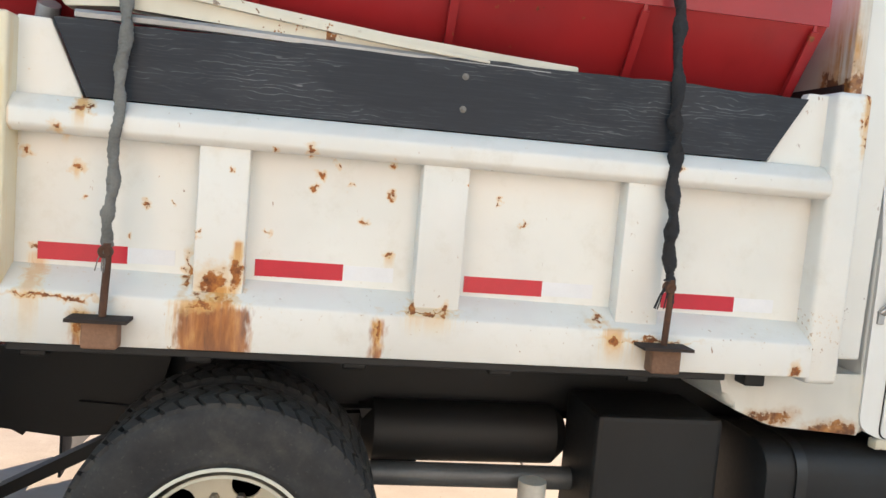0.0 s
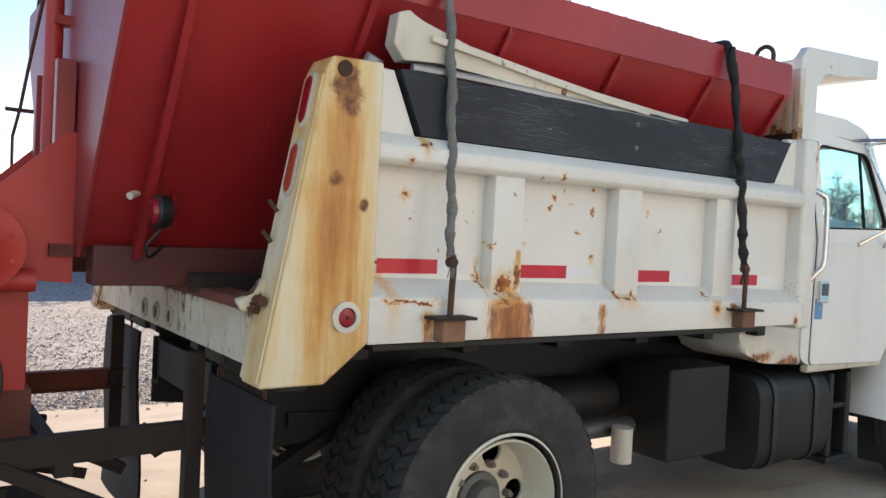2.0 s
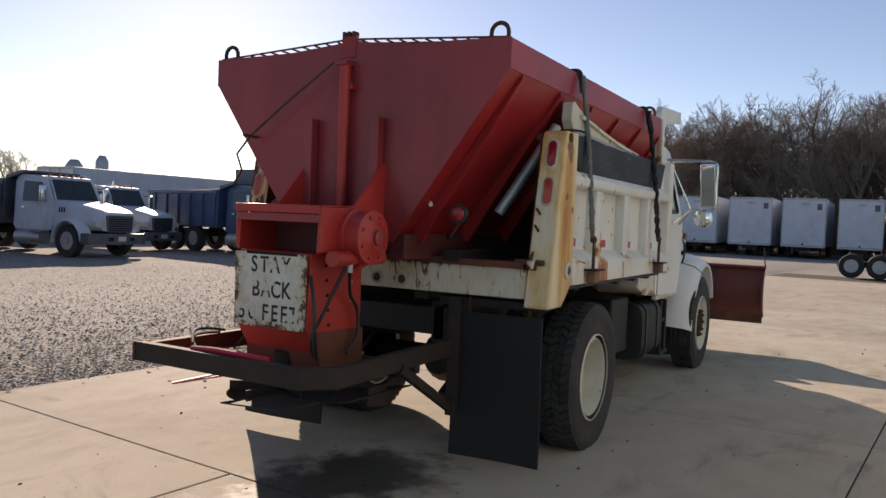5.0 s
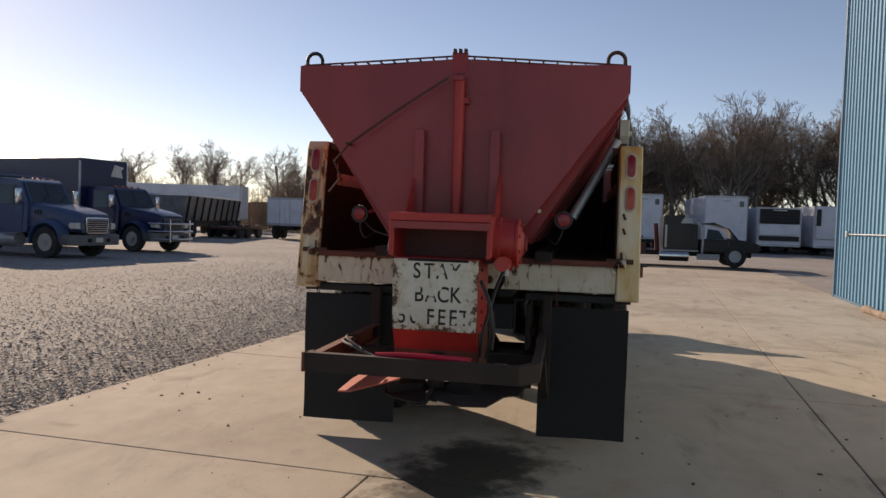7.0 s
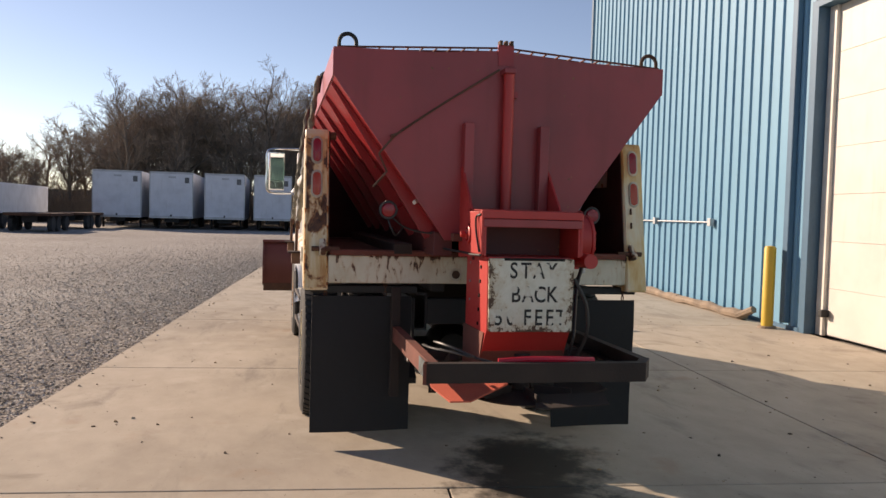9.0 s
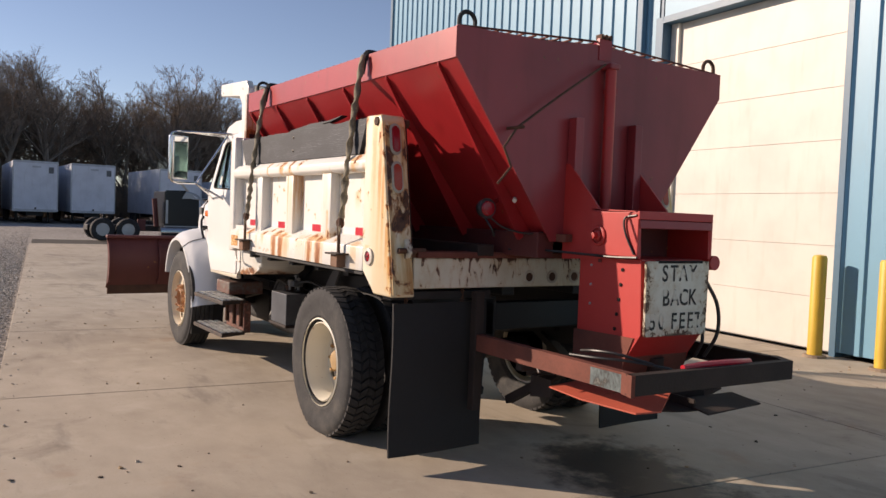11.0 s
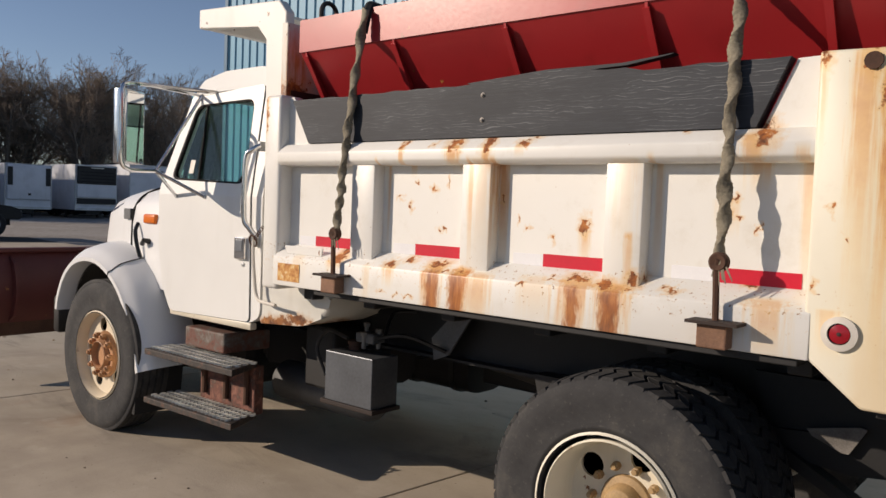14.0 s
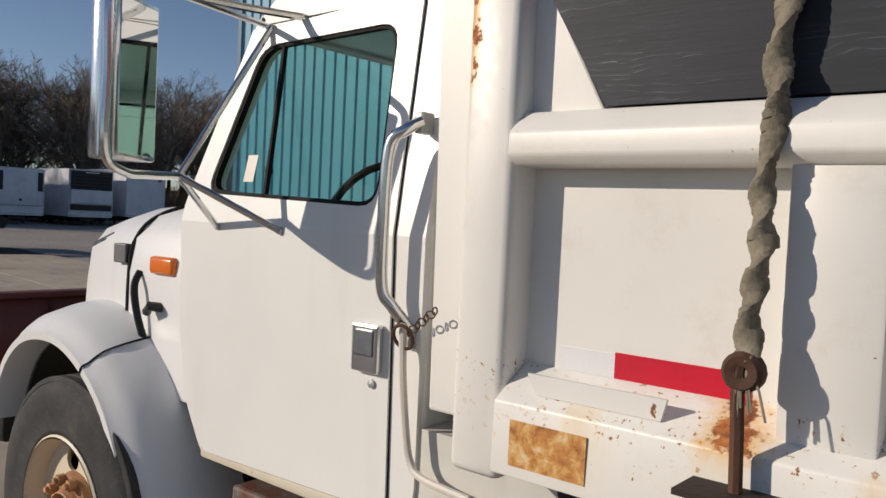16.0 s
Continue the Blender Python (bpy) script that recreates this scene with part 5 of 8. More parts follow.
    part("reflector_gap", lathe(B(), [(0.0, 0.004 * s), (0.034, 0.004 * s)], (0.0, s * 1.207, 1.265), "y", 24), mat_vent, truck)
    part("reflector_lens", bm, mat_lamp_red, truck, "round red side reflector", True)
    # hinge pin at the post's head, latch and hook at its foot
    bm = B()
    rod(bm, (-0.045, s * 1.0, 2.072), (-0.045, s * 1.215, 2.072), 0.026, 16)
    part("hinge_pin", bm, mat_rust, truck, "", True)
    bm = B()
    prism(bm, [(-0.32, 1.28), (-0.23, 1.26), (-0.215, 1.36), (-0.25, 1.385), (-0.275, 1.33), (-0.335, 1.315)], "y", s * 1.07, s * 1.11, 0.008)
    part("gate_latch", bm, mat_apron, truck, "chipped white tailgate latch")
    bm = B()
    rod(bm, (-0.27, s * 0.98, 1.315), (-0.27, s * 1.16, 1.315), 0.017, 12)
    part("latch_pin", bm, mat_rust, truck, "", True)
    for z in (1.50, 1.60):
        bm = B()
        rod(bm, (-0.225 + 0.17 * (z - 1.5), s * 1.10, z), (-0.25 + 0.17 * (z - 1.5), s * 1.085, z + 0.035), 0.008, 8)
        part("gate_hook", bm, mat_rust, truck)
part("rear_apron", box(B(), -0.268, -0.208, -1.049, 1.049, 1.092, 1.275, 0.008), mat_apron, truck, "chipped white rear apron beam")
part("apron_ledge", box(B(), -0.293, -0.16, -1.040, 1.040, 1.275, 1.312, 0.008), mat_rust_red, truck, "rusty red sill edge")
for y in (-0.19, 0.0, 0.19):
    bm = B()
    lathe(bm, [(0.044, 0.0), (0.042, -0.008), (0.032, -0.010), (0.028, -0.0035)], (-0.268, y, 1.155), "x", 20, end=False)
    hole = B()
    lathe(hole, [(0.028, -0.0035), (0.0, -0.003)], (-0.268, y, 1.155), "x", 16)
    part("socket_hole", hole, mat_rust, truck)
    part("lamp_socket", bm, mat_lamp_rim, truck, "tan grommet round an empty marker lamp hole", True)

# cab guard over the bed's front
part("guard_plate", box(B(), 3.2, 3.66, -1.0, 1.0, 2.69, 2.705), mat_white, truck)
bm = B()
lathe(bm, [(0.055, 0.0), (0.055, 0.02), (0.045, 0.055), (0.02, 0.07), (0.0, 0.072)], (3.26, -0.36, 2.705), "z", 18)
part("marker_lamp", bm, mat_lamp_amber, truck, "amber lamp on the cab guard", True)
part("guard_lip", box(B(), 3.66, 3.715, -0.96, 0.96, 2.63, 2.735, 0.008), mat_white, truck)
for s in (-1, 1):
    part("guard_side", prism(B(), [(2.885, 1.2), (3.03, 1.2), (3.045, 2.50), (3.13, 2.585), (3.72, 2.63), (3.72, 2.745), (2.95, 2.70), (2.885, 2.63)], "y", s * 0.96, s * 1.02, 0.008), mat_white, truck, "white cab guard side plate")
part("guard_back", box(B(), 2.885, 2.91, -0.96, 0.96, 1.2, 2.45), mat_white, truck)

# tarp arm lying on the right sideboard, and its strut
bm = B()
prism(bm, [(0.23, 2.155), (0.37, 2.175), (0.80, 2.145), (1.2, 2.12), (1.80, 2.122), (1.80, 2.142), (1.50, 2.158), (1.18, 2.18), (0.80, 2.22), (0.51, 2.255), (0.30, 2.30), (0.245, 2.335), (0.20, 2.32), (0.185, 2.21)], "y", -1.125, -1.055, 0.006)
part("tarp_arm", bm, mat_arm, truck, "rust-flecked white steel arm lying on the sideboard")
part("arm_lip", prism(B(), [(0.33, 2.262), (0.55, 2.235), (0.85, 2.195), (1.2, 2.155), (1.5, 2.128), (1.5, 2.118), (1.2, 2.14), (0.85, 2.178), (0.55, 2.215), (0.33, 2.235)], "y", -1.15, -1.125, 0.004), mat_arm, truck, "folded lip of the arm")
bm = B()
sweep(bm, smooth_path([(0.26, -1.13, 2.135), (0.6, -1.135, 2.135), (1.2, -1.135, 2.118), (1.7, -1.135, 2.108)], 5), 0.014, 6)
part("tarp_roll", bm, mat_trailer_edge, truck, "grey rolled tarp edge")
bm = B()
rod(bm, (0.16, -1.04, 2.17), (-0.02, -0.74, 1.60), 0.034, 12)
part("arm_strut", bm, mat_galv, truck, "pale grey tubular strut", True)

# mud flaps on chains
for s, z0, z1 in ((-1, 0.072, 0.98), (1, 0.085, 1.0)):
    bm = B()
    inner = 0.55 if s < 0 else 0.48
    box(bm, -0.212, -0.198, min(s * inner, s * 1.148), max(s * inner, s * 1.148), z0, z1)
    bmesh.ops.subdivide_edges(bm, edges=bm.edges[:], cuts=8, use_grid_fill=True)
    for v in bm.verts:
        v.co.x += 0.02 * math.sin(v.co.y * 5) * (z1 - v.co.z) + 0.012 * math.sin(v.co.z * 6)
    part("mud_flap", bm, mat_flap, truck, "black rubber mud flap hanging on chains", True)
    for y in (0.66, 1.06):
        for k in range(4):
            bm = B()
            zc = z1 + 0.015 + 0.028 * k
            pts = []
            for q in range(13):
                a = 2 * math.pi * q / 12
                u, v = 0.009 * math.cos(a), 0.018 * math.sin(a)
                pts.append((-0.205 + (u if k % 2 else 0), s * y + (0 if k % 2 else u), zc + v))
            sweep(bm, pts, 0.0035, 5, cap=False)
            part("chain_link", bm, mat_rust, truck)
    part("flap_bracket", box(B(), -0.20, -0.10, min(s * 0.44, s * 1.16), max(s * 0.44, s * 1.16), 1.02, 1.07, 0.005), mat_black, truck)

# ---- cab ----
def cab_lean(s):
    return lambda z: -s * 0.15 * max(0.0, z - 1.62)


CAB = [(3.09, 0.93), (3.19, 0.885), (4.02, 0.850), (4.13, 1.02), (4.18, 1.28), (4.19, 1.66), (3.95, 2.27), (3.83, 2.335), (3.18, 2.345), (3.09, 2.28)]
WIN = rounded([(3.27, 1.69), (4.06, 1.715), (3.88, 2.19), (3.285, 2.20)], 0.07)
DOOR = rounded([(3.176, 0.89), (4.015, 0.868), (4.118, 1.12), (4.146, 1.66), (3.93, 2.245), (3.206, 2.285)], 0.04)
for s in (-1, 1):
    y = s * 0.99
    part("cab_side", pierced(B(), rounded(CAB, 0.05), [WIN], y - s * 0.05, y, cab_lean(s)), mat_cab, truck)
    part("door_gasket", pierced(B(), DOOR, [WIN], y, y + s * 0.003, cab_lean(s)), mat_vent, truck, "black door seam")
    grow = rounded([(3.180, 0.894), (4.012, 0.872), (4.114, 1.121), (4.142, 1.66), (3.927, 2.241), (3.210, 2.281)], 0.038)
    door = part("cab_door", pierced(B(), grow, [WIN], y + s * 0.001, y + s * 0.009, cab_lean(s)), mat_cab, truck, "closed white cab door")
    bm = B()
    pierced(bm, WIN, [rounded([(3.282, 1.702), (4.042, 1.726), (3.871, 2.179), (3.297, 2.189)], 0.065)], y - s * 0.02, y + s * 0.003, cab_lean(s))
    p = part("window_seal", bm, mat_vent, door)
    p.matrix_parent_inverse = Matrix.Identity(4)
    bm = B()
    pierced(bm, WIN, [], y - s * 0.016, y - s * 0.012, cab_lean(s))
    g = part("door_glass", bm, mat_glass, door, "green-tinted side window")
    g.matrix_parent_inverse = Matrix.Identity(4)
    g.visible_shadow = False
    bm = B()
    prism(bm, [(3.757, 1.70), (3.768, 1.70), (3.79, 2.195), (3.779, 2.195)], "y", y - s * 0.012, y + s * 0.003)
    for v in bm.verts:
        v.co.y += cab_lean(s)(v.co.z)
    p = part("window_divider", bm, mat_vent, door)
    p.matrix_parent_inverse = Matrix.Identity(4)
    bm = B()
    prism(bm, [(3.845, 1.755), (3.895, 1.755), (3.888, 1.84), (3.838, 1.84)], "y", y - s * 0.0115, y - s * 0.0100)
    for v in bm.verts:
        v.co.y += cab_lean(s)(v.co.z)
    p = part("window_sticker", bm, mat_trim_white, door, "small white sticker inside the vent glass")
    p.matrix_parent_inverse = Matrix.Identity(4)
    bm = B()
    lathe(bm, [(0.0, -s * 0.03), (0.014, -s * 0.03), (0.014, -s * 0.018), (0.0, -s * 0.018)], (3.79, y + cab_lean(s)(1.79), 1.79), "y", 12)
    p = part("vent_knob", bm, mat_vent, door)
    p.matrix_parent_inverse = Matrix.Identity(4)
    p = part("door_handle", box(B(), 3.208, 3.308, min(y + s * 0.008, y + s * 0.034), max(y + s * 0.008, y + s * 0.034), 1.255, 1.385, 0.008), mat_chrome, door, "chrome paddle door handle")
    p.matrix_parent_inverse = Matrix.Identity(4)
    p = part("handle_recess", box(B(), 3.224, 3.292, min(y + s * 0.032, y + s * 0.037), max(y + s * 0.032, y + s * 0.037), 1.30, 1.37, 0.004), mat_tank, door)
    p.matrix_parent_inverse = Matrix.Identity(4)
    bm = B()
    lathe(bm, [(0.012, 0.0), (0.012, s * 0.006), (0.0, s * 0.008)], (3.245, y + s * 0.009, 1.225), "y", 12)
    p = part("door_lock", bm, mat_galv, door)
    p.matrix_parent_inverse = Matrix.Identity(4)
    # grab handle on brackets behind the door
    gx = 3.12
    bm = B()
    gy = s * 0.985
    sweep(bm, smooth_path([(gx - 0.005, gy + s * 0.01, 1.91), (gx + 0.02, gy + s * 0.045, 1.885), (gx + 0.055, gy + s * 0.062, 1.84), (gx + 0.062, gy + s * 0.065, 1.65), (gx + 0.06, gy + s * 0.062, 1.49), (gx + 0.035, gy + s * 0.045, 1.44), (gx + 0.0, gy + s * 0.01, 1.38)], 6), 0.016, 10)
    part("grab_handle", bm, mat_chrome, truck, "bent polished grab handle", True)
    for z in (1.905, 1.36):
        part("handle_bracket", box(B(), gx - 0.014, gx + 0.014, min(gy - s * 0.03, gy + s * 0.014), max(gy - s * 0.03, gy + s * 0.02), z - 0.025, z + 0.03, 0.005), mat_galv, truck)
    # lower cab corner, rusted through along its edge
    part("cab_corner", prism(B(), rounded([(2.49, 1.135), (3.14, 1.135), (3.14, 0.895), (2.72, 0.925), (2.53, 1.0)], 0.05), "y", s * 0.55, s * 0.98, 0.03, 3), painted("corner_paint", (0.70, 0.69, 0.64), dirt=0.4, stains=[((2.95, s * 0.95, 0.915), (0.28, 0.4, 0.065)), ((2.74, s * 0.9, 0.95), (0.16, 0.4, 0.07))]), truck, "white cab corner with rusted lower edge", True)
    part("sill_rust", box(B(), 3.17, 4.03, min(s * 0.945, s * 0.993), max(s * 0.945, s * 0.993), 0.845, 0.888, 0.01), painted("sill_paint", (0.68, 0.62, 0.50), chips=1.2, dirt=0.5), truck, "", True)
    # mirror on tubular arms
    mx, my, outer = (3.79, 1.385, 1.495) if s > 0 else (3.80, 1.305, 1.40)
    MIR = 0.50 if s > 0 else -0.12
    half, lip = (0.098, 0.084) if s > 0 else (0.074, 0.062)
    ax, ay = Vector((math.sin(MIR), -s * math.cos(MIR))), Vector((math.cos(MIR), s * math.sin(MIR)))
    ctr = Vector((mx, s * my))

    def lens(u, v):
        return tuple(ctr - ax * u + ay * v)
    shell = [(-half, 0.0), (half, 0.0)] + [(half * math.cos(a) * (1.0 if a in (0, math.pi) else 1.02), 0.045 + 0.07 * math.sin(a)) for a in [math.pi * k / 12 for k in range(13)]]
    def nod(bm):
        """The passenger's mirror leans down towards the road."""
        if s < 0:
            pivot = Matrix.Translation((mx, s * my, 2.0))
            bmesh.ops.transform(bm, matrix=pivot @ Matrix.Rotation(-0.19, 4, "Y") @ pivot.inverted(), verts=bm.verts[:])
        return bm
    mir = part("mirror", nod(prism(B(), [lens(u, v) for u, v in shell], "z", 1.785, 2.215, 0.008, 2)), mat_chrome, truck, "tall polished mirror on tubular arms", True)
    p = part("mirror_glass", nod(prism(B(), [lens(u, v) for u, v in ((-lip, -0.003), (lip, -0.003), (lip, 0.002), (-lip, 0.002))], "z", 1.80, 2.20)), mat_mirror, mir)
    p.matrix_parent_inverse = Matrix.Identity(4)
    joint = Vector((mx + 0.06, s * (my - 0.17), 1.755))
    arms = ([(3.70, s * 0.905, 2.262), (mx - 0.02, s * 1.08, 2.262), (mx, s * (my - 0.05), 2.255), (mx - 0.03, s * (outer - 0.05), 2.245), (mx - 0.05, s * outer, 2.20), (mx - 0.05, s * outer, 2.0), (mx - 0.05, s * outer, 1.80), (mx - 0.03, s * (outer - 0.06), 1.752), (mx + 0.02, s * (my - 0.05), 1.75), tuple(joint)],)
    for a in arms:
        bm = B()
        sweep(bm, smooth_path(a, 6), 0.012, 8)
        p = part("mirror_loop", bm, mat_chrome, mir, "", True)
        p.matrix_parent_inverse = Matrix.Identity(4)
    for a, b in (((3.965, s * 1.003, 1.61), joint), ((3.65, s * 1.003, 1.61), joint), ((3.85, s * 0.908, 2.245), joint), ((3.86, s * 0.908, 2.25), (mx, s * (my - 0.08), 2.257))):
        bm = B()
        rod(bm, a, b, 0.0105, 8)
        p = part("mirror_arm", bm, mat_chrome, mir, "", True)
        p.matrix_parent_inverse = Matrix.Identity(4)
        bm = B()
        lathe(bm, [(0.0, 0.0), (0.012, 0.0), (0.012, s * 0.012), (0.0, s * 0.016)], (a[0], a[1] - s * 0.008, a[2]), "y", 10)
        p = part("arm_foot", bm, mat_galv, mir, "", True)
        p.matrix_parent_inverse = Matrix.Identity(4)
    if s < 0:
        bm = B()
        lathe(bm, [(0.0, -0.012), (0.06, -0.008), (0.092, 0.0), (0.095, 0.02), (0.0, 0.05)], (mx - 0.01, s * 1.275, 1.672), "x", 28)
        p = part("convex_mirror", bm, mat_mirror, mir, "round convex mirror", True)
        p.matrix_parent_inverse = Matrix.Identity(4)
    part("marker_lamp", box(B(), 4.315, 4.47, min(s * 0.87, s * 0.945), max(s * 0.87, s * 0.945), 1.415, 1.48, 0.014, 3), mat_lamp_amber, truck, "amber side marker lamp", True)
    part("hood_badge", box(B(), 4.68, 4.77, min(s * 0.86, s * 0.922), max(s * 0.86, s * 0.922), 1.435, 1.51, 0.004), mat_grey_metal, truck, "small dark hood badge")
    # rubber hood latch
    bm = B()
    sweep(bm, smooth_path([(4.56, s * 0.925, 1.415), (4.545, s * 0.955, 1.36), (4.52, s * 0.955, 1.26), (4.49, s * 0.94, 1.16)], 4), 0.014, 8, flat=0.6)
    part("hood_latch", bm, mat_hose, truck, "black rubber hood latch", True)
    bm = B()
    sweep(bm, [(4.40, s * 0.90, 1.29), (4.42, s * 0.965, 1.30), (4.46, s * 0.95, 1.275)], 0.018, 8)
    part("latch_hook", bm, mat_hose, truck, "", True)
part("cab_roof", prism(B(), rounded([(3.09, 2.27), (3.94, 2.262), (3.83, 2.345), (3.60, 2.385), (3.22, 2.385), (3.10, 2.33)], 0.03), "y", -0.90, 0.90, 0.03, 3), mat_cab, truck, "", True)
part("cab_back", box(B(), 3.085, 3.125, -0.975, 0.975, 0.92, 1.66, 0.01), mat_cab, truck)
part("cab_back_upper", box(B(), 3.09, 3.12, -0.90, 0.90, 2.12, 2.32), mat_cab, truck)
for s in (-1, 1):
    part("cab_back_pillar", box(B(), 3.09, 3.12, min(s * 0.55, s * 0.92), max(s * 0.55, s * 0.92), 1.66, 2.12), mat_cab, truck)
part("cab_floor", box(B(), 3.12, 4.1, -0.94, 0.94, 0.90, 0.96), mat_black, truck)
part("firewall", box(B(), 4.10, 4.16, -0.94, 0.94, 0.95, 1.62), mat_black, truck)
bm = B()
prism(bm, [(4.175, 1.665), (4.185, 1.672), (3.955, 2.262), (3.945, 2.255)], "y", -0.90, 0.90)
w = part("windshield", bm, mat_glass, truck, "tinted windshield")
w.visible_shadow = False
part("dashboard", prism(B(), rounded([(3.86, 1.35), (4.10, 1.35), (4.14, 1.66), (3.94, 1.63)], 0.03), "y", -0.91, 0.91), mat_seat, truck)
for y in (0.42, -0.42):
    seat = part("seat", prism(B(), rounded([(3.22, 1.18), (3.70, 1.20), (3.72, 1.34), (3.40, 1.36), (3.30, 1.93), (3.19, 1.93)], 0.05), "y", y - 0.26, y + 0.26, 0.03), mat_seat, truck, "dark cab seat", True)
bm = B()
ring = [Vector((3.86, 0.42, 1.66)) + Vector((-0.10 * math.sin(a), 0.21 * math.cos(a), 0.19 * math.sin(a))) for a in [2 * math.pi * k / 24 for k in range(25)]]
sweep(bm, ring, 0.014, 8, cap=False)
rod(bm, (3.86, 0.42, 1.66), (4.05, 0.42, 1.50), 0.025, 8)
rod(bm, (3.86, 0.22, 1.66), (3.86, 0.62, 1.66), 0.012, 6)
part("steering_wheel", bm, mat_seat, truck, "black steering wheel", True)

# hood and fenders
bm = B()
rows = []
for x, zt, w_ in ((4.18, 1.725, 0.93), (4.55, 1.715, 0.922), (4.90, 1.685, 0.885), (5.20, 1.635, 0.81), (5.45, 1.56, 0.69), (5.62, 1.46, 0.61), (5.70, 1.30, 0.56)):
    half = [(0.0, zt), (0.45 * w_, zt - 0.012), (0.74 * w_, zt - 0.035), (0.90 * w_, zt - 0.085), (0.98 * w_, zt - 0.17), (w_, zt - 0.30), (w_, 0.98)]
    rows.append([bm.verts.new((x, y, z)) for y, z in [(-a, b) for a, b in half[:0:-1]] + half])
for a, b in zip(rows, rows[1:]):
    for i in range(len(a) - 1):
        bm.faces.new((a[i], a[i + 1], b[i + 1], b[i]))
bm.faces.new(rows[-1])
part("hood", bm, mat_hood, truck, "white sloping hood", True)


def hood_skin(x, f):
    """A place on the hood's left half: f runs from the crown (0) to the foot (1)."""
    st = ((4.18, 1.725, 0.93), (4.55, 1.715, 0.922), (4.90, 1.685, 0.885), (5.20, 1.635, 0.81), (5.45, 1.56, 0.69), (5.62, 1.46, 0.61))
    for (x0, z0, w0), (x1, z1, w1) in zip(st, st[1:]):
        if x <= x1:
            break
    q_ = (x - x0) / (x1 - x0)
    zt, w_ = z0 + (z1 - z0) * q_, w0 + (w1 - w0) * q_
    half = [(0.0, zt), (0.45 * w_, zt - 0.012), (0.74 * w_, zt - 0.035), (0.90 * w_, zt - 0.085), (0.98 * w_, zt - 0.17), (w_, zt - 0.30), (w_, 0.98)]
    u = f * 6
    i = min(5, int(u))
    return Vector((x, half[i][0] + (half[i + 1][0] - half[i][0]) * (u - i), half[i][1] + (half[i + 1][1] - half[i][1]) * (u - i)))


for s in (-1, 1):
    bm = B()
    line = [hood_skin(4.53, 0.17), hood_skin(4.57, 0.33), hood_skin(4.62, 0.5), hood_skin(4.655, 0.66), hood_skin(4.67, 0.83), hood_skin(4.675, 0.99)]
    sweep(bm, smooth_path([(p.x, s * p.y, p.z) for p in line], 4), 0.008, 6)
    part("hood_seam", bm, mat_vent, truck, "dark gap between hood and cowl")
    for f, x0 in ((0.60, 4.95), (0.635, 5.02)):
        bm = B()
        sweep(bm, [(p.x, s * p.y, p.z) for p in [hood_skin(x0 + 0.05 * k, f + 0.004 * k) for k in range(11)]], 0.005, 5)
        part("hood_stripe", bm, mat_dark_blue, truck, "thin dark blue pinstripe")
part("grille", box(B(), 5.695, 5.74, -0.42, 0.42, 0.85, 1.22, 0.02), mat_black, truck)
part("bumper", box(B(), 5.78, 5.88, -0.92, 0.92, 0.48, 0.78, 0.03), mat_black, truck, "", True)
for s in (-1, 1):
    arch = [Vector(p) for p in smooth_path([(4.165, 0, 0.45), (4.225, 0, 0.61), (4.30, 0, 0.775), (4.40, 0, 0.93), (4.55, 0, 1.05), (4.72, 0, 1.118), (4.89, 0, 1.125), (5.05, 0, 1.085), (5.18, 0, 0.985), (5.265, 0, 0.84), (5.29, 0, 0.74)], 3)]
    normals = []
    for k in range(len(arch)):
        d = (arch[min(k + 1, len(arch) - 1)] - arch[max(k - 1, 0)]).normalized()
        normals.append(Vector((-d.z, 0, d.x)))

    def fender_row(k):
        return [(arch[k].x + normals[k].x * r, s * yy, arch[k].z + normals[k].z * r) for r, yy in ((0.0, 1.02), (0.0, 1.138), (0.006, 1.150), (0.034, 1.150), (0.050, 1.128), (0.075, 1.108), (0.105, 1.066), (0.138, 0.955), (0.155, 0.84), (0.12, 0.74))]

    bm = B()
    rows = [[bm.verts.new(p) for p in fender_row(k)] for k in range(len(arch))]
    for a, b in zip(rows, rows[1:]):
        for i in range(len(a) - 1):
            bm.faces.new((a[i], a[i + 1], b[i + 1], b[i]))
    part("fender", bm, mat_hood, truck, "rounded white front fender", True)
    bm = B()
    k = min(range(len(arch)), key=lambda q: abs(arch[q].x - 4.56))
    sweep(bm, smooth_path([Vector(p) + Vector((0, s * 0.001, 0.002)) for p in fender_row(k)[2:9]], 4), 0.004, 5)
    part("fender_seam", bm, mat_vent, truck, "dark seam across the fender")
    bm = B()
    rr = [[bm.verts.new((p.x, s * yy, p.z)) for yy in (0.55, 1.03)] for p in arch]
    for a, b in zip(rr, rr[1:]):
        bm.faces.new((a[0], a[1], b[1], b[0]))
    part("wheel_well", bm, mat_black, truck, "", True)
    bm = B()
    prism(bm, [(4.15, 0.60), (4.18, 0.60), (4.23, 0.17), (4.20, 0.17)], "y", s * 0.80, s * 1.13)
    part("splash_flap", bm, mat_flap, truck)

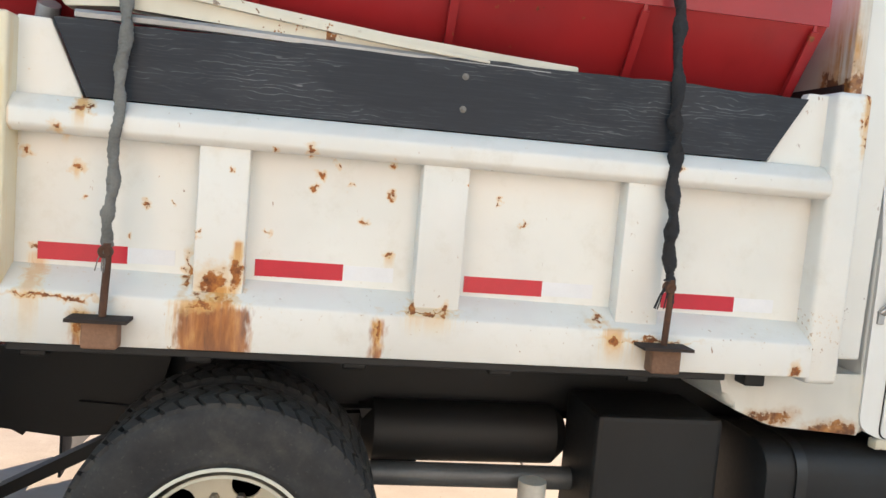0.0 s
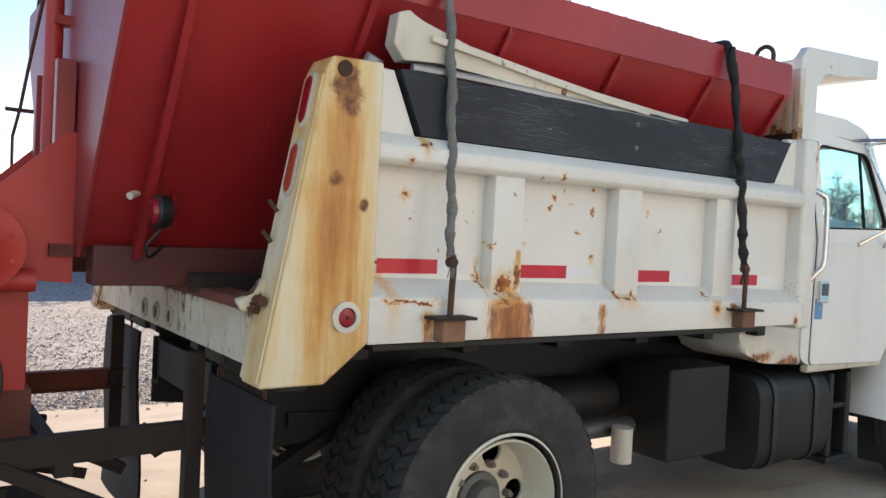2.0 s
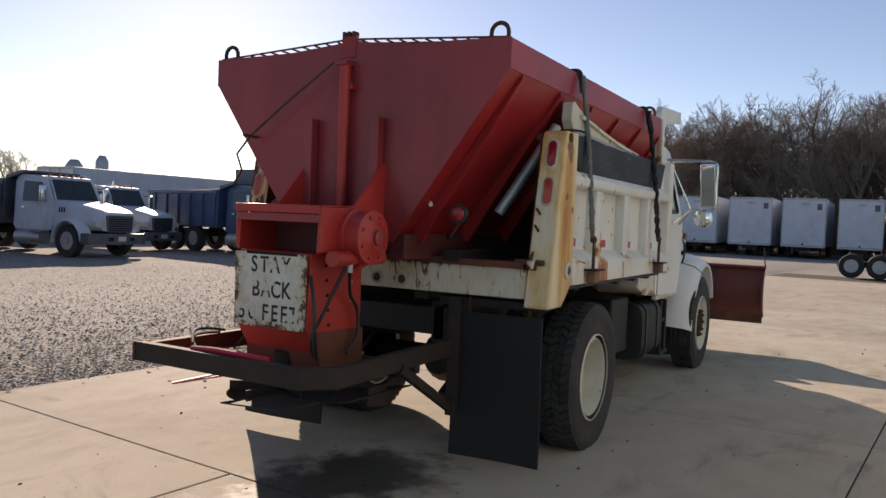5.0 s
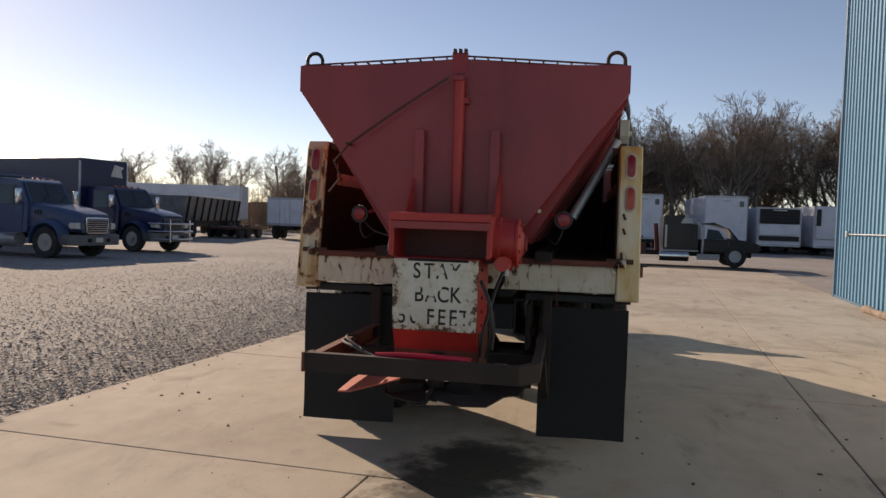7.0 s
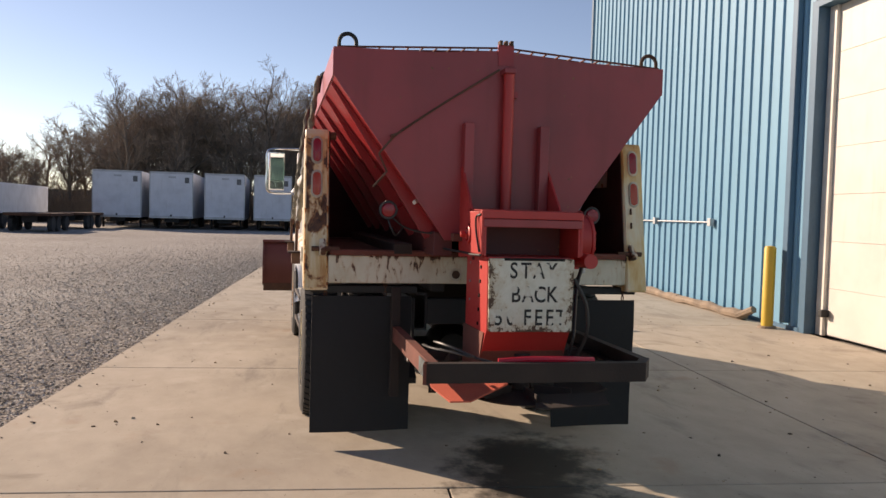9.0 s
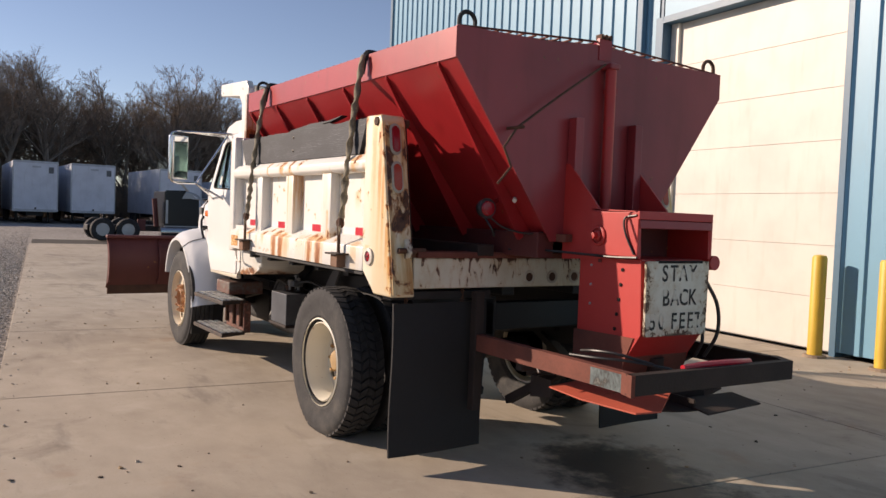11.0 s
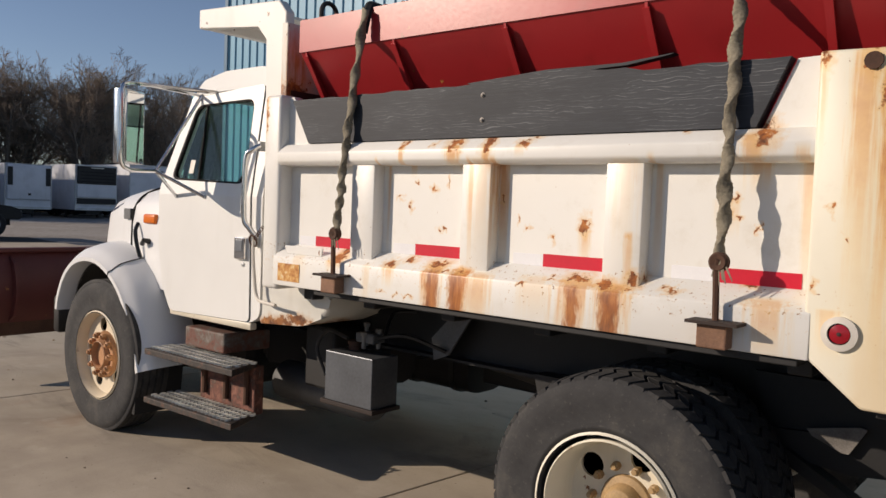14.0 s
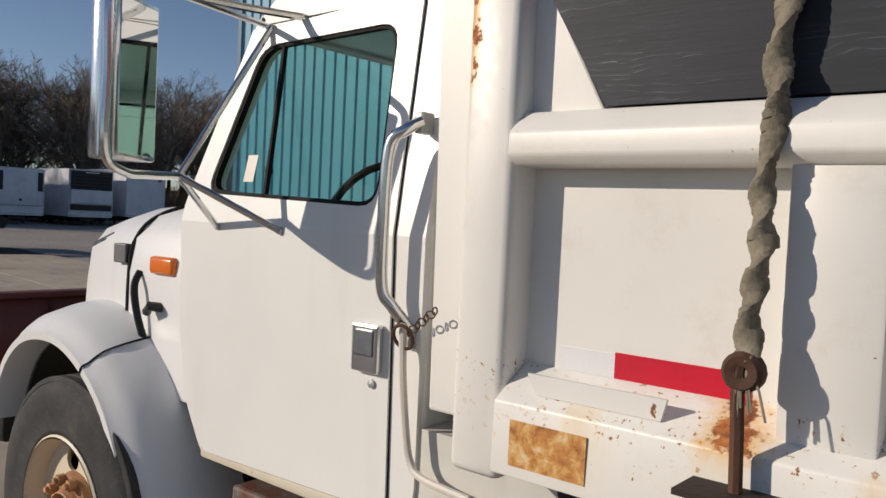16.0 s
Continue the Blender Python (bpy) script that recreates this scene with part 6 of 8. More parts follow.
# driver's side steps and battery; passenger's side tank and tool box
for z in (0.645, 0.335):
    part("step_tread", prism(B(), [(3.15, 1.125), (4.06, 1.147), (4.06, 0.90), (3.27, 0.86)], "z", z - 0.05, z - 0.012, 0.005), mat_tread, truck, "worn grey diamond-grated step tread")
    for i in range(21):
        for j in range(4):
            x, y = 3.215 + i * 0.040 + 0.010 * (j % 2), 0.925 + j * 0.056
            bm = B()
            prism(bm, [(x - 0.0115, y - 0.006), (x, y - 0.022), (x + 0.0115, y - 0.006), (x + 0.0115, y + 0.006), (x, y + 0.022), (x - 0.0115, y + 0.006)], "z", z - 0.012, z)
            part("tread_stud", bm, mat_stud, truck)
part("step_box", box(B(), 3.46, 3.88, 0.62, 0.97, 0.66, 0.785, 0.012), mat_step_box, truck, "rusty step box")
part("step_riser", box(B(), 3.28, 3.85, 0.80, 0.87, 0.30, 0.60, 0.008), mat_step_rust, truck, "flaking red step riser")
for x in (3.34, 3.55, 3.78):
    bm = B()
    rod(bm, (x, 0.885, 0.36), (x, 0.885, 0.60), 0.018, 8)
    part("step_bolt", bm, mat_rust, truck)
part("battery_box", box(B(), 2.36, 2.73, 0.60, 0.80, 0.50, 0.775, 0.004), mat_tank, truck, "dark metal hydraulic tank box")
part("battery_tray", box(B(), 2.34, 2.76, 0.59, 0.81, 0.475, 0.50, 0.005), mat_dark_rust, truck)
part("valve_block", box(B(), 2.46, 2.60, 0.60, 0.70, 0.83, 0.885, 0.01), mat_grey_metal, truck)
for a in (((2.70, 0.66, 0.83), (2.85, 0.68, 0.86), (2.92, 0.70, 0.75), (2.84, 0.70, 0.60)), ((2.47, 0.66, 0.86), (2.3, 0.6, 0.89), (2.10, 0.5, 0.82)), ((2.45, 0.62, 0.87), (2.5, 0.5, 0.98), (2.4, 0.42, 1.0))):
    bm = B()
    sweep(bm, smooth_path(a, 6), 0.012, 7)
    part("hydraulic_hose", bm, mat_hose, truck, "black hydraulic hose", True)
bm = B()
lathe(bm, [(0.0, 0.0), (0.035, 0.0), (0.035, 0.03), (0.042, 0.032), (0.042, 0.05), (0.0, 0.055)], (2.64, 0.66, 0.775), "z", 18)
part("tank_cap", bm, mat_rust, truck, "brown filler cap", True)
for x, y, h in ((2.475, 0.64, 0.10), (2.53, 0.70, 0.08), (2.59, 0.62, 0.12)):
    bm = B()
    rod(bm, (x, y, 0.80), (x, y, 0.80 + h), 0.013, 8)
    lathe(bm, [(0.0, h - 0.01), (0.02, h - 0.01), (0.02, h + 0.01), (0.0, h + 0.01)], (x, y, 0.80), "z", 6)
    part("hose_fitting", bm, mat_grate, truck)
part("hanger_plate", prism(B(), [(1.95, 1.02), (2.05, 1.05), (2.22, 0.88), (2.20, 0.76), (2.10, 0.80)], "y", 0.47, 0.485), mat_grey_metal, truck)
part("tool_box", box(B(), 2.09, 2.60, -0.88, -0.50, 0.42, 0.91, 0.02), mat_black, truck, "black steel tool box")
bm = B()
prism(bm, rounded([(-0.98, 0.30), (-0.52, 0.30), (-0.52, 0.84), (-0.98, 0.84)], 0.14, 6), "x", 2.74, 3.46, 0.01)
part("fuel_tank", bm, mat_black, truck, "black fuel tank with straps", True)
for x in (2.86, 3.28):
    bm = B()
    prism(bm, rounded([(-0.99, 0.29), (-0.51, 0.29), (-0.51, 0.85), (-0.99, 0.85)], 0.145, 6), "x", x, x + 0.045)
    part("tank_strap", bm, mat_hose, truck, "", True)
part("step_tread", box(B(), 3.44, 3.74, -0.99, -0.78, 0.27, 0.31, 0.008), mat_black, truck)
for x in (3.46, 3.66):
    part("step_riser", box(B(), x, x + 0.05, -0.98, -0.70, 0.31, 0.82, 0.01), mat_black, truck)
part("step_riser", box(B(), 3.46, 3.71, -0.72, -0.66, 0.34, 0.86, 0.01), mat_black, truck)
part("step_tread", box(B(), 3.46, 3.71, -0.97, -0.72, 0.60, 0.63, 0.006), mat_black, truck)
for a in (((0.98, -1.0, 1.165), (1.05, -1.05, 1.135), (1.25, -1.06, 1.125), (1.45, -1.03, 1.155)), ((0.45, -1.0, 1.165), (0.6, -1.05, 1.145), (0.8, -1.05, 1.14), (0.95, -1.0, 1.165))):
    bm = B()
    sweep(bm, smooth_path(a, 6), 0.004, 5)
    part("loose_wire", bm, mat_trim_white, truck, "thin pale wire looped below the bed")
part("fuel_label", box(B(), 3.20, 3.28, -1.0020, -0.9990, 1.16, 1.28), plain("faded_blue_decal", (0.12, 0.28, 0.55), 0.5), truck, "small faded blue door decal")
# chain and ring by the driver's grab handle
for k in range(7):
    bm = B()
    c0 = Vector((3.085 - 0.0165 * k, 1.04 + 0.004 * k, 1.385 + 0.011 * k))
    pts = [c0 + Vector((0.013 * math.cos(a) * (1 if k % 2 else 0.15), 0.006 * math.cos(a) * (0.15 if k % 2 else 1), 0.009 * math.sin(a))) for a in [2 * math.pi * q / 10 for q in range(11)]]
    sweep(bm, pts, 0.0022, 5, cap=False)
    part("chain_link", bm, mat_rust, truck)
bm = B()
sweep(bm, smooth_path([(3.125, 1.02, 1.40), (3.11, 1.03, 1.28), (3.09, 1.03, 1.13), (3.07, 1.03, 1.06), (3.02, 1.04, 1.035), (2.86, 1.06, 1.03)], 6), 0.010, 8)
part("drain_pipe", bm, mat_trim_white, truck, "thin cream-painted pipe", True)
bm = B()
sweep(bm, [Vector((3.11, 1.035, 1.37)) + Vector((0.032 * math.cos(a), 0.01 * math.sin(a), 0.03 * math.sin(a))) for a in [2 * math.pi * q / 18 for q in range(19)]], 0.005, 6, cap=False)
part("cord_ring", bm, mat_rust, truck, "rusty steel ring", True)
part("rail_bracket", prism(B(), [(2.36, 1.335), (2.62, 1.335), (2.64, 1.375), (2.35, 1.375)], "y", 1.176, 1.184), mat_white, truck, "small folded angle bracket")
part("rust_panel", box(B(), 2.486, 2.655, 1.2125, 1.2145, 1.195, 1.285), mat_rust_plate, truck, "square of orange rust where a plate was")

# ---- snow plow ahead of the truck ----
plow = thing("snow_plow", (6.7, 0, 0), "dark maroon steel snow plow blade mounted ahead of the truck", "plow")
bm = B()
rows = []
for k in range(13):
    a = radians(-38 + 76 * k / 12)
    px, pz = 7.25 - 0.66 * math.cos(a), 0.755 + 0.545 * math.sin(a)
    rows.append((px, pz))
outl = rows + [(p[0] + 0.02, p[1]) for p in rows[::-1]]
prism(bm, outl, "y", -1.565, 1.565)
part("moldboard", bm, mat_maroon, plow, "", True)
for y in (-1.55, -0.93, -0.31, 0.31, 0.93, 1.55):
    bm = B()
    prism(bm, [(p[0] - (0.07 if 1 < i < 11 else 0.0), p[1]) for i, p in enumerate(rows)] + rows[::-1], "y", y - 0.012, y + 0.012)
    part("rib", bm, mat_maroon, plow)
part("top_bar", box(B(), 6.66, 6.78, -1.57, 1.57, 1.07, 1.108, 0.01), mat_maroon, plow)
part("cutting_edge", box(B(), 6.70, 6.74, -1.55, 1.55, 0.34, 0.46), mat_rust, plow)
for s in (-1, 1):
    bm = B()
    rod(bm, (6.0, s * 0.4, 0.55), (6.6, s * 0.5, 0.45), 0.05, 8)
    part("push_arm", bm, mat_black, plow)
bm = B()
rod(bm, (6.72, -1.56, 1.09), (6.72, -1.53, 1.36), 0.008, 6)
part("marker_rod", bm, mat_rust, plow)

# ---- salt spreader riding in the bed ----
sp = thing("salt_spreader", (1.0, 0, 1.3), "faded red steel V-box salt spreader sitting in the truck bed", "spreader")
HX0, HX1 = -0.66, 2.70
TOP, KNEE, FOOT = (1.07, 2.545), (1.07, 2.385), (0.36, 1.44)
for s in (-1, 1):
    part("hopper_side", prism(B(), [(s * 1.07, 2.385), (s * 0.36, 1.44), (s * 0.345, 1.45), (s * 1.052, 2.392)], "x", HX0, HX1), mat_red, sp, "sloping red hopper side sheet")
    part("hopper_rim", prism(B(), [(s * 1.073, 2.38), (s * 1.073, 2.545), (s * 1.02, 2.545), (s * 1.02, 2.535), (s * 1.056, 2.535), (s * 1.056, 2.38)], "x", HX0 - 0.004, HX1 + 0.004), mat_red, sp, "red rim sheet")
    for x in (-0.475, 0.135, 0.752, 1.387, 2.03, 2.655):
        part("side_rib", prism(B(), [(s * 1.07, 2.384), (s * 0.36, 1.438), (s * 0.445, 1.405), (s * 1.066, 2.36)], "x", x - 0.006, x + 0.006), mat_red, sp, "red gusset rib")
        part("rib_flange", prism(B(), [(s * 0.445, 1.405), (s * 1.066, 2.36), (s * 1.072, 2.355), (s * 0.452, 1.40)], "x", x - 0.014, x + 0.014), mat_red, sp)
    part("base_sill", box(B(), -0.62, HX1, min(s * 0.30, s * 0.42), max(s * 0.30, s * 0.42), 1.30, 1.45, 0.006), mat_maroon, sp)
    part("foot_rail", box(B(), -0.30, 2.7, min(s * 0.50, s * 0.62), max(s * 0.50, s * 0.62), 1.29, 1.36, 0.006), mat_dark_rust, sp)
    # lifting loops
    for x in (HX0 + 0.03, HX1 - 0.12):
        bm = B()
        yc = s * 0.985
        pts = [(x, yc - 0.052, 2.51)] + [(x, yc - 0.052 * math.cos(a), 2.585 + 0.052 * math.sin(a)) for a in [math.pi * q / 10 for q in range(11)]] + [(x, yc + 0.052, 2.51)]
        sweep(bm, pts, 0.0125, 8)
        part("lifting_loop", bm, mat_black if s > 0 else mat_rust, sp, "bent steel lifting loop", True)
    # work lamps on the rear corners
    lx, ly, lz = -0.47, s * 0.69, 1.58
    bm = B()
    lathe(bm, [(0.0, 0.05), (0.05, 0.04), (0.062, 0.0), (0.058, -0.01), (0.0, -0.01)], (lx, ly, lz), "x", 20)
    lamp = part("tail_lamp", bm, mat_hose, sp, "round red lamp in a black rubber pod", True)
    bm = B()
    lathe(bm, [(0.046, -0.008), (0.040, -0.026), (0.0, -0.034)], (lx, ly, lz), "x", 20)
    part("lens", bm, mat_lamp_red, lamp, "", True)
    bm = B()
    sweep(bm, smooth_path([(lx + 0.02, ly, lz - 0.05), (lx - 0.03, ly - s * 0.02, lz - 0.12), (lx - 0.01, ly - s * 0.05, lz - 0.16), (lx + 0.05, ly - s * 0.1, lz - 0.12)], 5), 0.006, 6)
    part("cable", bm, mat_hose, lamp, "", True)
    bm = B()
    rod(bm, (lx + 0.05, ly - s * 0.01, lz), (lx + 0.10, ly - s * 0.16, lz + 0.06), 0.014, 6)
    part("bracket", bm, mat_red, lamp)
    bm = B()
    rod(bm, (-0.49, s * 0.50, 1.65), (-0.53, s * 0.535, 1.632), 0.014, 8)
    part("cable_plug", bm, mat_trim_white, sp, "dirty white cable plug", True)
for x, mm in ((HX0, mat_red_rear), (HX1 - 0.012, mat_red)):
    part("end_plate", prism(B(), [(-1.07, 2.55), (-1.07, 2.385), (-0.36, 1.40), (0.36, 1.40), (1.07, 2.385), (1.07, 2.55), (0.45, 2.556), (0.06, 2.59), (-0.06, 2.59), (-0.45, 2.556)], "x", x - 0.006, x + 0.006), mm, sp, "flat red hopper end plate")
part("conveyor_floor", box(B(), -0.75, HX1, -0.32, 0.32, 1.40, 1.445), mat_rust_red, sp)

# the screen over the hopper
part("screen_ridge", prism(B(), [(-0.05, 2.60), (0.0, 2.632), (0.05, 2.60), (0.045, 2.59), (-0.045, 2.59)], "x", HX0, HX1), mat_red, sp)
for x in (HX0, HX1 - 0.02):
    part("ridge_post", box(B(), x - 0.012, x + 0.012, -0.05, 0.05, 2.50, 2.63), mat_red, sp)
for s in (-1, 1):
    for i in range(11):
        y = 0.09 + i * 0.088
        z = 2.602 - (2.602 - 2.548) * (y / 1.05)
        bm = B()
        rod(bm, (HX0, s * y, z), (HX1, s * y, z), 0.006, 5)
        part("screen_bar", bm, mat_rust_red, sp)
    for i in range(30):
        x = HX0 + 0.012 + i * (HX1 - HX0 - 0.024) / 29
        bm = B()
        rod(bm, (x, s * 0.05, 2.612), (x, s * 1.05, 2.553), 0.0065, 5)
        part("screen_bar", bm, mat_rust_red, sp)
for y in (-0.035, 0.0, 0.035):
    part("ridge_bolt", box(B(), HX0 - 0.02, HX0 + 0.03, y - 0.009, y + 0.009, 2.625, 2.655), mat_rust, sp)

# rear mast, posts, crank rod
bm = B()
rod(bm, (-0.715, -0.012, 1.56), (-0.715, -0.012, 2.46), 0.034, 14)
part("mast_pipe", bm, mat_red_bright, sp, "red vertical pipe", True)
part("mast_cap", box(B(), -0.76, -0.665, -0.045, 0.03, 2.44, 2.475, 0.008), mat_red_rear, sp)
part("mast_clip", box(B(), -0.72, -0.665, -0.07, 0.0, 2.30, 2.335), mat_red, sp)
for y in (0.235, -0.25):
    part("mast_post", prism(B(), [(-0.672, y - 0.03), (-0.74, y - 0.03), (-0.74, y + 0.03), (-0.672, y + 0.03)], "z", 1.52, 2.13, 0.004), mat_red_rear, sp, "red channel post")
bm = B()
sweep(bm, smooth_path([(-0.74, 0.06, 2.46), (-0.74, 0.40, 2.24), (-0.74, 0.70, 2.03)], 4) + [Vector((-0.755, 0.795, 1.915)), Vector((-0.76, 0.745, 1.81)), Vector((-0.75, 0.825, 1.715))], 0.0075, 6)
part("crank_rod", bm, mat_rust, sp, "bent rusty crank rod", True)
bm = B()
rod(bm, (-0.66, 0.71, 2.03), (-0.80, 0.70, 2.03), 0.010, 6)
part("rod_eye", bm, mat_rust, sp)

# drive housing behind the hopper
for y in (0.262, -0.288):
    part("cheek_plate", prism(B(), [(-0.665, 1.86), (-0.70, 1.86), (-0.98, 1.585), (-1.27, 1.575), (-1.28, 1.34), (-0.665, 1.30)], "y", y - 0.006, y + 0.006), mat_red_bright, sp, "red gusset cheek plate")
part("top_cover", prism(B(), [(-0.93, 1.59), (-1.02, 1.59), (-1.02, 1.575), (-0.93, 1.575)], "y", -0.29, 0.262), mat_red_bright, sp)
part("cover_bar", box(B(), -1.285, -1.262, -0.30, 0.275, 1.50, 1.545, 0.004), mat_red_rear, sp, "faded red cross bar")
part("cover_side", box(B(), -1.28, -0.93, 0.268, 0.285, 1.345, 1.585, 0.004), mat_red_bright, sp, "bright red cover panel")
part("cover_side", box(B(), -1.28, -0.93, -0.31, -0.293, 1.345, 1.585, 0.004), mat_red_bright, sp)
part("lid", prism(B(), [(-1.275, 1.586), (-1.275, 1.592), (-0.90, 1.601), (-0.90, 1.594)], "y", -0.292, 0.268), mat_red_bright, sp, "red sheet lid over the conveyor outlet")
part("rear_lip", box(B(), -1.288, -1.276, -0.30, 0.287, 1.548, 1.592, 0.003), mat_red_bright, sp, "folded red lip over the opening")
# dark inner panels put the outlet's shade into their colour
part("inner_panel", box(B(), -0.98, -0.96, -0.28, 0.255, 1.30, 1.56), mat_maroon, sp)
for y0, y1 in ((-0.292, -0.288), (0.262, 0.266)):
    part("inner_panel", box(B(), -1.272, -0.985, y0, y1, 1.36, 1.582), mat_bed_inner, sp, "near-black inner wall with the outlet's shade in its colour")
bm = B()
lathe(bm, [(0.0, 0.0), (0.155, 0.0), (0.155, -0.03), (0.142, -0.035), (0.142, -0.115), (0.150, -0.12), (0.150, -0.135), (0.075, -0.15), (0.06, -0.165), (0.0, -0.165)], (-0.99, -0.31, 1.43), "y", 36)
part("gearbox", bm, mat_red_bright, sp, "round red gearbox with bolted cover", True)
for k in range(8):
    a = 2 * math.pi * (k + 0.5) / 8
    bm = B()
    lathe(bm, [(0.011, 0.0), (0.011, -0.012), (0.0, -0.014)], (-0.99 + 0.118 * math.cos(a), -0.448, 1.43 + 0.118 * math.sin(a)), "y", 6)
    part("cover_bolt", bm, mat_red_bright, sp)
bm = B()
lathe(bm, [(0.045, 0.0), (0.045, -0.02), (0.03, -0.024), (0.0, -0.02)], (-0.99, -0.47, 1.43), "y", 18)
part("gear_cap", bm, mat_red_rear, sp, "", True)
bm = B()
rod(bm, (-1.26, -0.37, 1.315), (-0.80, -0.37, 1.315), 0.042, 14)
rod(bm, (-1.05, -0.37, 1.315), (-1.0, -0.37, 1.315), 0.058, 14)
part("hydraulic_motor", bm, mat_red_bright, sp, "", True)
bm = B()
lathe(bm, [(0.0, 0.0), (0.032, 0.0), (0.032, 0.016), (0.020, 0.02), (0.020, 0.05), (0.0, 0.052)], (-0.985, 0.285, 1.45), "y", 6)
part("shaft_nut", bm, mat_red_bright, sp, "large red hexagon nut")
bm = B()
lathe(bm, [(0.042, 0.0), (0.058, 0.0), (0.058, 0.008), (0.052, 0.012), (0.042, 0.012)], (-0.985, 0.285, 1.45), "y", 22, close=True)
part("shaft_flange", bm, mat_red_bright, sp, "round red bearing flange", True)
bm = B()
sweep(bm, smooth_path([(-1.27, 0.288, 1.57), (-1.19, 0.295, 1.55), (-1.20, 0.295, 1.47), (-1.265, 0.292, 1.36)], 5), 0.006, 6)
part("cable", bm, mat_hose, sp, "", True)

bm = B()
sweep(bm, smooth_path([(-0.34, 0.42, 1.335), (-0.60, 0.36, 1.345), (-0.90, 0.295, 1.34), (-1.10, 0.292, 1.338), (-1.285, 0.29, 1.345)], 5), 0.007, 6)
part("cable", bm, mat_hose, sp, "", True)
bm = B()
sweep(bm, smooth_path([(-0.46, 0.66, 1.53), (-0.50, 0.58, 1.47), (-0.56, 0.44, 1.44), (-0.62, 0.34, 1.46)], 5), 0.006, 6)
part("cable", bm, mat_hose, sp, "", True)

# discharge chute with its sign
chute = part("chute", prism(B(), [(-0.80, 1.335), (-1.275, 1.335), (-1.295, 0.93), (-1.20, 0.80), (-1.16, 0.70), (-0.80, 0.70)], "y", -0.245, 0.245, 0.004), mat_red_bright, sp, "red sheet-metal discharge chute")
part("chute_skirt", prism(B(), [(-0.78, 0.90), (-1.25, 0.91), (-1.20, 0.80), (-1.15, 0.66), (-0.78, 0.66)], "y", -0.252, 0.252), mat_rust_red, chute, "dark worn lower skirt")
for s in (-1, 1):
    for k in range(5):
        bm = B()
        lathe(bm, [(0.0105, 0.0), (0.0105, 0.006 * s), (0.0, 0.008 * s)], (-1.145 + 0.01 * k, s * 0.245, 1.27 - 0.082 * k), "y", 8)
        part("rivet", bm, mat_vent, chute)
    for k in range(3):
        bm = B()
        lathe(bm, [(0.008, 0.0), (0.008, 0.005 * s), (0.0, 0.007 * s)], (-0.90, s * 0.245, 1.28 - 0.11 * k), "y", 8)
        part("rivet", bm, mat_galv, chute)
sign = part("warning_sign", prism(B(), rounded([(0.248, 1.328), (-0.247, 1.33), (-0.242, 0.922), (0.24, 0.925)], 0.012), "x", -1.318, -1.304), mat_sign, sp, "worn white sign reading STAY BACK 50 FEET")


def lettering(text, y_mid, z, size, parent, squash=1.0):
    """Raised letters on the sign's face, read from behind the truck."""
    for ch, dy in text:
        cu = bpy.data.curves.new("letter", "FONT")
        cu.body, cu.size, cu.align_x, cu.offset, cu.extrude = ch, size, "CENTER", 0.0015, 0.0008
        tmp = bpy.data.objects.new("letter", cu)
        me = bpy.data.meshes.new_from_object(tmp)
        me.transform(Matrix.Diagonal((squash, 1, 1, 1)))
        me.transform(Matrix.Rotation(radians(90), 4, "X"))
        me.transform(Matrix.Rotation(radians(-90), 4, "Z"))
        me.transform(Matrix.Translation((-1.3195, y_mid + dy, z)))
        bpy.data.objects.remove(tmp)
        me.materials.append(mat_ink)
        ob = new("letter", me)
        ob.parent = parent


lettering([("S", 0.105), ("T", 0.035), ("A", -0.04), ("Y", -0.115)], 0.0, 1.222, 0.125, sign, 0.80)
lettering([("B", 0.075), ("A", 0.005), ("C", -0.065), ("K", -0.135)], 0.015, 1.09, 0.125, sign, 0.80)
lettering([("5", 0.185), ("0", 0.115), ("F", 0.02), ("E", -0.045), ("E", -0.11), ("T", -0.175)], 0.0, 0.962, 0.125, sign, 0.80)
part("sign_edge", box(B(), -1.322, -1.300, -0.19, 0.16, 1.318, 1.332), mat_vent, sign)
for a in (((-1.12, -0.38, 1.30), (-1.16, -0.33, 1.16), (-1.24, -0.29, 0.98), (-1.28, -0.27, 0.88), (-1.24, -0.26, 0.78)), ((-1.10, -0.38, 1.30), (-1.08, -0.36, 1.20), (-0.98, -0.30, 1.10), (-0.90, -0.29, 1.02), (-0.90, -0.30, 0.88), (-1.0, -0.30, 0.78))):
    bm = B()
    sweep(bm, smooth_path(a, 7), 0.010, 8)
    part("hydraulic_hose", bm, mat_hose, sp, "black hydraulic hose", True)
bm = B()
rod(bm, (-1.11, -0.38, 1.24), (-1.11, -0.38, 1.31), 0.018, 8)
part("hose_fitting", bm, mat_galv, sp, "", True)

# spinner frame hung behind the bed
def channel(bm, a, b, h=0.10, w=0.05, t=0.007):
    """A C-channel between two points, its web upright, its flanges inward."""
    a, b = Vector(a), Vector(b)
    d = (b - a).normalized()
    side = Vector((0, 0, 1)).cross(d).normalized()
    for o0, o1, z0, z1 in ((0, t, -h / 2, h / 2), (t, w, h / 2 - t, h / 2), (t, w, -h / 2, -h / 2 + t)):
        vs = [p + side * o + Vector((0, 0, z)) for p in (a, b) for o, z in ((o0, z0), (o1, z0), (o1, z1), (o0, z1))]
        v = [bm.verts.new(q) for q in vs]
        for q in ((0, 1, 2, 3), (7, 6, 5, 4), (0, 4, 5, 1), (1, 5, 6, 2), (2, 6, 7, 3), (3, 7, 4, 0)):
            bm.faces.new([v[i] for i in q])
    return bm


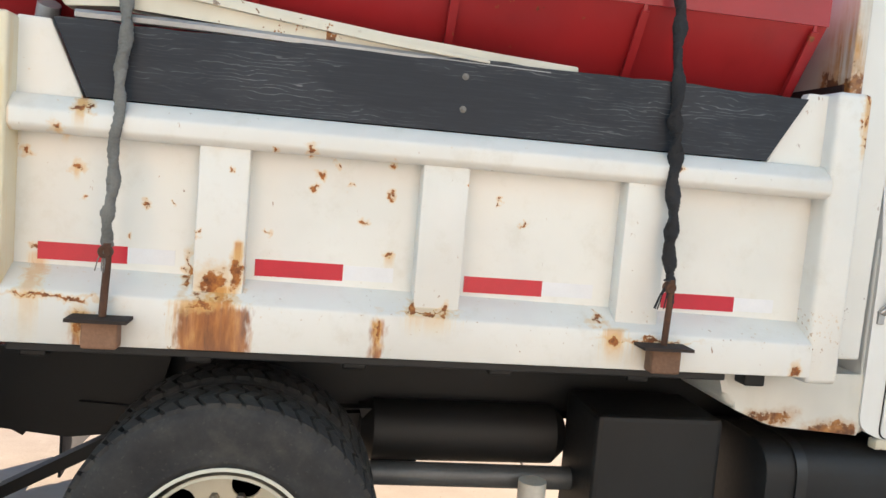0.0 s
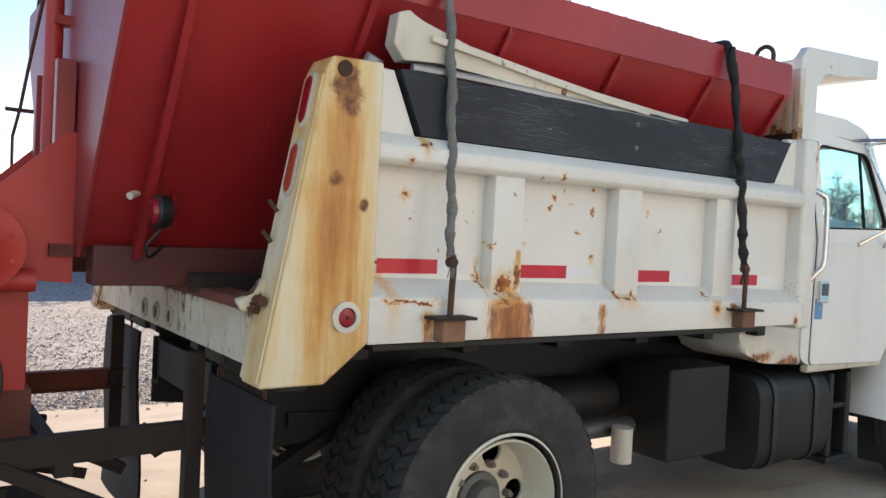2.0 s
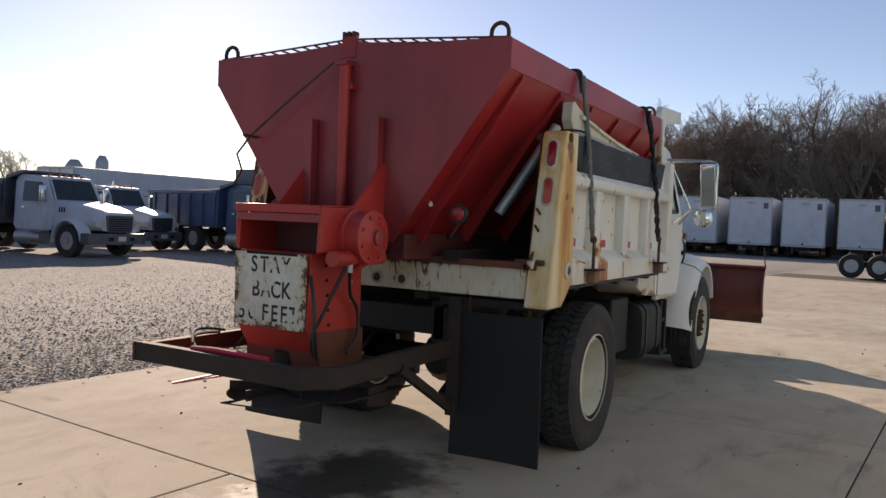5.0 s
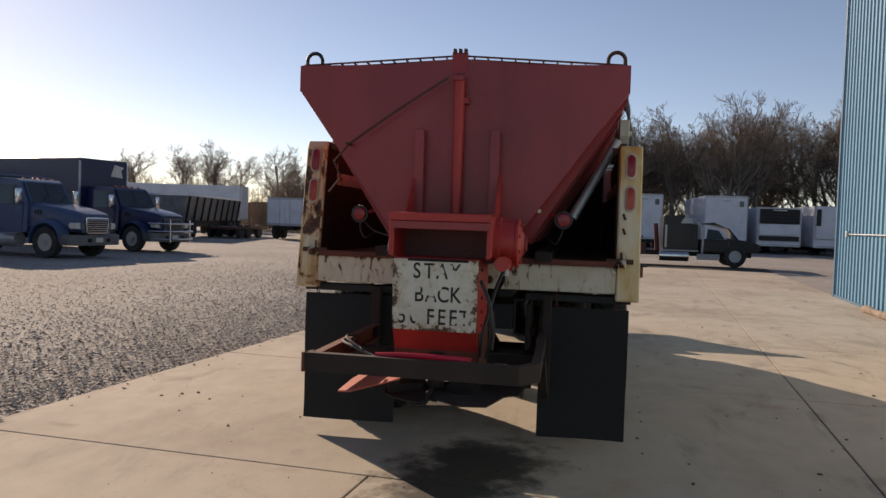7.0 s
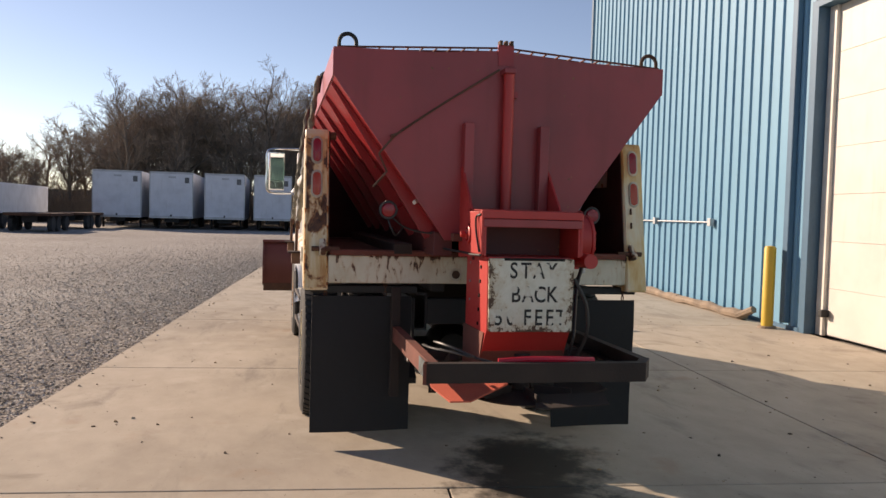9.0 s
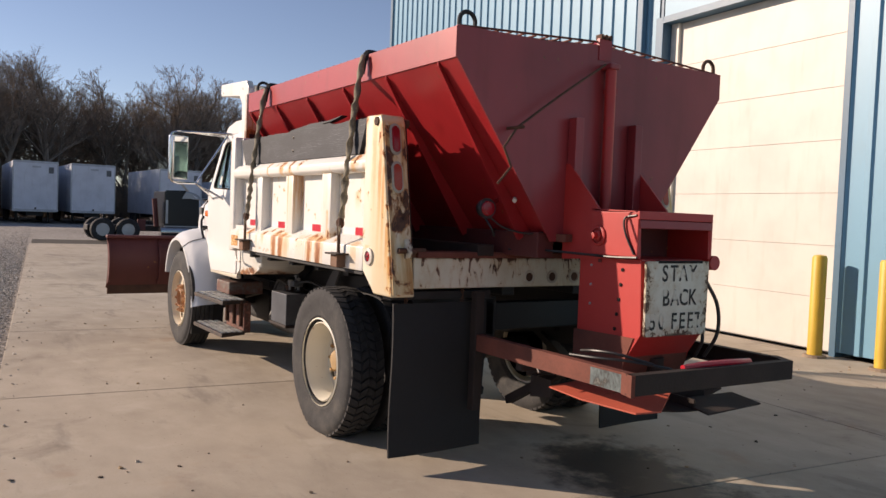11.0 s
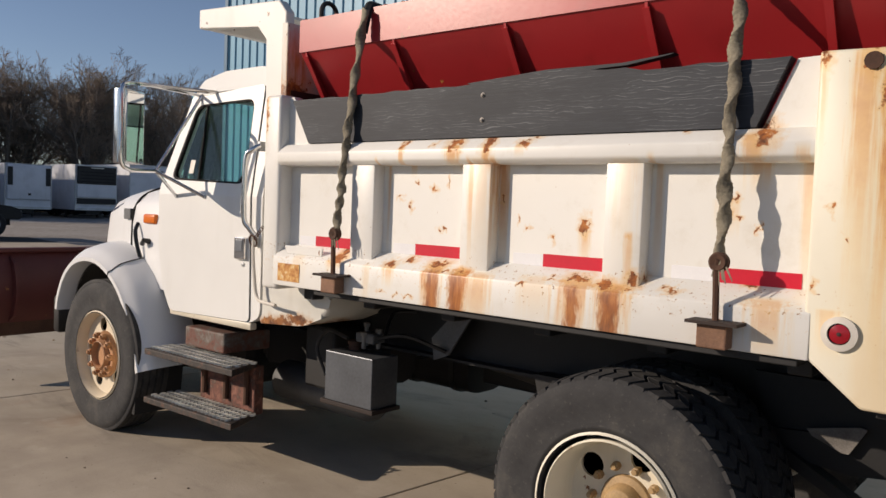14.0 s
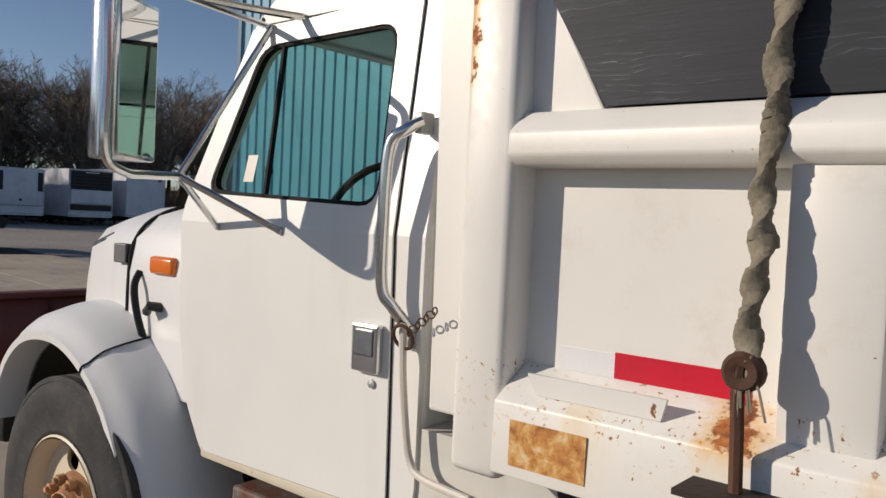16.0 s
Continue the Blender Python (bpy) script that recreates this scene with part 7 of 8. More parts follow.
fr = [((-0.25, 0.62, 0.76), (-1.58, 0.62, 0.76)), ((-1.645, 0.65, 0.765), (-1.685, -0.52, 0.765)), ((-1.685, -0.52, 0.765), (-1.52, -0.62, 0.76)), ((-1.52, -0.62, 0.755), (-0.25, -0.60, 0.76))]
# driver's rail red as if sunlit, the rest near-black: lighting held in the colours
lit_and_shaded = (mat_rust_red, mat_dark_rust, mat_dark_rust, mat_dark_rust)
for (a, b), mm in zip(fr, lit_and_shaded):
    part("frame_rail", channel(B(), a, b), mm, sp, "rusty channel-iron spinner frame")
part("frame_corner", prism(B(), [(-1.55, 0.632), (-1.645, 0.662), (-1.655, 0.647), (-1.56, 0.616)], "z", 0.71, 0.815), mat_rust_red, sp, "bent rusty metal corner")
part("frame_label", box(B(), -1.57, -1.33, 0.623, 0.626, 0.712, 0.80), mat_label, sp, "flaked teal-grey label plate")
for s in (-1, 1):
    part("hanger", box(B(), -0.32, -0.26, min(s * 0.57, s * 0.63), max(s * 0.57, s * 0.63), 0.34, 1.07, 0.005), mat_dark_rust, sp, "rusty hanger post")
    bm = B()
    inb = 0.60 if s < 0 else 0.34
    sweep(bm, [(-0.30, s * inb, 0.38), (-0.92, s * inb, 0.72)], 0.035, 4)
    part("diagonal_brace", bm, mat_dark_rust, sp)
    bm = B()
    rod(bm, (-0.62, s * 0.45, 0.62), (-0.80, s * 0.40, 0.66), 0.02, 8)
    part("brace_bolt", bm, mat_dark_rust, sp)
bm = B()
rod(bm, (-0.83, 0.60, 0.78), (-0.92, 0.615, 0.69), 0.007, 8)
part("brace_bolt", bm, mat_grate, sp, "worn steel bolt")
part("cross_bar", box(B(), -0.75, -0.69, -0.60, 0.60, 0.66, 0.72, 0.005), mat_dark_rust, sp)
bm = B()
lathe(bm, [(0.0, 0.02), (0.05, 0.02), (0.30, 0.0), (0.30, -0.006), (0.05, 0.012), (0.0, 0.012)], (-1.18, 0.0, 0.55), "z", 28)
part("spinner_disc", bm, mat_dark_rust, sp, "worn spinner disc", True)
for k in range(6):
    a = k * math.pi / 3
    bm = B()
    d, n2 = Vector((math.cos(a), math.sin(a), 0)), Vector((-math.sin(a), math.cos(a), 0))
    vs = [Vector((-1.18, 0, 0.555)) + d * r + n2 * o + Vector((0, 0, z)) for r in (0.08, 0.29) for o, z in ((-0.004, 0), (0.004, 0), (0.004, 0.05), (-0.004, 0.05))]
    v = [bm.verts.new(q) for q in vs]
    for q in ((0, 1, 2, 3), (7, 6, 5, 4), (0, 4, 5, 1), (1, 5, 6, 2), (2, 6, 7, 3), (3, 7, 4, 0)):
        bm.faces.new([v[i] for i in q])
    part("spinner_vane", bm, mat_dark_rust, sp)
# first plate carries sunlight in its red, the other two shade in near-black
for poly, z, tilt, mm in (([(-0.86, 0.49), (-1.15, 0.515), (-1.52, 0.49), (-1.60, 0.40), (-1.45, 0.16), (-1.0, 0.16)], 0.585, -0.22, mat_plate), ([(-1.30, -0.05), (-1.60, 0.05), (-1.62, -0.35), (-1.38, -0.42)], 0.56, -0.06, mat_dark_rust), ([(-0.70, -0.55), (-1.25, -0.5), (-1.30, -0.25), (-0.80, -0.2)], 0.58, -0.15, mat_dark_rust)):
    bm = B()
    prism(bm, poly, "z", z, z + 0.008)
    for v in bm.verts:
        v.co.z += tilt * (v.co.y - poly[0][1])
    part("deflector_plate", bm, mm, sp, "bent sheet deflector")
for x0, x1, y in ((-0.66, -0.84, 0.45), (-0.88, -1.06, -0.50)):
    part("deflector_skirt", prism(B(), [(x0, 0.62), (x1, 0.62), (x1, 0.52), (x0, 0.49)], "y", y, y + 0.01), mat_dark_rust, sp, "hanging rusty skirt plate")
bm = B()
rod(bm, (-1.18, 0, 0.58), (-1.18, 0, 0.78), 0.05, 14)
part("spinner_motor", bm, mat_dark_rust, sp, "", True)
bm = B()
sweep(bm, smooth_path([(-1.60, 0.26, 0.815), (-1.61, 0.1, 0.825), (-1.62, -0.1, 0.825), (-1.60, -0.26, 0.815)], 5), 0.017, 8)
part("red_hose", bm, plain("bright_red_hose", (0.55, 0.012, 0.03), 0.35), sp, "bright red hose lying on the frame", True)
for a in (((-1.55, 0.28, 0.80), (-1.42, 0.45, 0.83), (-1.28, 0.54, 0.83), (-1.1, 0.56, 0.82)), ((-1.5, 0.36, 0.82), (-1.38, 0.48, 0.86), (-1.25, 0.52, 0.86), (-1.12, 0.50, 0.84))):
    bm = B()
    sweep(bm, smooth_path(a, 6), 0.008, 7)
    part("hydraulic_hose", bm, mat_hose, sp, "black hydraulic hose", True)
bm = B()
sweep(bm, smooth_path([(-1.29, -0.26, 1.22), (-1.33, -0.32, 1.08), (-1.33, -0.33, 0.92), (-1.27, -0.30, 0.78)], 6), 0.011, 7)
part("hydraulic_hose", bm, mat_hose, sp, "black hydraulic hose", True)

# ---- tie-down straps with hook bolts ----
def strap(x_top, x_bot, s, mm, colour, thick, seed, flat=0.55):
    st = thing("tie_down_strap", (x_bot, s * 1.24, 1.25), f"{colour} twisted tie-down strap with rusty hook bolt on the bed side", "strap", "tie-down straps")
    r = random.Random(seed)
    bm = B()
    a, b = Vector((x_top, s * 1.105, 2.53)), Vector((x_bot, s * 1.228, 1.47))
    n = 220
    pts, radii, turns = [], [], []
    turn, rate, girth, goal = r.uniform(0, 3), 0.05, 1.0, 1.0
    for i in range(n + 1):
        t = i / n
        if i % 7 == 0:
            rate = r.uniform(0.02, 0.16) + 0.12 * t * r.random()
            goal = r.uniform(0.80, 1.12)
        girth += (goal - girth) * 0.35
        turn += rate
        pts.append(a.lerp(b, t) + Vector((0.004 * math.sin(t * 31 + seed) + 0.002 * r.uniform(-1, 1), s * 0.010 * math.sin(t * 3.14), 0)))
        radii.append(thick * girth * (0.97 + 0.06 * r.random()))
        turns.append(turn)
    sweep(bm, pts, thick, 12, radii, flat, turns)
    part("webbing", bm, mm, st, "", True)
    bm = B()
    sweep(bm, smooth_path([(x_top, s * 0.99, 2.565), (x_top, s * 1.07, 2.562), (x_top, s * 1.095, 2.50), (x_top + 0.01, s * 1.105, 2.42)], 4), 0.022, 6, flat=0.4)
    part("rim_loop", bm, mat_strap_black, st, "dark webbing loop over the hopper rim")
    bm = B()
    g = 1.0 if s > 0 else 0.62
    lathe(bm, [(0.010 * g, -0.014), (0.026 * g, -0.018), (0.033 * g, -0.010), (0.033 * g, 0.010), (0.026 * g, 0.018), (0.010 * g, 0.014)], (x_bot, s * 1.236, 1.455), "y", 16, close=True)
    part("hook_ring", bm, mat_rust, st, "rusty knotted ring", True)
    bm = B()
    sweep(bm, smooth_path([(x_bot + 0.004, s * 1.238, 1.48), (x_bot + 0.007, s * 1.240, 1.43), (x_bot + 0.004, s * 1.240, 1.36), (x_bot, s * 1.242, 1.26)], 5), 0.0115, 8)
    part("hook_bolt", bm, mat_rust, st, "rusty steel hook bolt", True)
    part("anchor_block", box(B(), x_bot - 0.05, x_bot + 0.05, min(s * 1.213, s * 1.275), max(s * 1.213, s * 1.275), 1.175, 1.255, 0.006), mat_block, st, "rusty square anchor block")
    part("anchor_plate", box(B(), x_bot - 0.09, x_bot + 0.08, min(s * 1.20, s * 1.30), max(s * 1.20, s * 1.30), 1.255, 1.265), mat_dark_rust, st)
    for k in range(7):
        bm = B()
        dx = r.uniform(-0.02, 0.035) - 0.02
        sweep(bm, [(x_bot + dx * 0.3, s * 1.24, 1.47), (x_bot + dx, s * 1.25, 1.43), (x_bot + dx * 1.4, s * 1.248, 1.39 + r.uniform(-0.01, 0.02))], 0.0022, 4)
        part("frayed_thread", bm, mm, st)


strap(0.415, 0.398, -1, mat_strap_grey, "grey", 0.020, 1, 0.78)
strap(2.12, 2.14, -1, mat_strap_black, "black", 0.025, 2, 0.66)
strap(0.385, 0.365, 1, mat_strap_olive, "olive-brown", 0.025, 3, 0.66)
strap(2.185, 2.205, 1, mat_strap_olive, "olive-brown", 0.025, 4, 0.64)

# ---- white box trailers beyond the yard ----


def trailer(x, y0, y1, z0, z1, length, label, front="plain", turn=0.0, name="box_trailer", group="parked trailers"):
    """A box trailer whose near end faces the truck, from y0 to y1."""
    lo, hi = min(y0, y1), max(y0, y1)
    mid = (lo + hi) / 2
    t = thing(name, (x, mid, 0), label, "trailer", group)
    part("body", box(B(), x, x + length, lo, hi, z0, z1, 0.03), mat_trailer, t)
    w = 0.05
    for nm, b in (("corner_post", (x - 0.02, x + 0.05, lo - 0.015, lo + w, z0, z1)), ("corner_post", (x - 0.02, x + 0.05, hi - w, hi + 0.015, z0, z1)), ("header", (x - 0.02, x + 0.05, lo + w, hi - w, z1 - 0.12, z1 + 0.01)), ("sill", (x - 0.02, x + 0.06, lo + w, hi - w, z0 - 0.02, z0 + 0.14))):
        part(nm, box(B(), *b, 0.006), mat_trailer_edge, t)
    h = z1 - z0
    if front == "reefer":
        u = part("cooling_unit", box(B(), x - 0.16, x - 0.02, lo + 0.12, hi - 0.12, z0 + 0.58 * h, z1 - 0.10, 0.03), mat_black, t, "black refrigeration unit")
        for k in range(4):
            part("vent_slat", box(B(), x - 0.172, x - 0.162, lo + 0.3, hi - 0.3, z0 + 0.62 * h + 0.22 * k, z0 + 0.62 * h + 0.05 + 0.22 * k), mat_vent, u)
        part("name_bar", box(B(), x - 0.172, x - 0.161, mid - 0.45, mid + 0.45, z1 - 0.22, z1 - 0.16), mat_trim_white, u)
        part("unit_housing", box(B(), x - 0.14, x - 0.02, lo + 0.10, hi - 0.10, z0 + 0.28 * h, z0 + 0.57 * h, 0.03), mat_trailer, t, "white lower housing")
        part("unit_grille", box(B(), x - 0.15, x - 0.02, lo + 0.12, hi - 0.12, z0 + 0.14 * h, z0 + 0.26 * h, 0.02), mat_black, t)
    elif front == "nose":
        part("nose_shell", box(B(), x - 0.14, x - 0.02, lo + 0.1, hi - 0.1, z0 + 0.2 * h, z1 - 0.06, 0.08, 3), mat_trailer, t, "rounded white nose housing", True)
        for y in (lo + 0.28, hi - 0.28):
            part("dark_panel", box(B(), x - 0.15, x - 0.13, y - 0.15, y + 0.15, z0 + 0.52 * h, z1 - 0.22, 0.03), mat_black, t)
        part("filler_cap", box(B(), x - 0.15, x - 0.13, mid - 0.1, mid + 0.08, z0 + 0.3 * h, z0 + 0.35 * h), mat_black, t)
    elif front == "doors":
        part("door_gap", box(B(), x - 0.012, x - 0.002, mid - 0.012, mid + 0.012, z0 + 0.15, z1 - 0.13), mat_trailer_edge, t)
        for y in (mid - 0.35, mid + 0.35):
            bm = B()
            rod(bm, (x - 0.03, y, z0 + 0.1), (x - 0.03, y, z1 - 0.1), 0.02, 6)
            part("lock_rod", bm, mat_trailer_edge, t)
    else:
        part("placard", box(B(), x - 0.008, x - 0.001, lo + 0.25, lo + 0.55, z1 - 0.75, z1 - 0.35), mat_grey_metal, t, "small grey placard")
        part("placard", box(B(), x - 0.008, x - 0.001, mid - 0.3, mid + 0.2, z1 - 0.42, z1 - 0.30), mat_trailer_edge, t)
        part("gladhand", box(B(), x - 0.06, x, mid - 0.05, mid + 0.05, z0 + 0.12, z0 + 0.25), mat_black, t)
    for y in (lo + 0.35, hi - 0.35):
        part("landing_leg", box(B(), x + 2.0, x + 2.12, y - 0.06, y + 0.06, 0.0, z0), mat_black, t)
    for xx in (x + 1.2, x + 2.4) if front == "doors" else (x + length - 2.4, x + length - 1.2):
        for y in (lo + 0.2, hi - 0.2):
            bm = B()
            lathe(bm, [(0.25, -0.14), (0.48, -0.14), (0.5, -0.10), (0.5, 0.10), (0.48, 0.14), (0.25, 0.14), (0.2, 0.08), (0.0, 0.08)], (xx, y, 0.47), "y", 20)
            part("wheel", bm, mat_rubber, t, "", True)
    part("chassis", box(B(), x + 0.4, x + length - 0.4, mid - 0.5, mid + 0.5, z0 - 0.3, z0, 0.02), mat_black, t)
    if turn:
        t.rotation_euler = (0, 0, turn)
    return t


TX = 53.0
plainl = "white box trailer with its flat nose toward the yard"
for y0, y1, kind in ((13.75, 10.55, "plain"), (10.0, 7.1, "plain"), (6.3, 3.55, "plain"), (2.9, 0.25, "plain"), (-0.5, -3.1, "plain"), (-3.9, -6.6, "plain"), (-9.5, -12.4, "plain")):
    trailer(TX, y0, y1, 0.75, 3.98, 11.0, plainl, kind)
trailer(TX, -13.1, -16.0, 0.55, 3.25, 11.0, "white refrigerated trailer with black cooling unit", "reefer")
trailer(TX, -16.84, -19.75, 0.55, 3.44, 11.0, "white refrigerated trailer with rounded nose and dark side panels", "nose")
trailer(TX, -21.3, -24.25, 0.55, 3.64, 11.0, "white refrigerated trailer with black cooling unit", "reefer")
trailer(TX, -25.2, -28.1, 0.65, 3.90, 11.0, plainl, "plain")
trailer(44.0, 19.65, 17.2, 0.9, 2.72, 11.5, "low white box trailer with a flat roof on the gravel", "doors", name="utility_trailer")
trailer(62.0, 30.6, 28.0, 1.0, 4.05, 15.0, "long grey van trailer parked side-on at the yard's edge", "doors", radians(98), name="van_trailer")
trailer(18.6, 29.0, 31.6, 0.9, 3.25, 15.0, "long white box trailer parked side-on behind trucks", "doors", name="box_trailer")


def flatbed(x0, x1, y, z, label, name="flatbed_trailer"):
    f = thing(name, ((x0 + x1) / 2, y, 0), label, "trailer", "parked trailers")
    part("deck", box(B(), x0, x1, y - 1.2, y + 1.2, z, z + 0.16, 0.02), mat_rust, f)
    part("beam", box(B(), x0 + 0.5, x1 - 0.5, y - 0.4, y + 0.4, z - 0.35, z), mat_black, f)
    for xx in (x0 + 0.9, x0 + 2.0, x1 - 1.2):
        for s in (-1, 1):
            bm = B()
            lathe(bm, [(0.2, -0.12), (0.42, -0.12), (0.45, 0.0), (0.42, 0.12), (0.2, 0.12)], (xx, y + s, 0.42), "y", 18)
            part("wheel", bm, mat_rubber, f, "", True)
    return f


flatbed(41.0, 46.0, 14.5, 0.85, "low rusty flatbed trailer beside white trailers")
flatbed(48.0, 53.5, 14.2, 0.85, "low rusty flatbed trailer beside white trailers")
flatbed(41.5, 46.5, 21.8, 0.55, "low rusty flatbed trailer on the gravel")


def side_dump(x, y, length, turn, label):
    """A long low open trailer: dark ribbed side, pale top rail; its near end at (x, y)."""
    f = thing("open_trailer", (x, y, 0), label, "trailer", "parked trailers")
    part("tub", prism(B(), [(y - 1.0, 1.05), (y + 1.0, 1.05), (y + 1.25, 2.55), (y - 1.25, 2.55)], "x", x, x + length), mat_tank, f, "dark grey tub")
    for q in (-1, 1):
        part("top_rail", box(B(), x - 0.05, x + length + 0.05, min(y + q * 1.22, y + q * 1.36), max(y + q * 1.22, y + q * 1.36), 2.55, 2.70, 0.01), mat_trailer, f, "pale top rail")
        for k in range(9):
            xx = x + 0.6 + k * (length - 1.3) / 8
            part("side_rib", prism(B(), [(y + q * 1.0, 1.05), (y + q * 1.10, 1.05), (y + q * 1.34, 2.55), (y + q * 1.25, 2.55)], "x", xx, xx + 0.10), mat_black, f)
        for xx in (x + 1.2, x + 2.4, x + length - 2.6, x + length - 1.3):
            bm = B()
            lathe(bm, [(0.25, -0.14), (0.48, -0.14), (0.5, -0.10), (0.5, 0.10), (0.48, 0.14), (0.25, 0.14), (0.2, 0.08), (0.0, 0.08)], (xx, y + q * 0.95, 0.5), "y", 20)
            part("wheel", bm, mat_rubber, f, "", True)
    part("chassis", box(B(), x + 0.4, x + length - 0.4, y - 0.45, y + 0.45, 0.62, 1.05, 0.02), mat_black, f)
    f.rotation_euler = (0, 0, turn)
    return f


side_dump(38.0, 23.6, 15.0, radians(12), "long dark grey open trailer with a pale top rail")


# ---- parked trucks across the yard ----
def loft(bm, sections):
    """Skin over rings of equal length; the ends are closed."""
    rings = [[bm.verts.new(p) for p in sec] for sec in sections]
    n = len(rings[0])
    for u, v in zip(rings, rings[1:]):
        for k in range(n):
            bm.faces.new((u[k], u[(k + 1) % n], v[(k + 1) % n], v[k]))
    bm.faces.new(rings[0][::-1])
    bm.faces.new(rings[-1])
    return bm


def section(x, w, z0, z1, r, crown=0.03):
    pts = rounded([(-w, z0), (w, z0), (w, z1), (-w, z1)], r, 5)
    return [(x, y, z + crown * (1 - (y / w) ** 2) * (z > (z0 + z1) / 2)) for y, z in pts]


def road_truck(at, heading, body, label, cargo=None, cargo_mat=None, scale=1.0, bars=mat_chrome, stack=False, guard=False, roof=None):
    """A conventional truck: long hood, cab, optional cargo body; built along +x, nose at +x, then turned."""
    t = thing("parked_truck", at, label, "truck", "parked trucks")

    def add(nm, bm, mm, lb="", sm=False, parent=None):
        for v in bm.verts:
            v.co *= scale
        bmesh.ops.transform(bm, matrix=Matrix.Translation(at) @ Matrix.Rotation(heading, 4, "Z"), verts=bm.verts[:])
        return part(nm, bm, mm, parent or t, lb, sm)

    def tuck(bm):
        for v in bm.verts:
            v.co.y *= 1 - 0.10 * max(0.0, v.co.z - 1.72)
        return bm
    hood = add("hood", loft(B(), [section(0.9, 0.92, 0.85, 1.80, 0.20), section(1.5, 0.90, 0.85, 1.74, 0.22), section(2.2, 0.84, 0.85, 1.63, 0.24), section(2.7, 0.76, 0.85, 1.52, 0.24), section(2.9, 0.70, 0.85, 1.44, 0.22)]), body, "", True)
    cab = add("cab", tuck(prism(B(), rounded([(-0.75, 0.80), (1.02, 0.80), (1.02, 1.76), (0.66, 2.44), (0.50, 2.56), (-0.60, 2.60), (-0.75, 2.46)], 0.10), "y", -1.0, 1.0, 0.07, 3)), body, "", True)
    if roof:
        add("roof_cap", tuck(prism(B(), rounded([(0.62, 2.46), (0.50, 2.575), (-0.62, 2.615), (-0.72, 2.5), (-0.62, 2.52), (0.45, 2.50)], 0.02), "y", -0.98, 0.98, 0.02)), roof, "pale cab roof", True)
    add("windshield", tuck(prism(B(), [(1.03, 1.80), (1.045, 1.80), (0.695, 2.45), (0.68, 2.44)], "y", -0.90, 0.90)), mat_dark_glass, "", False, cab)
    for y in (-0.86, 0.0, 0.86):
        add("screen_pillar", tuck(prism(B(), [(1.035, 1.78), (1.055, 1.78), (0.70, 2.47), (0.685, 2.46)], "y", y - (0.012 if y == 0 else 0.03), y + (0.012 if y == 0 else 0.03))), mat_black if y == 0 else body, "", False, cab)
    for y in (-0.4, 0.4):
        wb = B()
        rod(wb, (1.06, y, 1.80), (0.93, y + 0.32, 2.06), 0.008, 5)
        add("wiper", wb, mat_black)
    for y in (-0.62, -0.25, 0.0, 0.25, 0.62):
        add("clearance_lamp", box(B(), 0.40, 0.50, y - 0.04, y + 0.04, 2.57, 2.62, 0.01), mat_lamp_amber)
    for s in (-1, 1):
        d = add("door", tuck(prism(B(), rounded([(-0.42, 0.86), (0.80, 0.86), (0.86, 1.75), (0.56, 2.42), (-0.42, 2.45)], 0.05), "y", s * 0.996, s * 1.010)), body)
        add("side_window", tuck(prism(B(), rounded([(-0.33, 1.72), (0.78, 1.72), (0.53, 2.34), (-0.33, 2.38)], 0.06), "y", s * 1.004, s * 1.018)), mat_dark_glass, "", False, d)
        add("vent_bar", tuck(prism(B(), [(0.44, 1.72), (0.47, 1.72), (0.42, 2.36), (0.39, 2.36)], "y", s * 1.010, s * 1.022)), mat_black, "", False, d)
        add("door_handle", box(B(), -0.34, -0.20, min(s * 1.0, s * 1.03), max(s * 1.0, s * 1.03), 1.50, 1.55), mat_chrome, "", False, d)
        bm = B()
        rows = []
        for k in range(21):
            q = radians(-6 + 186 * k / 20)
            rows.append([bm.verts.new((1.85 - rr * math.cos(q), s * yy, 0.52 + rr * math.sin(q))) for rr, yy in ((0.60, 0.80), (0.60, 1.14), (0.63, 1.17), (0.70, 1.12), (0.75, 0.98), (0.77, 0.80))])
        for u, v in zip(rows, rows[1:]):
            for k in range(5):
                bm.faces.new((u[k], u[k + 1], v[k + 1], v[k]))
        add("fender", bm, body, "", True)
        add("headlamp", prism(B(), rounded([(0.56, 0.96), (0.90, 0.98), (0.92, 1.16), (0.56, 1.20)] if s > 0 else [(-0.56, 0.96), (-0.56, 1.20), (-0.92, 1.16), (-0.90, 0.98)], 0.05), "x", 2.62, 2.90, 0.02), mat_trim_white, "clear rounded headlamp", True)
        mb = box(B(), 0.84, 0.94, min(s * 1.14, s * 1.34), max(s * 1.14, s * 1.34), 1.72, 2.24, 0.03)
        mirror = add("mirror", mb, mat_chrome, "", True)
        for z in (1.74, 2.22):
            ab = B()
            rod(ab, (0.74, s * 0.99, z), (0.89, s * 1.18, z), 0.014, 6)
            add("mirror_arm", ab, mat_black, "", False, mirror)
        for k in range(3):
            add("hood_vent", box(B(), 1.25 + 0.11 * k, 1.29 + 0.11 * k, min(s * 0.90, s * 0.925), max(s * 0.90, s * 0.925), 1.40, 1.56), mat_black)
        tb = B()
        rod(tb, (-0.55, s * 0.92, 0.56), (0.65, s * 0.92, 0.56), 0.24, 18)
        add("fuel_tank", tb, mat_trailer_edge, "", True)
        for z in (0.42, 0.72):
            add("step", box(B(), 0.30, 0.75, min(s * 1.08, s * 1.20), max(s * 1.08, s * 1.20), z, z + 0.03), mat_grate)
        for xx in (1.85, -2.6, -3.9) if cargo == "dump" else (1.85, -3.0):
            bm = B()
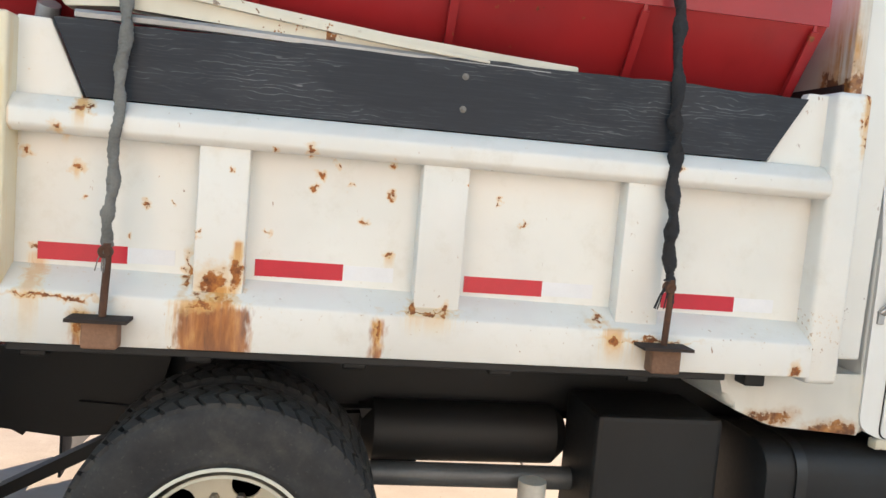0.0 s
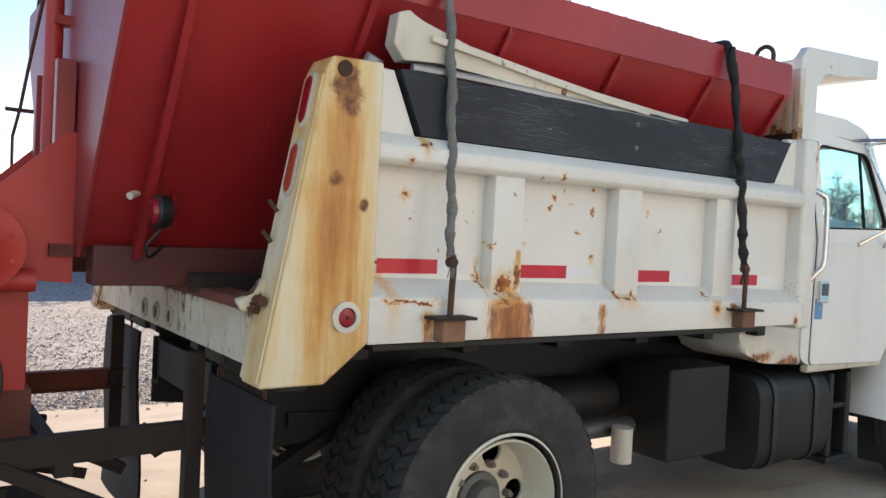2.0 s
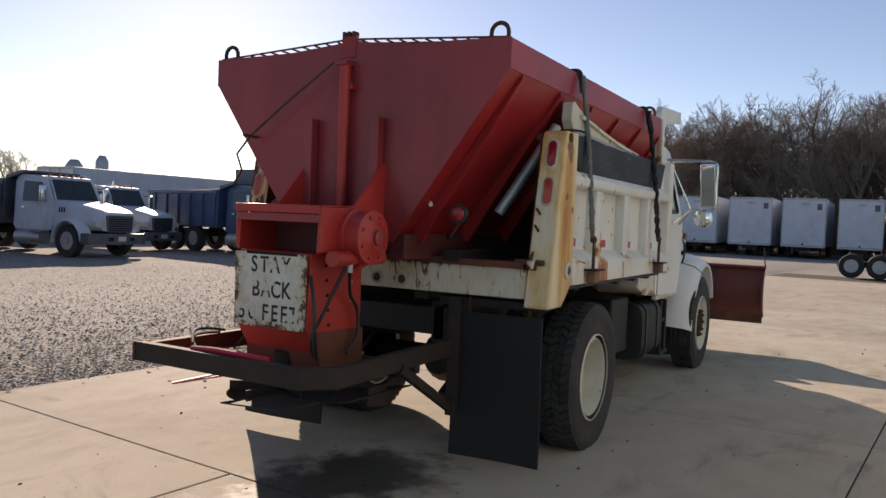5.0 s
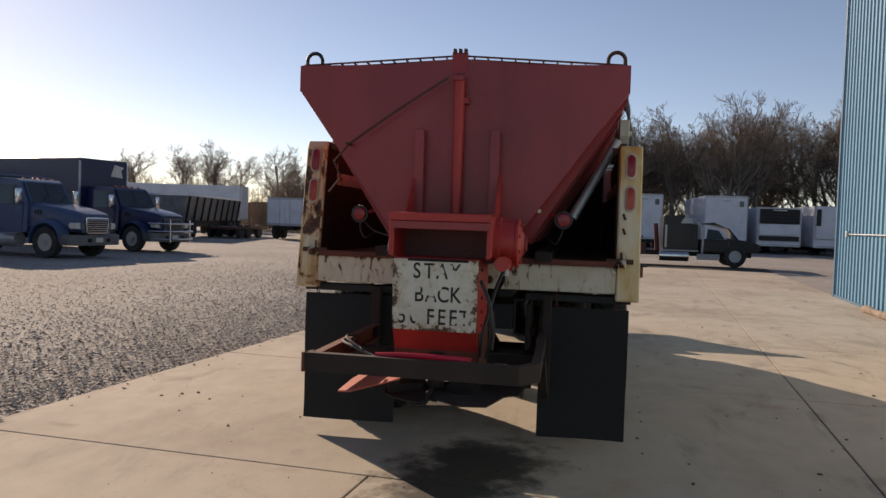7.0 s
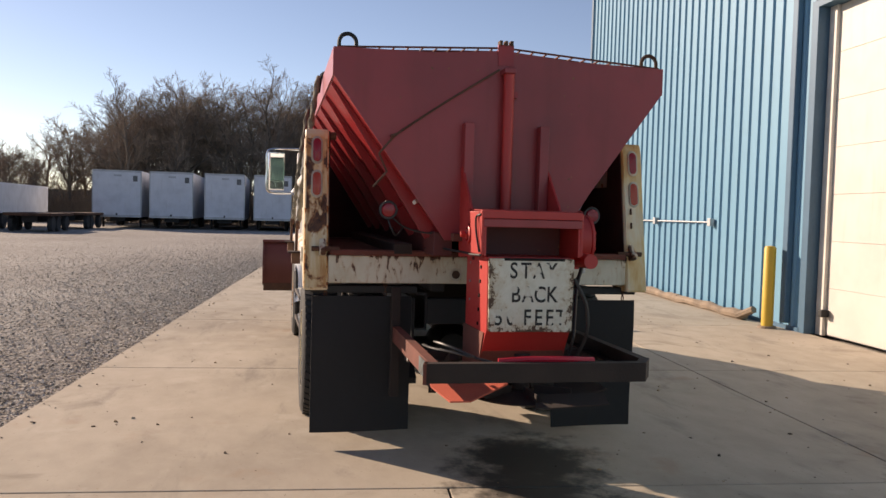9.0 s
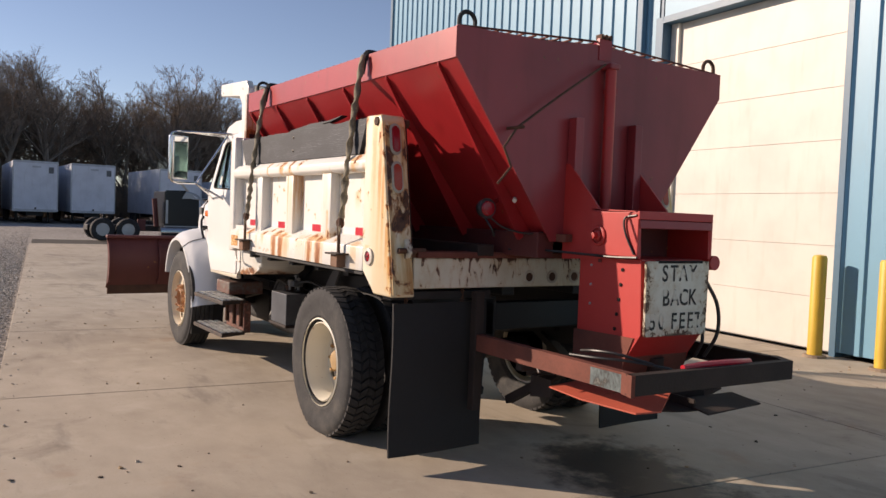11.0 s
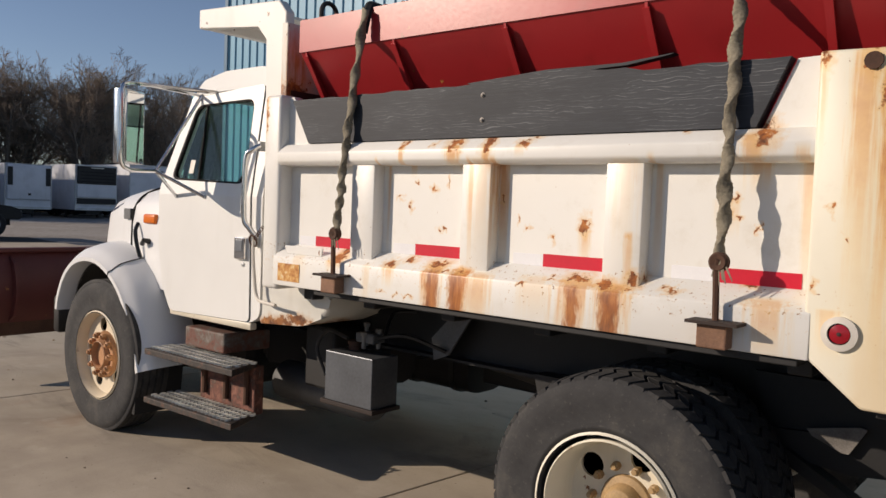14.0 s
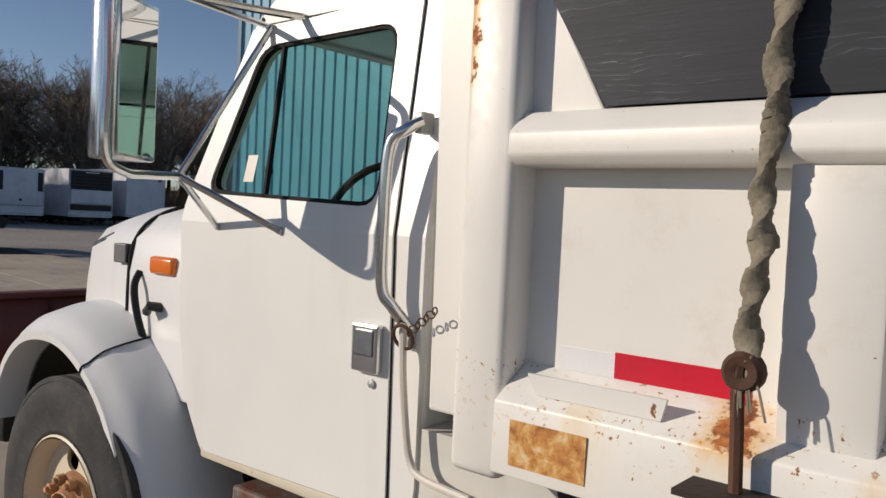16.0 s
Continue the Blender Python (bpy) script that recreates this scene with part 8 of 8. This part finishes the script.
            lathe(bm, [(0.29, -0.13), (0.49, -0.14), (0.515, -0.10), (0.515, 0.10), (0.49, 0.14), (0.29, 0.13)], (xx, s * 0.98, 0.515), "y", 28, close=True)
            wl = add("wheel", bm, mat_rubber, "", True)
            bm = B()
            dish = 0.10 if xx > 0 else -0.05
            lathe(bm, [(0.29, s * 0.12), (0.26, s * 0.03), (0.16, s * dish), (0.10, s * dish), (0.09, s * (dish + 0.06)), (0.0, s * (dish + 0.065))], (xx, s * 0.98, 0.515), "y", 24)
            add("rim", bm, mat_galv, "", True, wl)
    g = add("grille", prism(B(), rounded([(-0.48, 0.82), (0.48, 0.82), (0.54, 1.36), (-0.54, 1.36)], 0.06), "x", 2.88, 2.96, 0.02), bars, "", True)
    add("grille_void", prism(B(), rounded([(-0.43, 0.87), (0.43, 0.87), (0.49, 1.31), (-0.49, 1.31)], 0.04), "x", 2.955, 2.968), mat_black, "", False, g)
    for k in range(6):
        z = 0.91 + 0.07 * k
        add("grille_bar", box(B(), 2.962, 2.985, -0.44 - 0.008 * k, 0.44 + 0.008 * k, z, z + 0.028, 0.004), bars, "", False, g)
    add("bumper", prism(B(), rounded([(2.55, 1.20), (2.86, 1.16), (3.02, 0.90), (3.05, 0.0), (3.02, -0.90), (2.86, -1.16), (2.55, -1.20), (2.62, -1.0), (2.84, -0.8), (2.84, 0.8), (2.62, 1.0)], 0.04), "z", 0.44, 0.78, 0.02), mat_grey_metal, "", True)
    add("plate", box(B(), 3.05, 3.06, -0.16, 0.16, 0.54, 0.69), mat_trim_white)
    for y in (-0.42, 0.42):
        add("tow_slot", box(B(), 3.03, 3.05, y - 0.09, y + 0.09, 0.55, 0.66), mat_vent)
    add("chassis", box(B(), -5.0, 2.6, -0.43, 0.43, 0.60, 0.86, 0.02), mat_black)
    if guard:
        for z in (0.55, 0.85, 1.15):
            gb = B()
            sweep(gb, smooth_path([(2.7, -1.1, z), (3.25, -0.8, z), (3.32, 0.0, z), (3.25, 0.8, z), (2.7, 1.1, z)], 4), 0.028, 8)
            add("push_bar", gb, mat_chrome, "chrome push bar", True)
        for y in (-0.55, 0.55):
            gb = B()
            rod(gb, (3.29, y, 0.42), (3.29, y, 1.30), 0.032, 8)
            add("push_bar", gb, mat_chrome, "", True)
    if stack:
        for s in (-1, 1):
            sb = B()
            rod(sb, (-0.95, s * 0.85, 0.9), (-0.95, s * 0.85, 2.85), 0.07, 12)
            add("exhaust_stack", sb, mat_chrome, "", True)
    if cargo == "box":
        add("cargo_box", box(B(), -7.0, -0.85, -1.28, 1.28, 0.95, 3.72, 0.06), cargo_mat, "plain dark box body")
        add("corner_strip", box(B(), -0.87, -0.83, -1.29, -1.21, 1.0, 3.6), mat_trailer_edge)
        add("corner_strip", box(B(), -0.90, -0.84, 1.21, 1.29, 1.0, 3.6), mat_trailer_edge)
        add("worn_patch", prism(B(), [(0.35, 3.05), (1.0, 3.0), (0.9, 3.3), (1.05, 3.45), (0.55, 3.55)], "x", -0.85, -0.84), mat_trim_white, "torn white decal patch")
    elif cargo == "dump":
        add("dump_body", prism(B(), [(-5.4, 0.98), (-1.05, 0.98), (-0.95, 2.45), (-5.5, 2.30)], "y", -1.2, 1.2, 0.03), cargo_mat, "dark steel dump body")
        add("cab_shield", prism(B(), [(-1.0, 2.42), (-0.2, 2.66), (-0.2, 2.72), (-1.05, 2.55)], "y", -1.1, 1.1), cargo_mat)
        for s in (-1, 1):
            add("top_rail", box(B(), -5.5, -0.98, min(s * 1.18, s * 1.28), max(s * 1.18, s * 1.28), 2.24, 2.38, 0.02), cargo_mat)
            for k in range(6):
                add("body_rib", box(B(), -5.1 + k * 0.78, -4.98 + k * 0.78, min(s * 1.19, s * 1.27), max(s * 1.19, s * 1.27), 1.0, 2.24, 0.01), cargo_mat)
    return t


road_truck((17.9, 17.35, -0.03), radians(-98), mat_mid_blue, "grey-blue conventional dump truck parked on gravel", "dump", mat_mid_blue, 0.97, mat_chrome, False, False, mat_trailer)
road_truck((23.6, 17.6, -0.03), radians(-104), mat_dark_blue, "dark blue box truck with chrome push bar on gravel", "box", mat_dark_blue, 0.97, mat_grey_metal, False, True)
road_truck((11.6, 20.2, -0.03), radians(-86), mat_trailer, "white tandem dump truck with dark bed on gravel", "dump", mat_tank, 0.95, mat_tank)
road_truck((15.6, 22.6, -0.03), radians(-88), mat_trailer, "white road tractor parked behind a white dump truck", None, None, 0.90, mat_tank, True)
# the stripped black tractor, nose toward the shop
tr = thing("parked_truck", (30.0, -5.0, 0), "stripped black road tractor with its cab cut open", "truck", "parked trucks")
mat_black_gloss = plain("black_truck_paint", (0.012, 0.011, 0.013), 0.3)
part("chassis", box(B(), 29.5, 30.4, -8.0, -1.5, 0.40, 0.62, 0.02), mat_black, tr)
for y in (-2.0, -2.95, -7.25):
    for x, sx in ((29.15, -1), (30.75, 1)):
        bm = B()
        lathe(bm, [(0.25, -0.13), (0.42, -0.14), (0.45, -0.10), (0.45, 0.10), (0.42, 0.14), (0.25, 0.13)], (x, y, 0.45), "x", 24, close=True)
        wl = part("wheel", bm, mat_rubber, tr, "", True)
        bm = B()
        lathe(bm, [(0.26, 0.12 * sx), (0.22, 0.04 * sx), (0.10, 0.05 * sx), (0.09, 0.12 * sx), (0.0, 0.13 * sx)], (x, y, 0.45), "x", 20)
        part("rim", bm, mat_trailer_edge, wl, "", True)
part("sleeper_floor", box(B(), 29.0, 30.9, -5.75, -4.3, 0.60, 0.72, 0.02), mat_black_gloss, tr)
part("sleeper_back", box(B(), 29.0, 30.9, -4.36, -4.3, 0.72, 2.05, 0.02), mat_black_gloss, tr)
part("sleeper_side", prism(B(), [(-4.36, 0.72), (-5.72, 0.72), (-5.70, 1.75), (-5.30, 1.80), (-5.15, 2.12), (-4.36, 2.10)], "x", 29.02, 29.06), mat_black_gloss, tr)
part("sleeper_side", prism(B(), [(-4.36, 0.72), (-5.72, 0.72), (-5.70, 1.85), (-4.36, 2.10)], "x", 30.84, 30.88), mat_black_gloss, tr)
part("side_trim", box(B(), 28.99, 29.02, -5.75, -4.3, 0.60, 0.66), mat_galv, tr)
part("stair_panel", box(B(), 28.98, 29.02, -4.45, -4.36, 0.75, 1.7), mat_trailer_edge, tr)
bm = B()
sweep(bm, smooth_path([(29.0, -5.15, 2.05), (29.0, -5.55, 1.95), (29.0, -5.85, 1.65), (29.0, -5.92, 1.1), (29.0, -5.90, 0.55)], 5), 0.07, 6, flat=0.5)
part("door_pillar", bm, mat_trailer_edge, tr, "bare silver door pillar")
part("torn_sheet", prism(B(), [(-5.0, 1.78), (-5.55, 1.80), (-5.42, 1.95), (-5.15, 2.05), (-5.05, 1.90)], "x", 28.96, 28.99), mat_trailer_edge, tr, "torn pale sheet metal")
bm = B()
sweep(bm, smooth_path([(29.1, -5.3, 2.05), (29.0, -5.0, 2.35), (28.95, -4.85, 2.5)], 4), 0.05, 5, flat=0.4)
part("bent_panel", bm, mat_trim_white, tr, "bent white panel sticking up")
part("cab_lower", box(B(), 29.05, 30.85, -7.0, -5.85, 0.60, 1.15, 0.05), mat_black_gloss, tr)
part("cab_roof", prism(B(), [(-5.75, 1.78), (-6.35, 1.86), (-6.95, 1.62), (-6.4, 1.74)], "x", 29.1, 30.8), mat_black_gloss, tr)
bm = B()
sweep(bm, [(29.12, -6.95, 1.62), (29.1, -7.35, 1.15)], 0.035, 5)
part("screen_pillar", bm, mat_black_gloss, tr)
part("windshield", prism(B(), [(-6.95, 1.62), (-7.35, 1.15), (-7.34, 1.14), (-6.94, 1.61)], "x", 29.15, 30.75), mat_dark_glass, tr)
part("door_window", prism(B(), [(-6.1, 1.16), (-6.85, 1.16), (-6.6, 1.52), (-6.15, 1.58)], "x", 29.3, 29.32), mat_dark_glass, tr)
part("hood", prism(B(), rounded([(-6.95, 0.62), (-8.25, 0.62), (-8.3, 0.95), (-7.9, 1.10), (-6.95, 1.20)], 0.08), "x", 29.2, 30.7, 0.06, 3), mat_black_gloss, tr, "", True)
bm = B()
rod(bm, (29.0, -4.15, 0.40), (29.0, -5.35, 0.40), 0.22, 18)
part("fuel_tank", bm, mat_chrome, tr, "polished round fuel tank", True)
part("step_box", box(B(), 28.85, 29.1, -6.6, -5.7, 0.28, 0.52, 0.02), mat_galv, tr)
bm = B()
rod(bm, (29.4, -4.1, 0.6), (29.4, -4.0, 1.75), 0.10, 10)
part("exhaust_stack", bm, mat_maroon, tr)
part("fairing", box(B(), 29.05, 29.15, -3.6, -3.3, 0.45, 0.9), mat_maroon, tr)
bus = thing("blue_bus", (5.7, 19.5, 0), "dark blue bus with a steel roof rack", "bus", "parked trucks")
bx0, bx1, by = 4.35, 6.75, 16.6
part("body", prism(B(), rounded([(bx0, 0.45), (bx1, 0.45), (bx1, 2.1), (bx1 - 0.35, 2.45), (bx0 + 0.35, 2.45), (bx0, 2.1)], 0.15), "y", by, by + 8.0, 0.05, 3), mat_bus, bus, "", True)
for x0, x1 in ((bx0 + 0.2, bx0 + 1.15), (bx0 + 1.25, bx1 - 0.2)):
    part("windshield", box(B(), x0, x1, by - 0.02, by + 0.02, 1.35, 2.02, 0.02), mat_dark_glass, bus)
for k in range(8):
    part("side_window", box(B(), bx1 - 0.01, bx1 + 0.015, by + 0.4 + k * 0.93, by + 1.2 + k * 0.93, 1.40, 1.95), mat_dark_glass, bus)
part("bumper", box(B(), bx0 - 0.02, bx1 + 0.02, by - 0.12, by, 0.35, 0.62, 0.03), mat_black, bus)
part("name_bar", box(B(), bx0 + 0.55, bx0 + 0.95, by - 0.012, by - 0.003, 1.16, 1.24), mat_trim_white, bus)
part("name_bar", box(B(), bx0 + 1.10, bx0 + 1.50, by - 0.012, by - 0.003, 1.16, 1.24), mat_trim_white, bus)
part("plate", box(B(), bx1 - 0.85, bx1 - 0.5, by - 0.14, by - 0.12, 0.42, 0.54), mat_trim_white, bus)
for s in (bx0 + 0.3, bx1 - 0.3):
    bm = B()
    lathe(bm, [(0.25, -0.14), (0.46, -0.14), (0.48, 0.0), (0.46, 0.14), (0.25, 0.14)], (s, by + 1.0, 0.46), "x", 22)
    part("wheel", bm, mat_rubber, bus, "", True)
for z in (2.55, 2.75, 2.95):
    for x in (bx0 + 0.1, bx1 - 0.25):
        bm = B()
        rod(bm, (x, by + 0.2, z), (x, by + 7.8, z), 0.02, 5)
        part("rack_rail", bm, mat_black, bus)
    bm = B()
    rod(bm, (bx0 + 0.1, by + 0.2, z), (bx1 - 0.25, by + 0.2, z), 0.02, 5)
    part("rack_rail", bm, mat_black, bus)
for k in range(12):
    for x in (bx0 + 0.1, bx1 - 0.25):
        bm = B()
        rod(bm, (x, by + 0.2 + k * 0.69, 2.42), (x, by + 0.2 + k * 0.69, 2.95), 0.015, 5)
        part("rack_post", bm, mat_black, bus)
for k in range(5):
    bm = B()
    x = bx0 + 0.1 + k * 0.51
    rod(bm, (x, by + 0.2, 2.42), (x, by + 0.2, 2.95), 0.015, 5)
    part("rack_post", bm, mat_black, bus)

# far light pole and buildings on the skyline
pole = thing("light_pole", (32.0, 95.0, 0), "tall thin steel floodlight pole", "pole")
bm = B()
rod(bm, (32.0, 95.0, 0.0), (32.0, 95.0, 15.6), 0.16, 8, 0.09)
part("shaft", bm, mat_grey_metal, pole)
part("lamp_head", box(B(), 31.4, 32.6, 94.7, 95.3, 14.6, 15.5, 0.05), mat_grey_metal, pole)
for x, y, w, h in ((125.0, 175.0, 4.2, 12.9), (130.0, 171.0, 3.2, 14.3)):
    sl = thing("grain_silo", (x, y, 0), "pale concrete silo on the skyline", "silo")
    bm = B()
    lathe(bm, [(0.0, 0.0), (w / 2, 0.0), (w / 2, h - 1.5), (w / 4, h), (0.0, h)], (x, y, 0), "z", 20)
    part("shell", bm, mat_trailer_edge, sl, "", True)

# wooded ridge along the horizon
bm = B()
rr = random.Random(8)
base, crest = [], []
for k in range(241):
    a = radians(-70 + 170 * k / 240)
    d = 420.0
    h = 9.0 + 5.0 * noise.noise((k * 0.035, 1.0, 0.0)) + 2.2 * noise.noise((k * 0.5, 4.0, 0.0)) + rr.uniform(-0.7, 0.7)
    base.append(bm.verts.new((d * math.cos(a), d * math.sin(a), -2.0)))
    crest.append(bm.verts.new((d * math.cos(a), d * math.sin(a), h)))
for k in range(240):
    bm.faces.new((base[k], base[k + 1], crest[k + 1], crest[k]))
part("backdrop", bm, mat_ridge, None, "far grey-brown wooded ridge on the horizon", False, "structure")


# ---- bare winter trees ----
def tube(V, F, a, b, r0, r1, n):
    d = (b - a).normalized()
    u = d.orthogonal().normalized()
    w_ = d.cross(u)
    i0 = len(V)
    for p, r in ((a, r0), (b, r1)):
        for k in range(n):
            q = 2 * math.pi * k / n
            V.append(p + (u * math.cos(q) + w_ * math.sin(q)) * r)
    for k in range(n):
        F.append((i0 + k, i0 + (k + 1) % n, i0 + n + (k + 1) % n, i0 + n + k))


def grow(V, F, p, d, length, r, level, rnd, fine):
    """A limb in a few bent segments, with side branches; levels from 3 up go to the crown's mesh."""
    VV, FF = (V, F) if level < 3 else fine
    segs = (4, 4, 3, 2, 1)[level]
    n = (7, 5, 4, 3, 3)[level]
    kids = (12, 8, 6, 5, 0)[level]
    pts = [p]
    dd = d.copy()
    for k in range(segs):
        dd = (dd + Vector((rnd.uniform(-1, 1), rnd.uniform(-1, 1), rnd.uniform(-0.5, 0.9))) * (0.10 if level == 0 else 0.24)).normalized()
        pts.append(pts[-1] + dd * length / segs)
    for k in range(segs):
        tube(VV, FF, pts[k], pts[k + 1], r * (1 - 0.62 * k / segs), r * (1 - 0.62 * (k + 1) / segs), n)
    for c in range(kids):
        t = (0.22 if level == 0 else 0.2) + (0.78 if level == 0 else 0.8) * (c + rnd.random()) / kids
        seg = min(int(t * segs), segs - 1)
        q = pts[seg].lerp(pts[seg + 1], t * segs - seg)
        a = rnd.uniform(0, 6.283)
        u = d.orthogonal().normalized()
        out = u * math.cos(a) + d.cross(u) * math.sin(a)
        nd = (d * rnd.uniform(0.5, 0.9) + out * rnd.uniform(0.55, 0.95) + Vector((0, 0, 0.16))).normalized()
        grow(V, F, q, nd, length * rnd.uniform(0.40, 0.62) * (1.15 - 0.45 * t), max(r * 0.46 * (1 - 0.45 * t), 0.013), level + 1, rnd, fine)


def tree(at, height, seed):
    rnd = random.Random(seed)
    V, F, V2, F2 = [], [], [], []
    base = Vector(at)
    stems = rnd.choice((1, 2, 2))
    for k in range(stems):
        lean = Vector((rnd.uniform(-.22, .22), rnd.uniform(-.22, .22), 1)).normalized()
        grow(V, F, base + Vector((0.5 * k, 0.3 * k, -0.1)), lean, height * rnd.uniform(0.62, 0.72), height * 0.019, 0, rnd, (V2, F2))
    t = thing("bare_tree", at, "leafless grey-brown deciduous tree at the yard's edge", "tree", "bare trees behind the trailers")
    for nm, v, f, mm in (("trunk", V, F, mat_bark), ("crown", V2, F2, mat_twig)):
        me = bpy.data.meshes.new(nm)
        me.from_pydata(v, [], f)
        me.materials.append(mm)
        ob = new(nm, me)
        ob.parent = t
        ob.matrix_parent_inverse = Matrix.Translation(-t.location)
    return t


protos = [tree((70 + 1.5 * i, 13.0 - 4.4 * i, 0.0), h, 20 + i) for i, h in enumerate((11.5, 13.0, 12.2, 13.6, 12.6))]
rt = random.Random(77)
for i in range(64):
    y = 22.0 - 76.0 * i / 63 + rt.uniform(-1.0, 1.0)
    x = 67.0 + rt.uniform(0, 13)
    src = protos[i % 5]
    h = rt.uniform(0.5, 0.66) if y > 20 else rt.uniform(0.78, 0.9) if y > 15.5 else rt.uniform(0.96, 1.2)
    if src.location.x == x:
        continue
    copy_thing(src, Matrix.Translation((x, y, 0)) @ Matrix.Rotation(rt.uniform(0, 6.28), 4, "Z") @ Matrix.Diagonal((h, h, h, 1)))
far = [(60, 98, 0.75), (48, 105, 0.58), (51, 104, 0.68), (53.5, 103, 0.62), (91, 70.5, 0.75), (97, 61, 0.85), (102, 52, 1.02), (104, 48.5, 0.92), (100, 55.5, 0.98), (100, 41.2, 1.02), (103, 39.5, 0.9), (27, 113, 0.8), (22, 115, 0.6), (35, 112, 0.5)]
far += [(72, 19.5, 0.85), (75, 22.5, 0.78), (71, 24.5, 0.62), (78, 27, 0.62), (82, 31, 0.6), (74, 29, 0.5), (84, 34.5, 0.5)]
far += [(132 * math.cos(a), 132 * math.sin(a), 0.34 + 0.12 * math.sin(7 * a)) for a in [radians(24 + 3.4 * k) for k in range(18)]]
for x, y, h in far:
    copy_thing(protos[int(x + y) % 5], Matrix.Translation((x, y, 0)) @ Matrix.Rotation(y, 4, "Z") @ Matrix.Diagonal((h, h, h, 1)))

# thicket of dry brush under the trees
V, F = [], []
rb = random.Random(12)
for i in range(15000):
    y = rb.uniform(-56, 33)
    x = 66.5 + abs(rb.gauss(0, 1)) * 7
    tall = (1.0 + 3.4 * rb.random() ** 1.6) * (0.8 + 0.5 * noise.noise((y * 0.15, 2.0, 0.0)))
    a = Vector((x, y, rb.uniform(-0.1, 0.8)))
    b = a + Vector((rb.gauss(0, 0.5), rb.gauss(0, 0.5), tall))
    tube(V, F, a, b, 0.028, 0.010, 3)
    for k in range(2):
        q = a.lerp(b, rb.uniform(0.3, 0.9))
        tube(V, F, q, q + Vector((rb.gauss(0, 0.4), rb.gauss(0, 0.4), rb.uniform(0.1, 0.7))), 0.014, 0.006, 3)
me = bpy.data.meshes.new("brush")
me.from_pydata(V, [], F)
me.materials.append(mat_brush)
tagged(new("brush", me), "tangled dry brown brush under bare trees", kind="stuff")

# ---- concrete slabs, the pieces of the apron ----
slab_x = [-1.17 + 3.45 * k for k in range(-4, 9)]
for i in range(len(slab_x) - 1):
    # ahead of the transverse joint behind the truck the two outer lanes are one pour
    lanes = [(3.27, 0.29), (0.29, -2.70), (-2.70, -5.66)] if slab_x[i] < -1.2 else [(3.27, -2.70), (-2.70, -5.66)]
    for y1, y0 in lanes:
        bm = B()
        g = 0.006
        lot_box(bm, slab_x[i] + g, slab_x[i + 1] - g, y0 + g, y1 - g, -0.15, 0.0, 0.006)
        part("slab", bm, mat_concrete, pavement)

# pebbles, leaf bits and grit lying on the slabs
V, F = [], []
rs = random.Random(77)
for i in range(900):
    x, y = rs.uniform(-6.5, 9.0), rs.uniform(-5.3, 3.1)
    px_, py_ = lot(x, y)[:2]
    if abs(py_) < 1.2 and -0.2 < px_ < 5.9 and rs.random() < 0.8:
        continue
    r = 0.004 + 0.016 * rs.random() ** 4
    h = r * rs.uniform(0.3, 0.9)
    n = len(V)
    a0 = rs.uniform(0, 6.28)
    for k in range(6):
        a = a0 + k * 1.047
        q = r * rs.uniform(0.6, 1.3)
        V.append((px_ + q * math.cos(a), py_ + q * math.sin(a) * 0.8, 0.0005))
        V.append((px_ + q * 0.7 * math.cos(a), py_ + q * 0.56 * math.sin(a), h * rs.uniform(0.6, 1.0)))
    for k in range(6):
        k2 = (k + 1) % 6
        F.append((n + 2 * k, n + 2 * k2, n + 2 * k2 + 1, n + 2 * k + 1))
    F.append([n + 2 * k + 1 for k in range(6)])
me = bpy.data.meshes.new("slab_grit")
me.from_pydata(V, [], F)
me.materials.append(mat_grit)
tagged(new("slab_grit", me), "loose pebbles and dry leaf bits on the concrete", "gravel", kind="stuff")
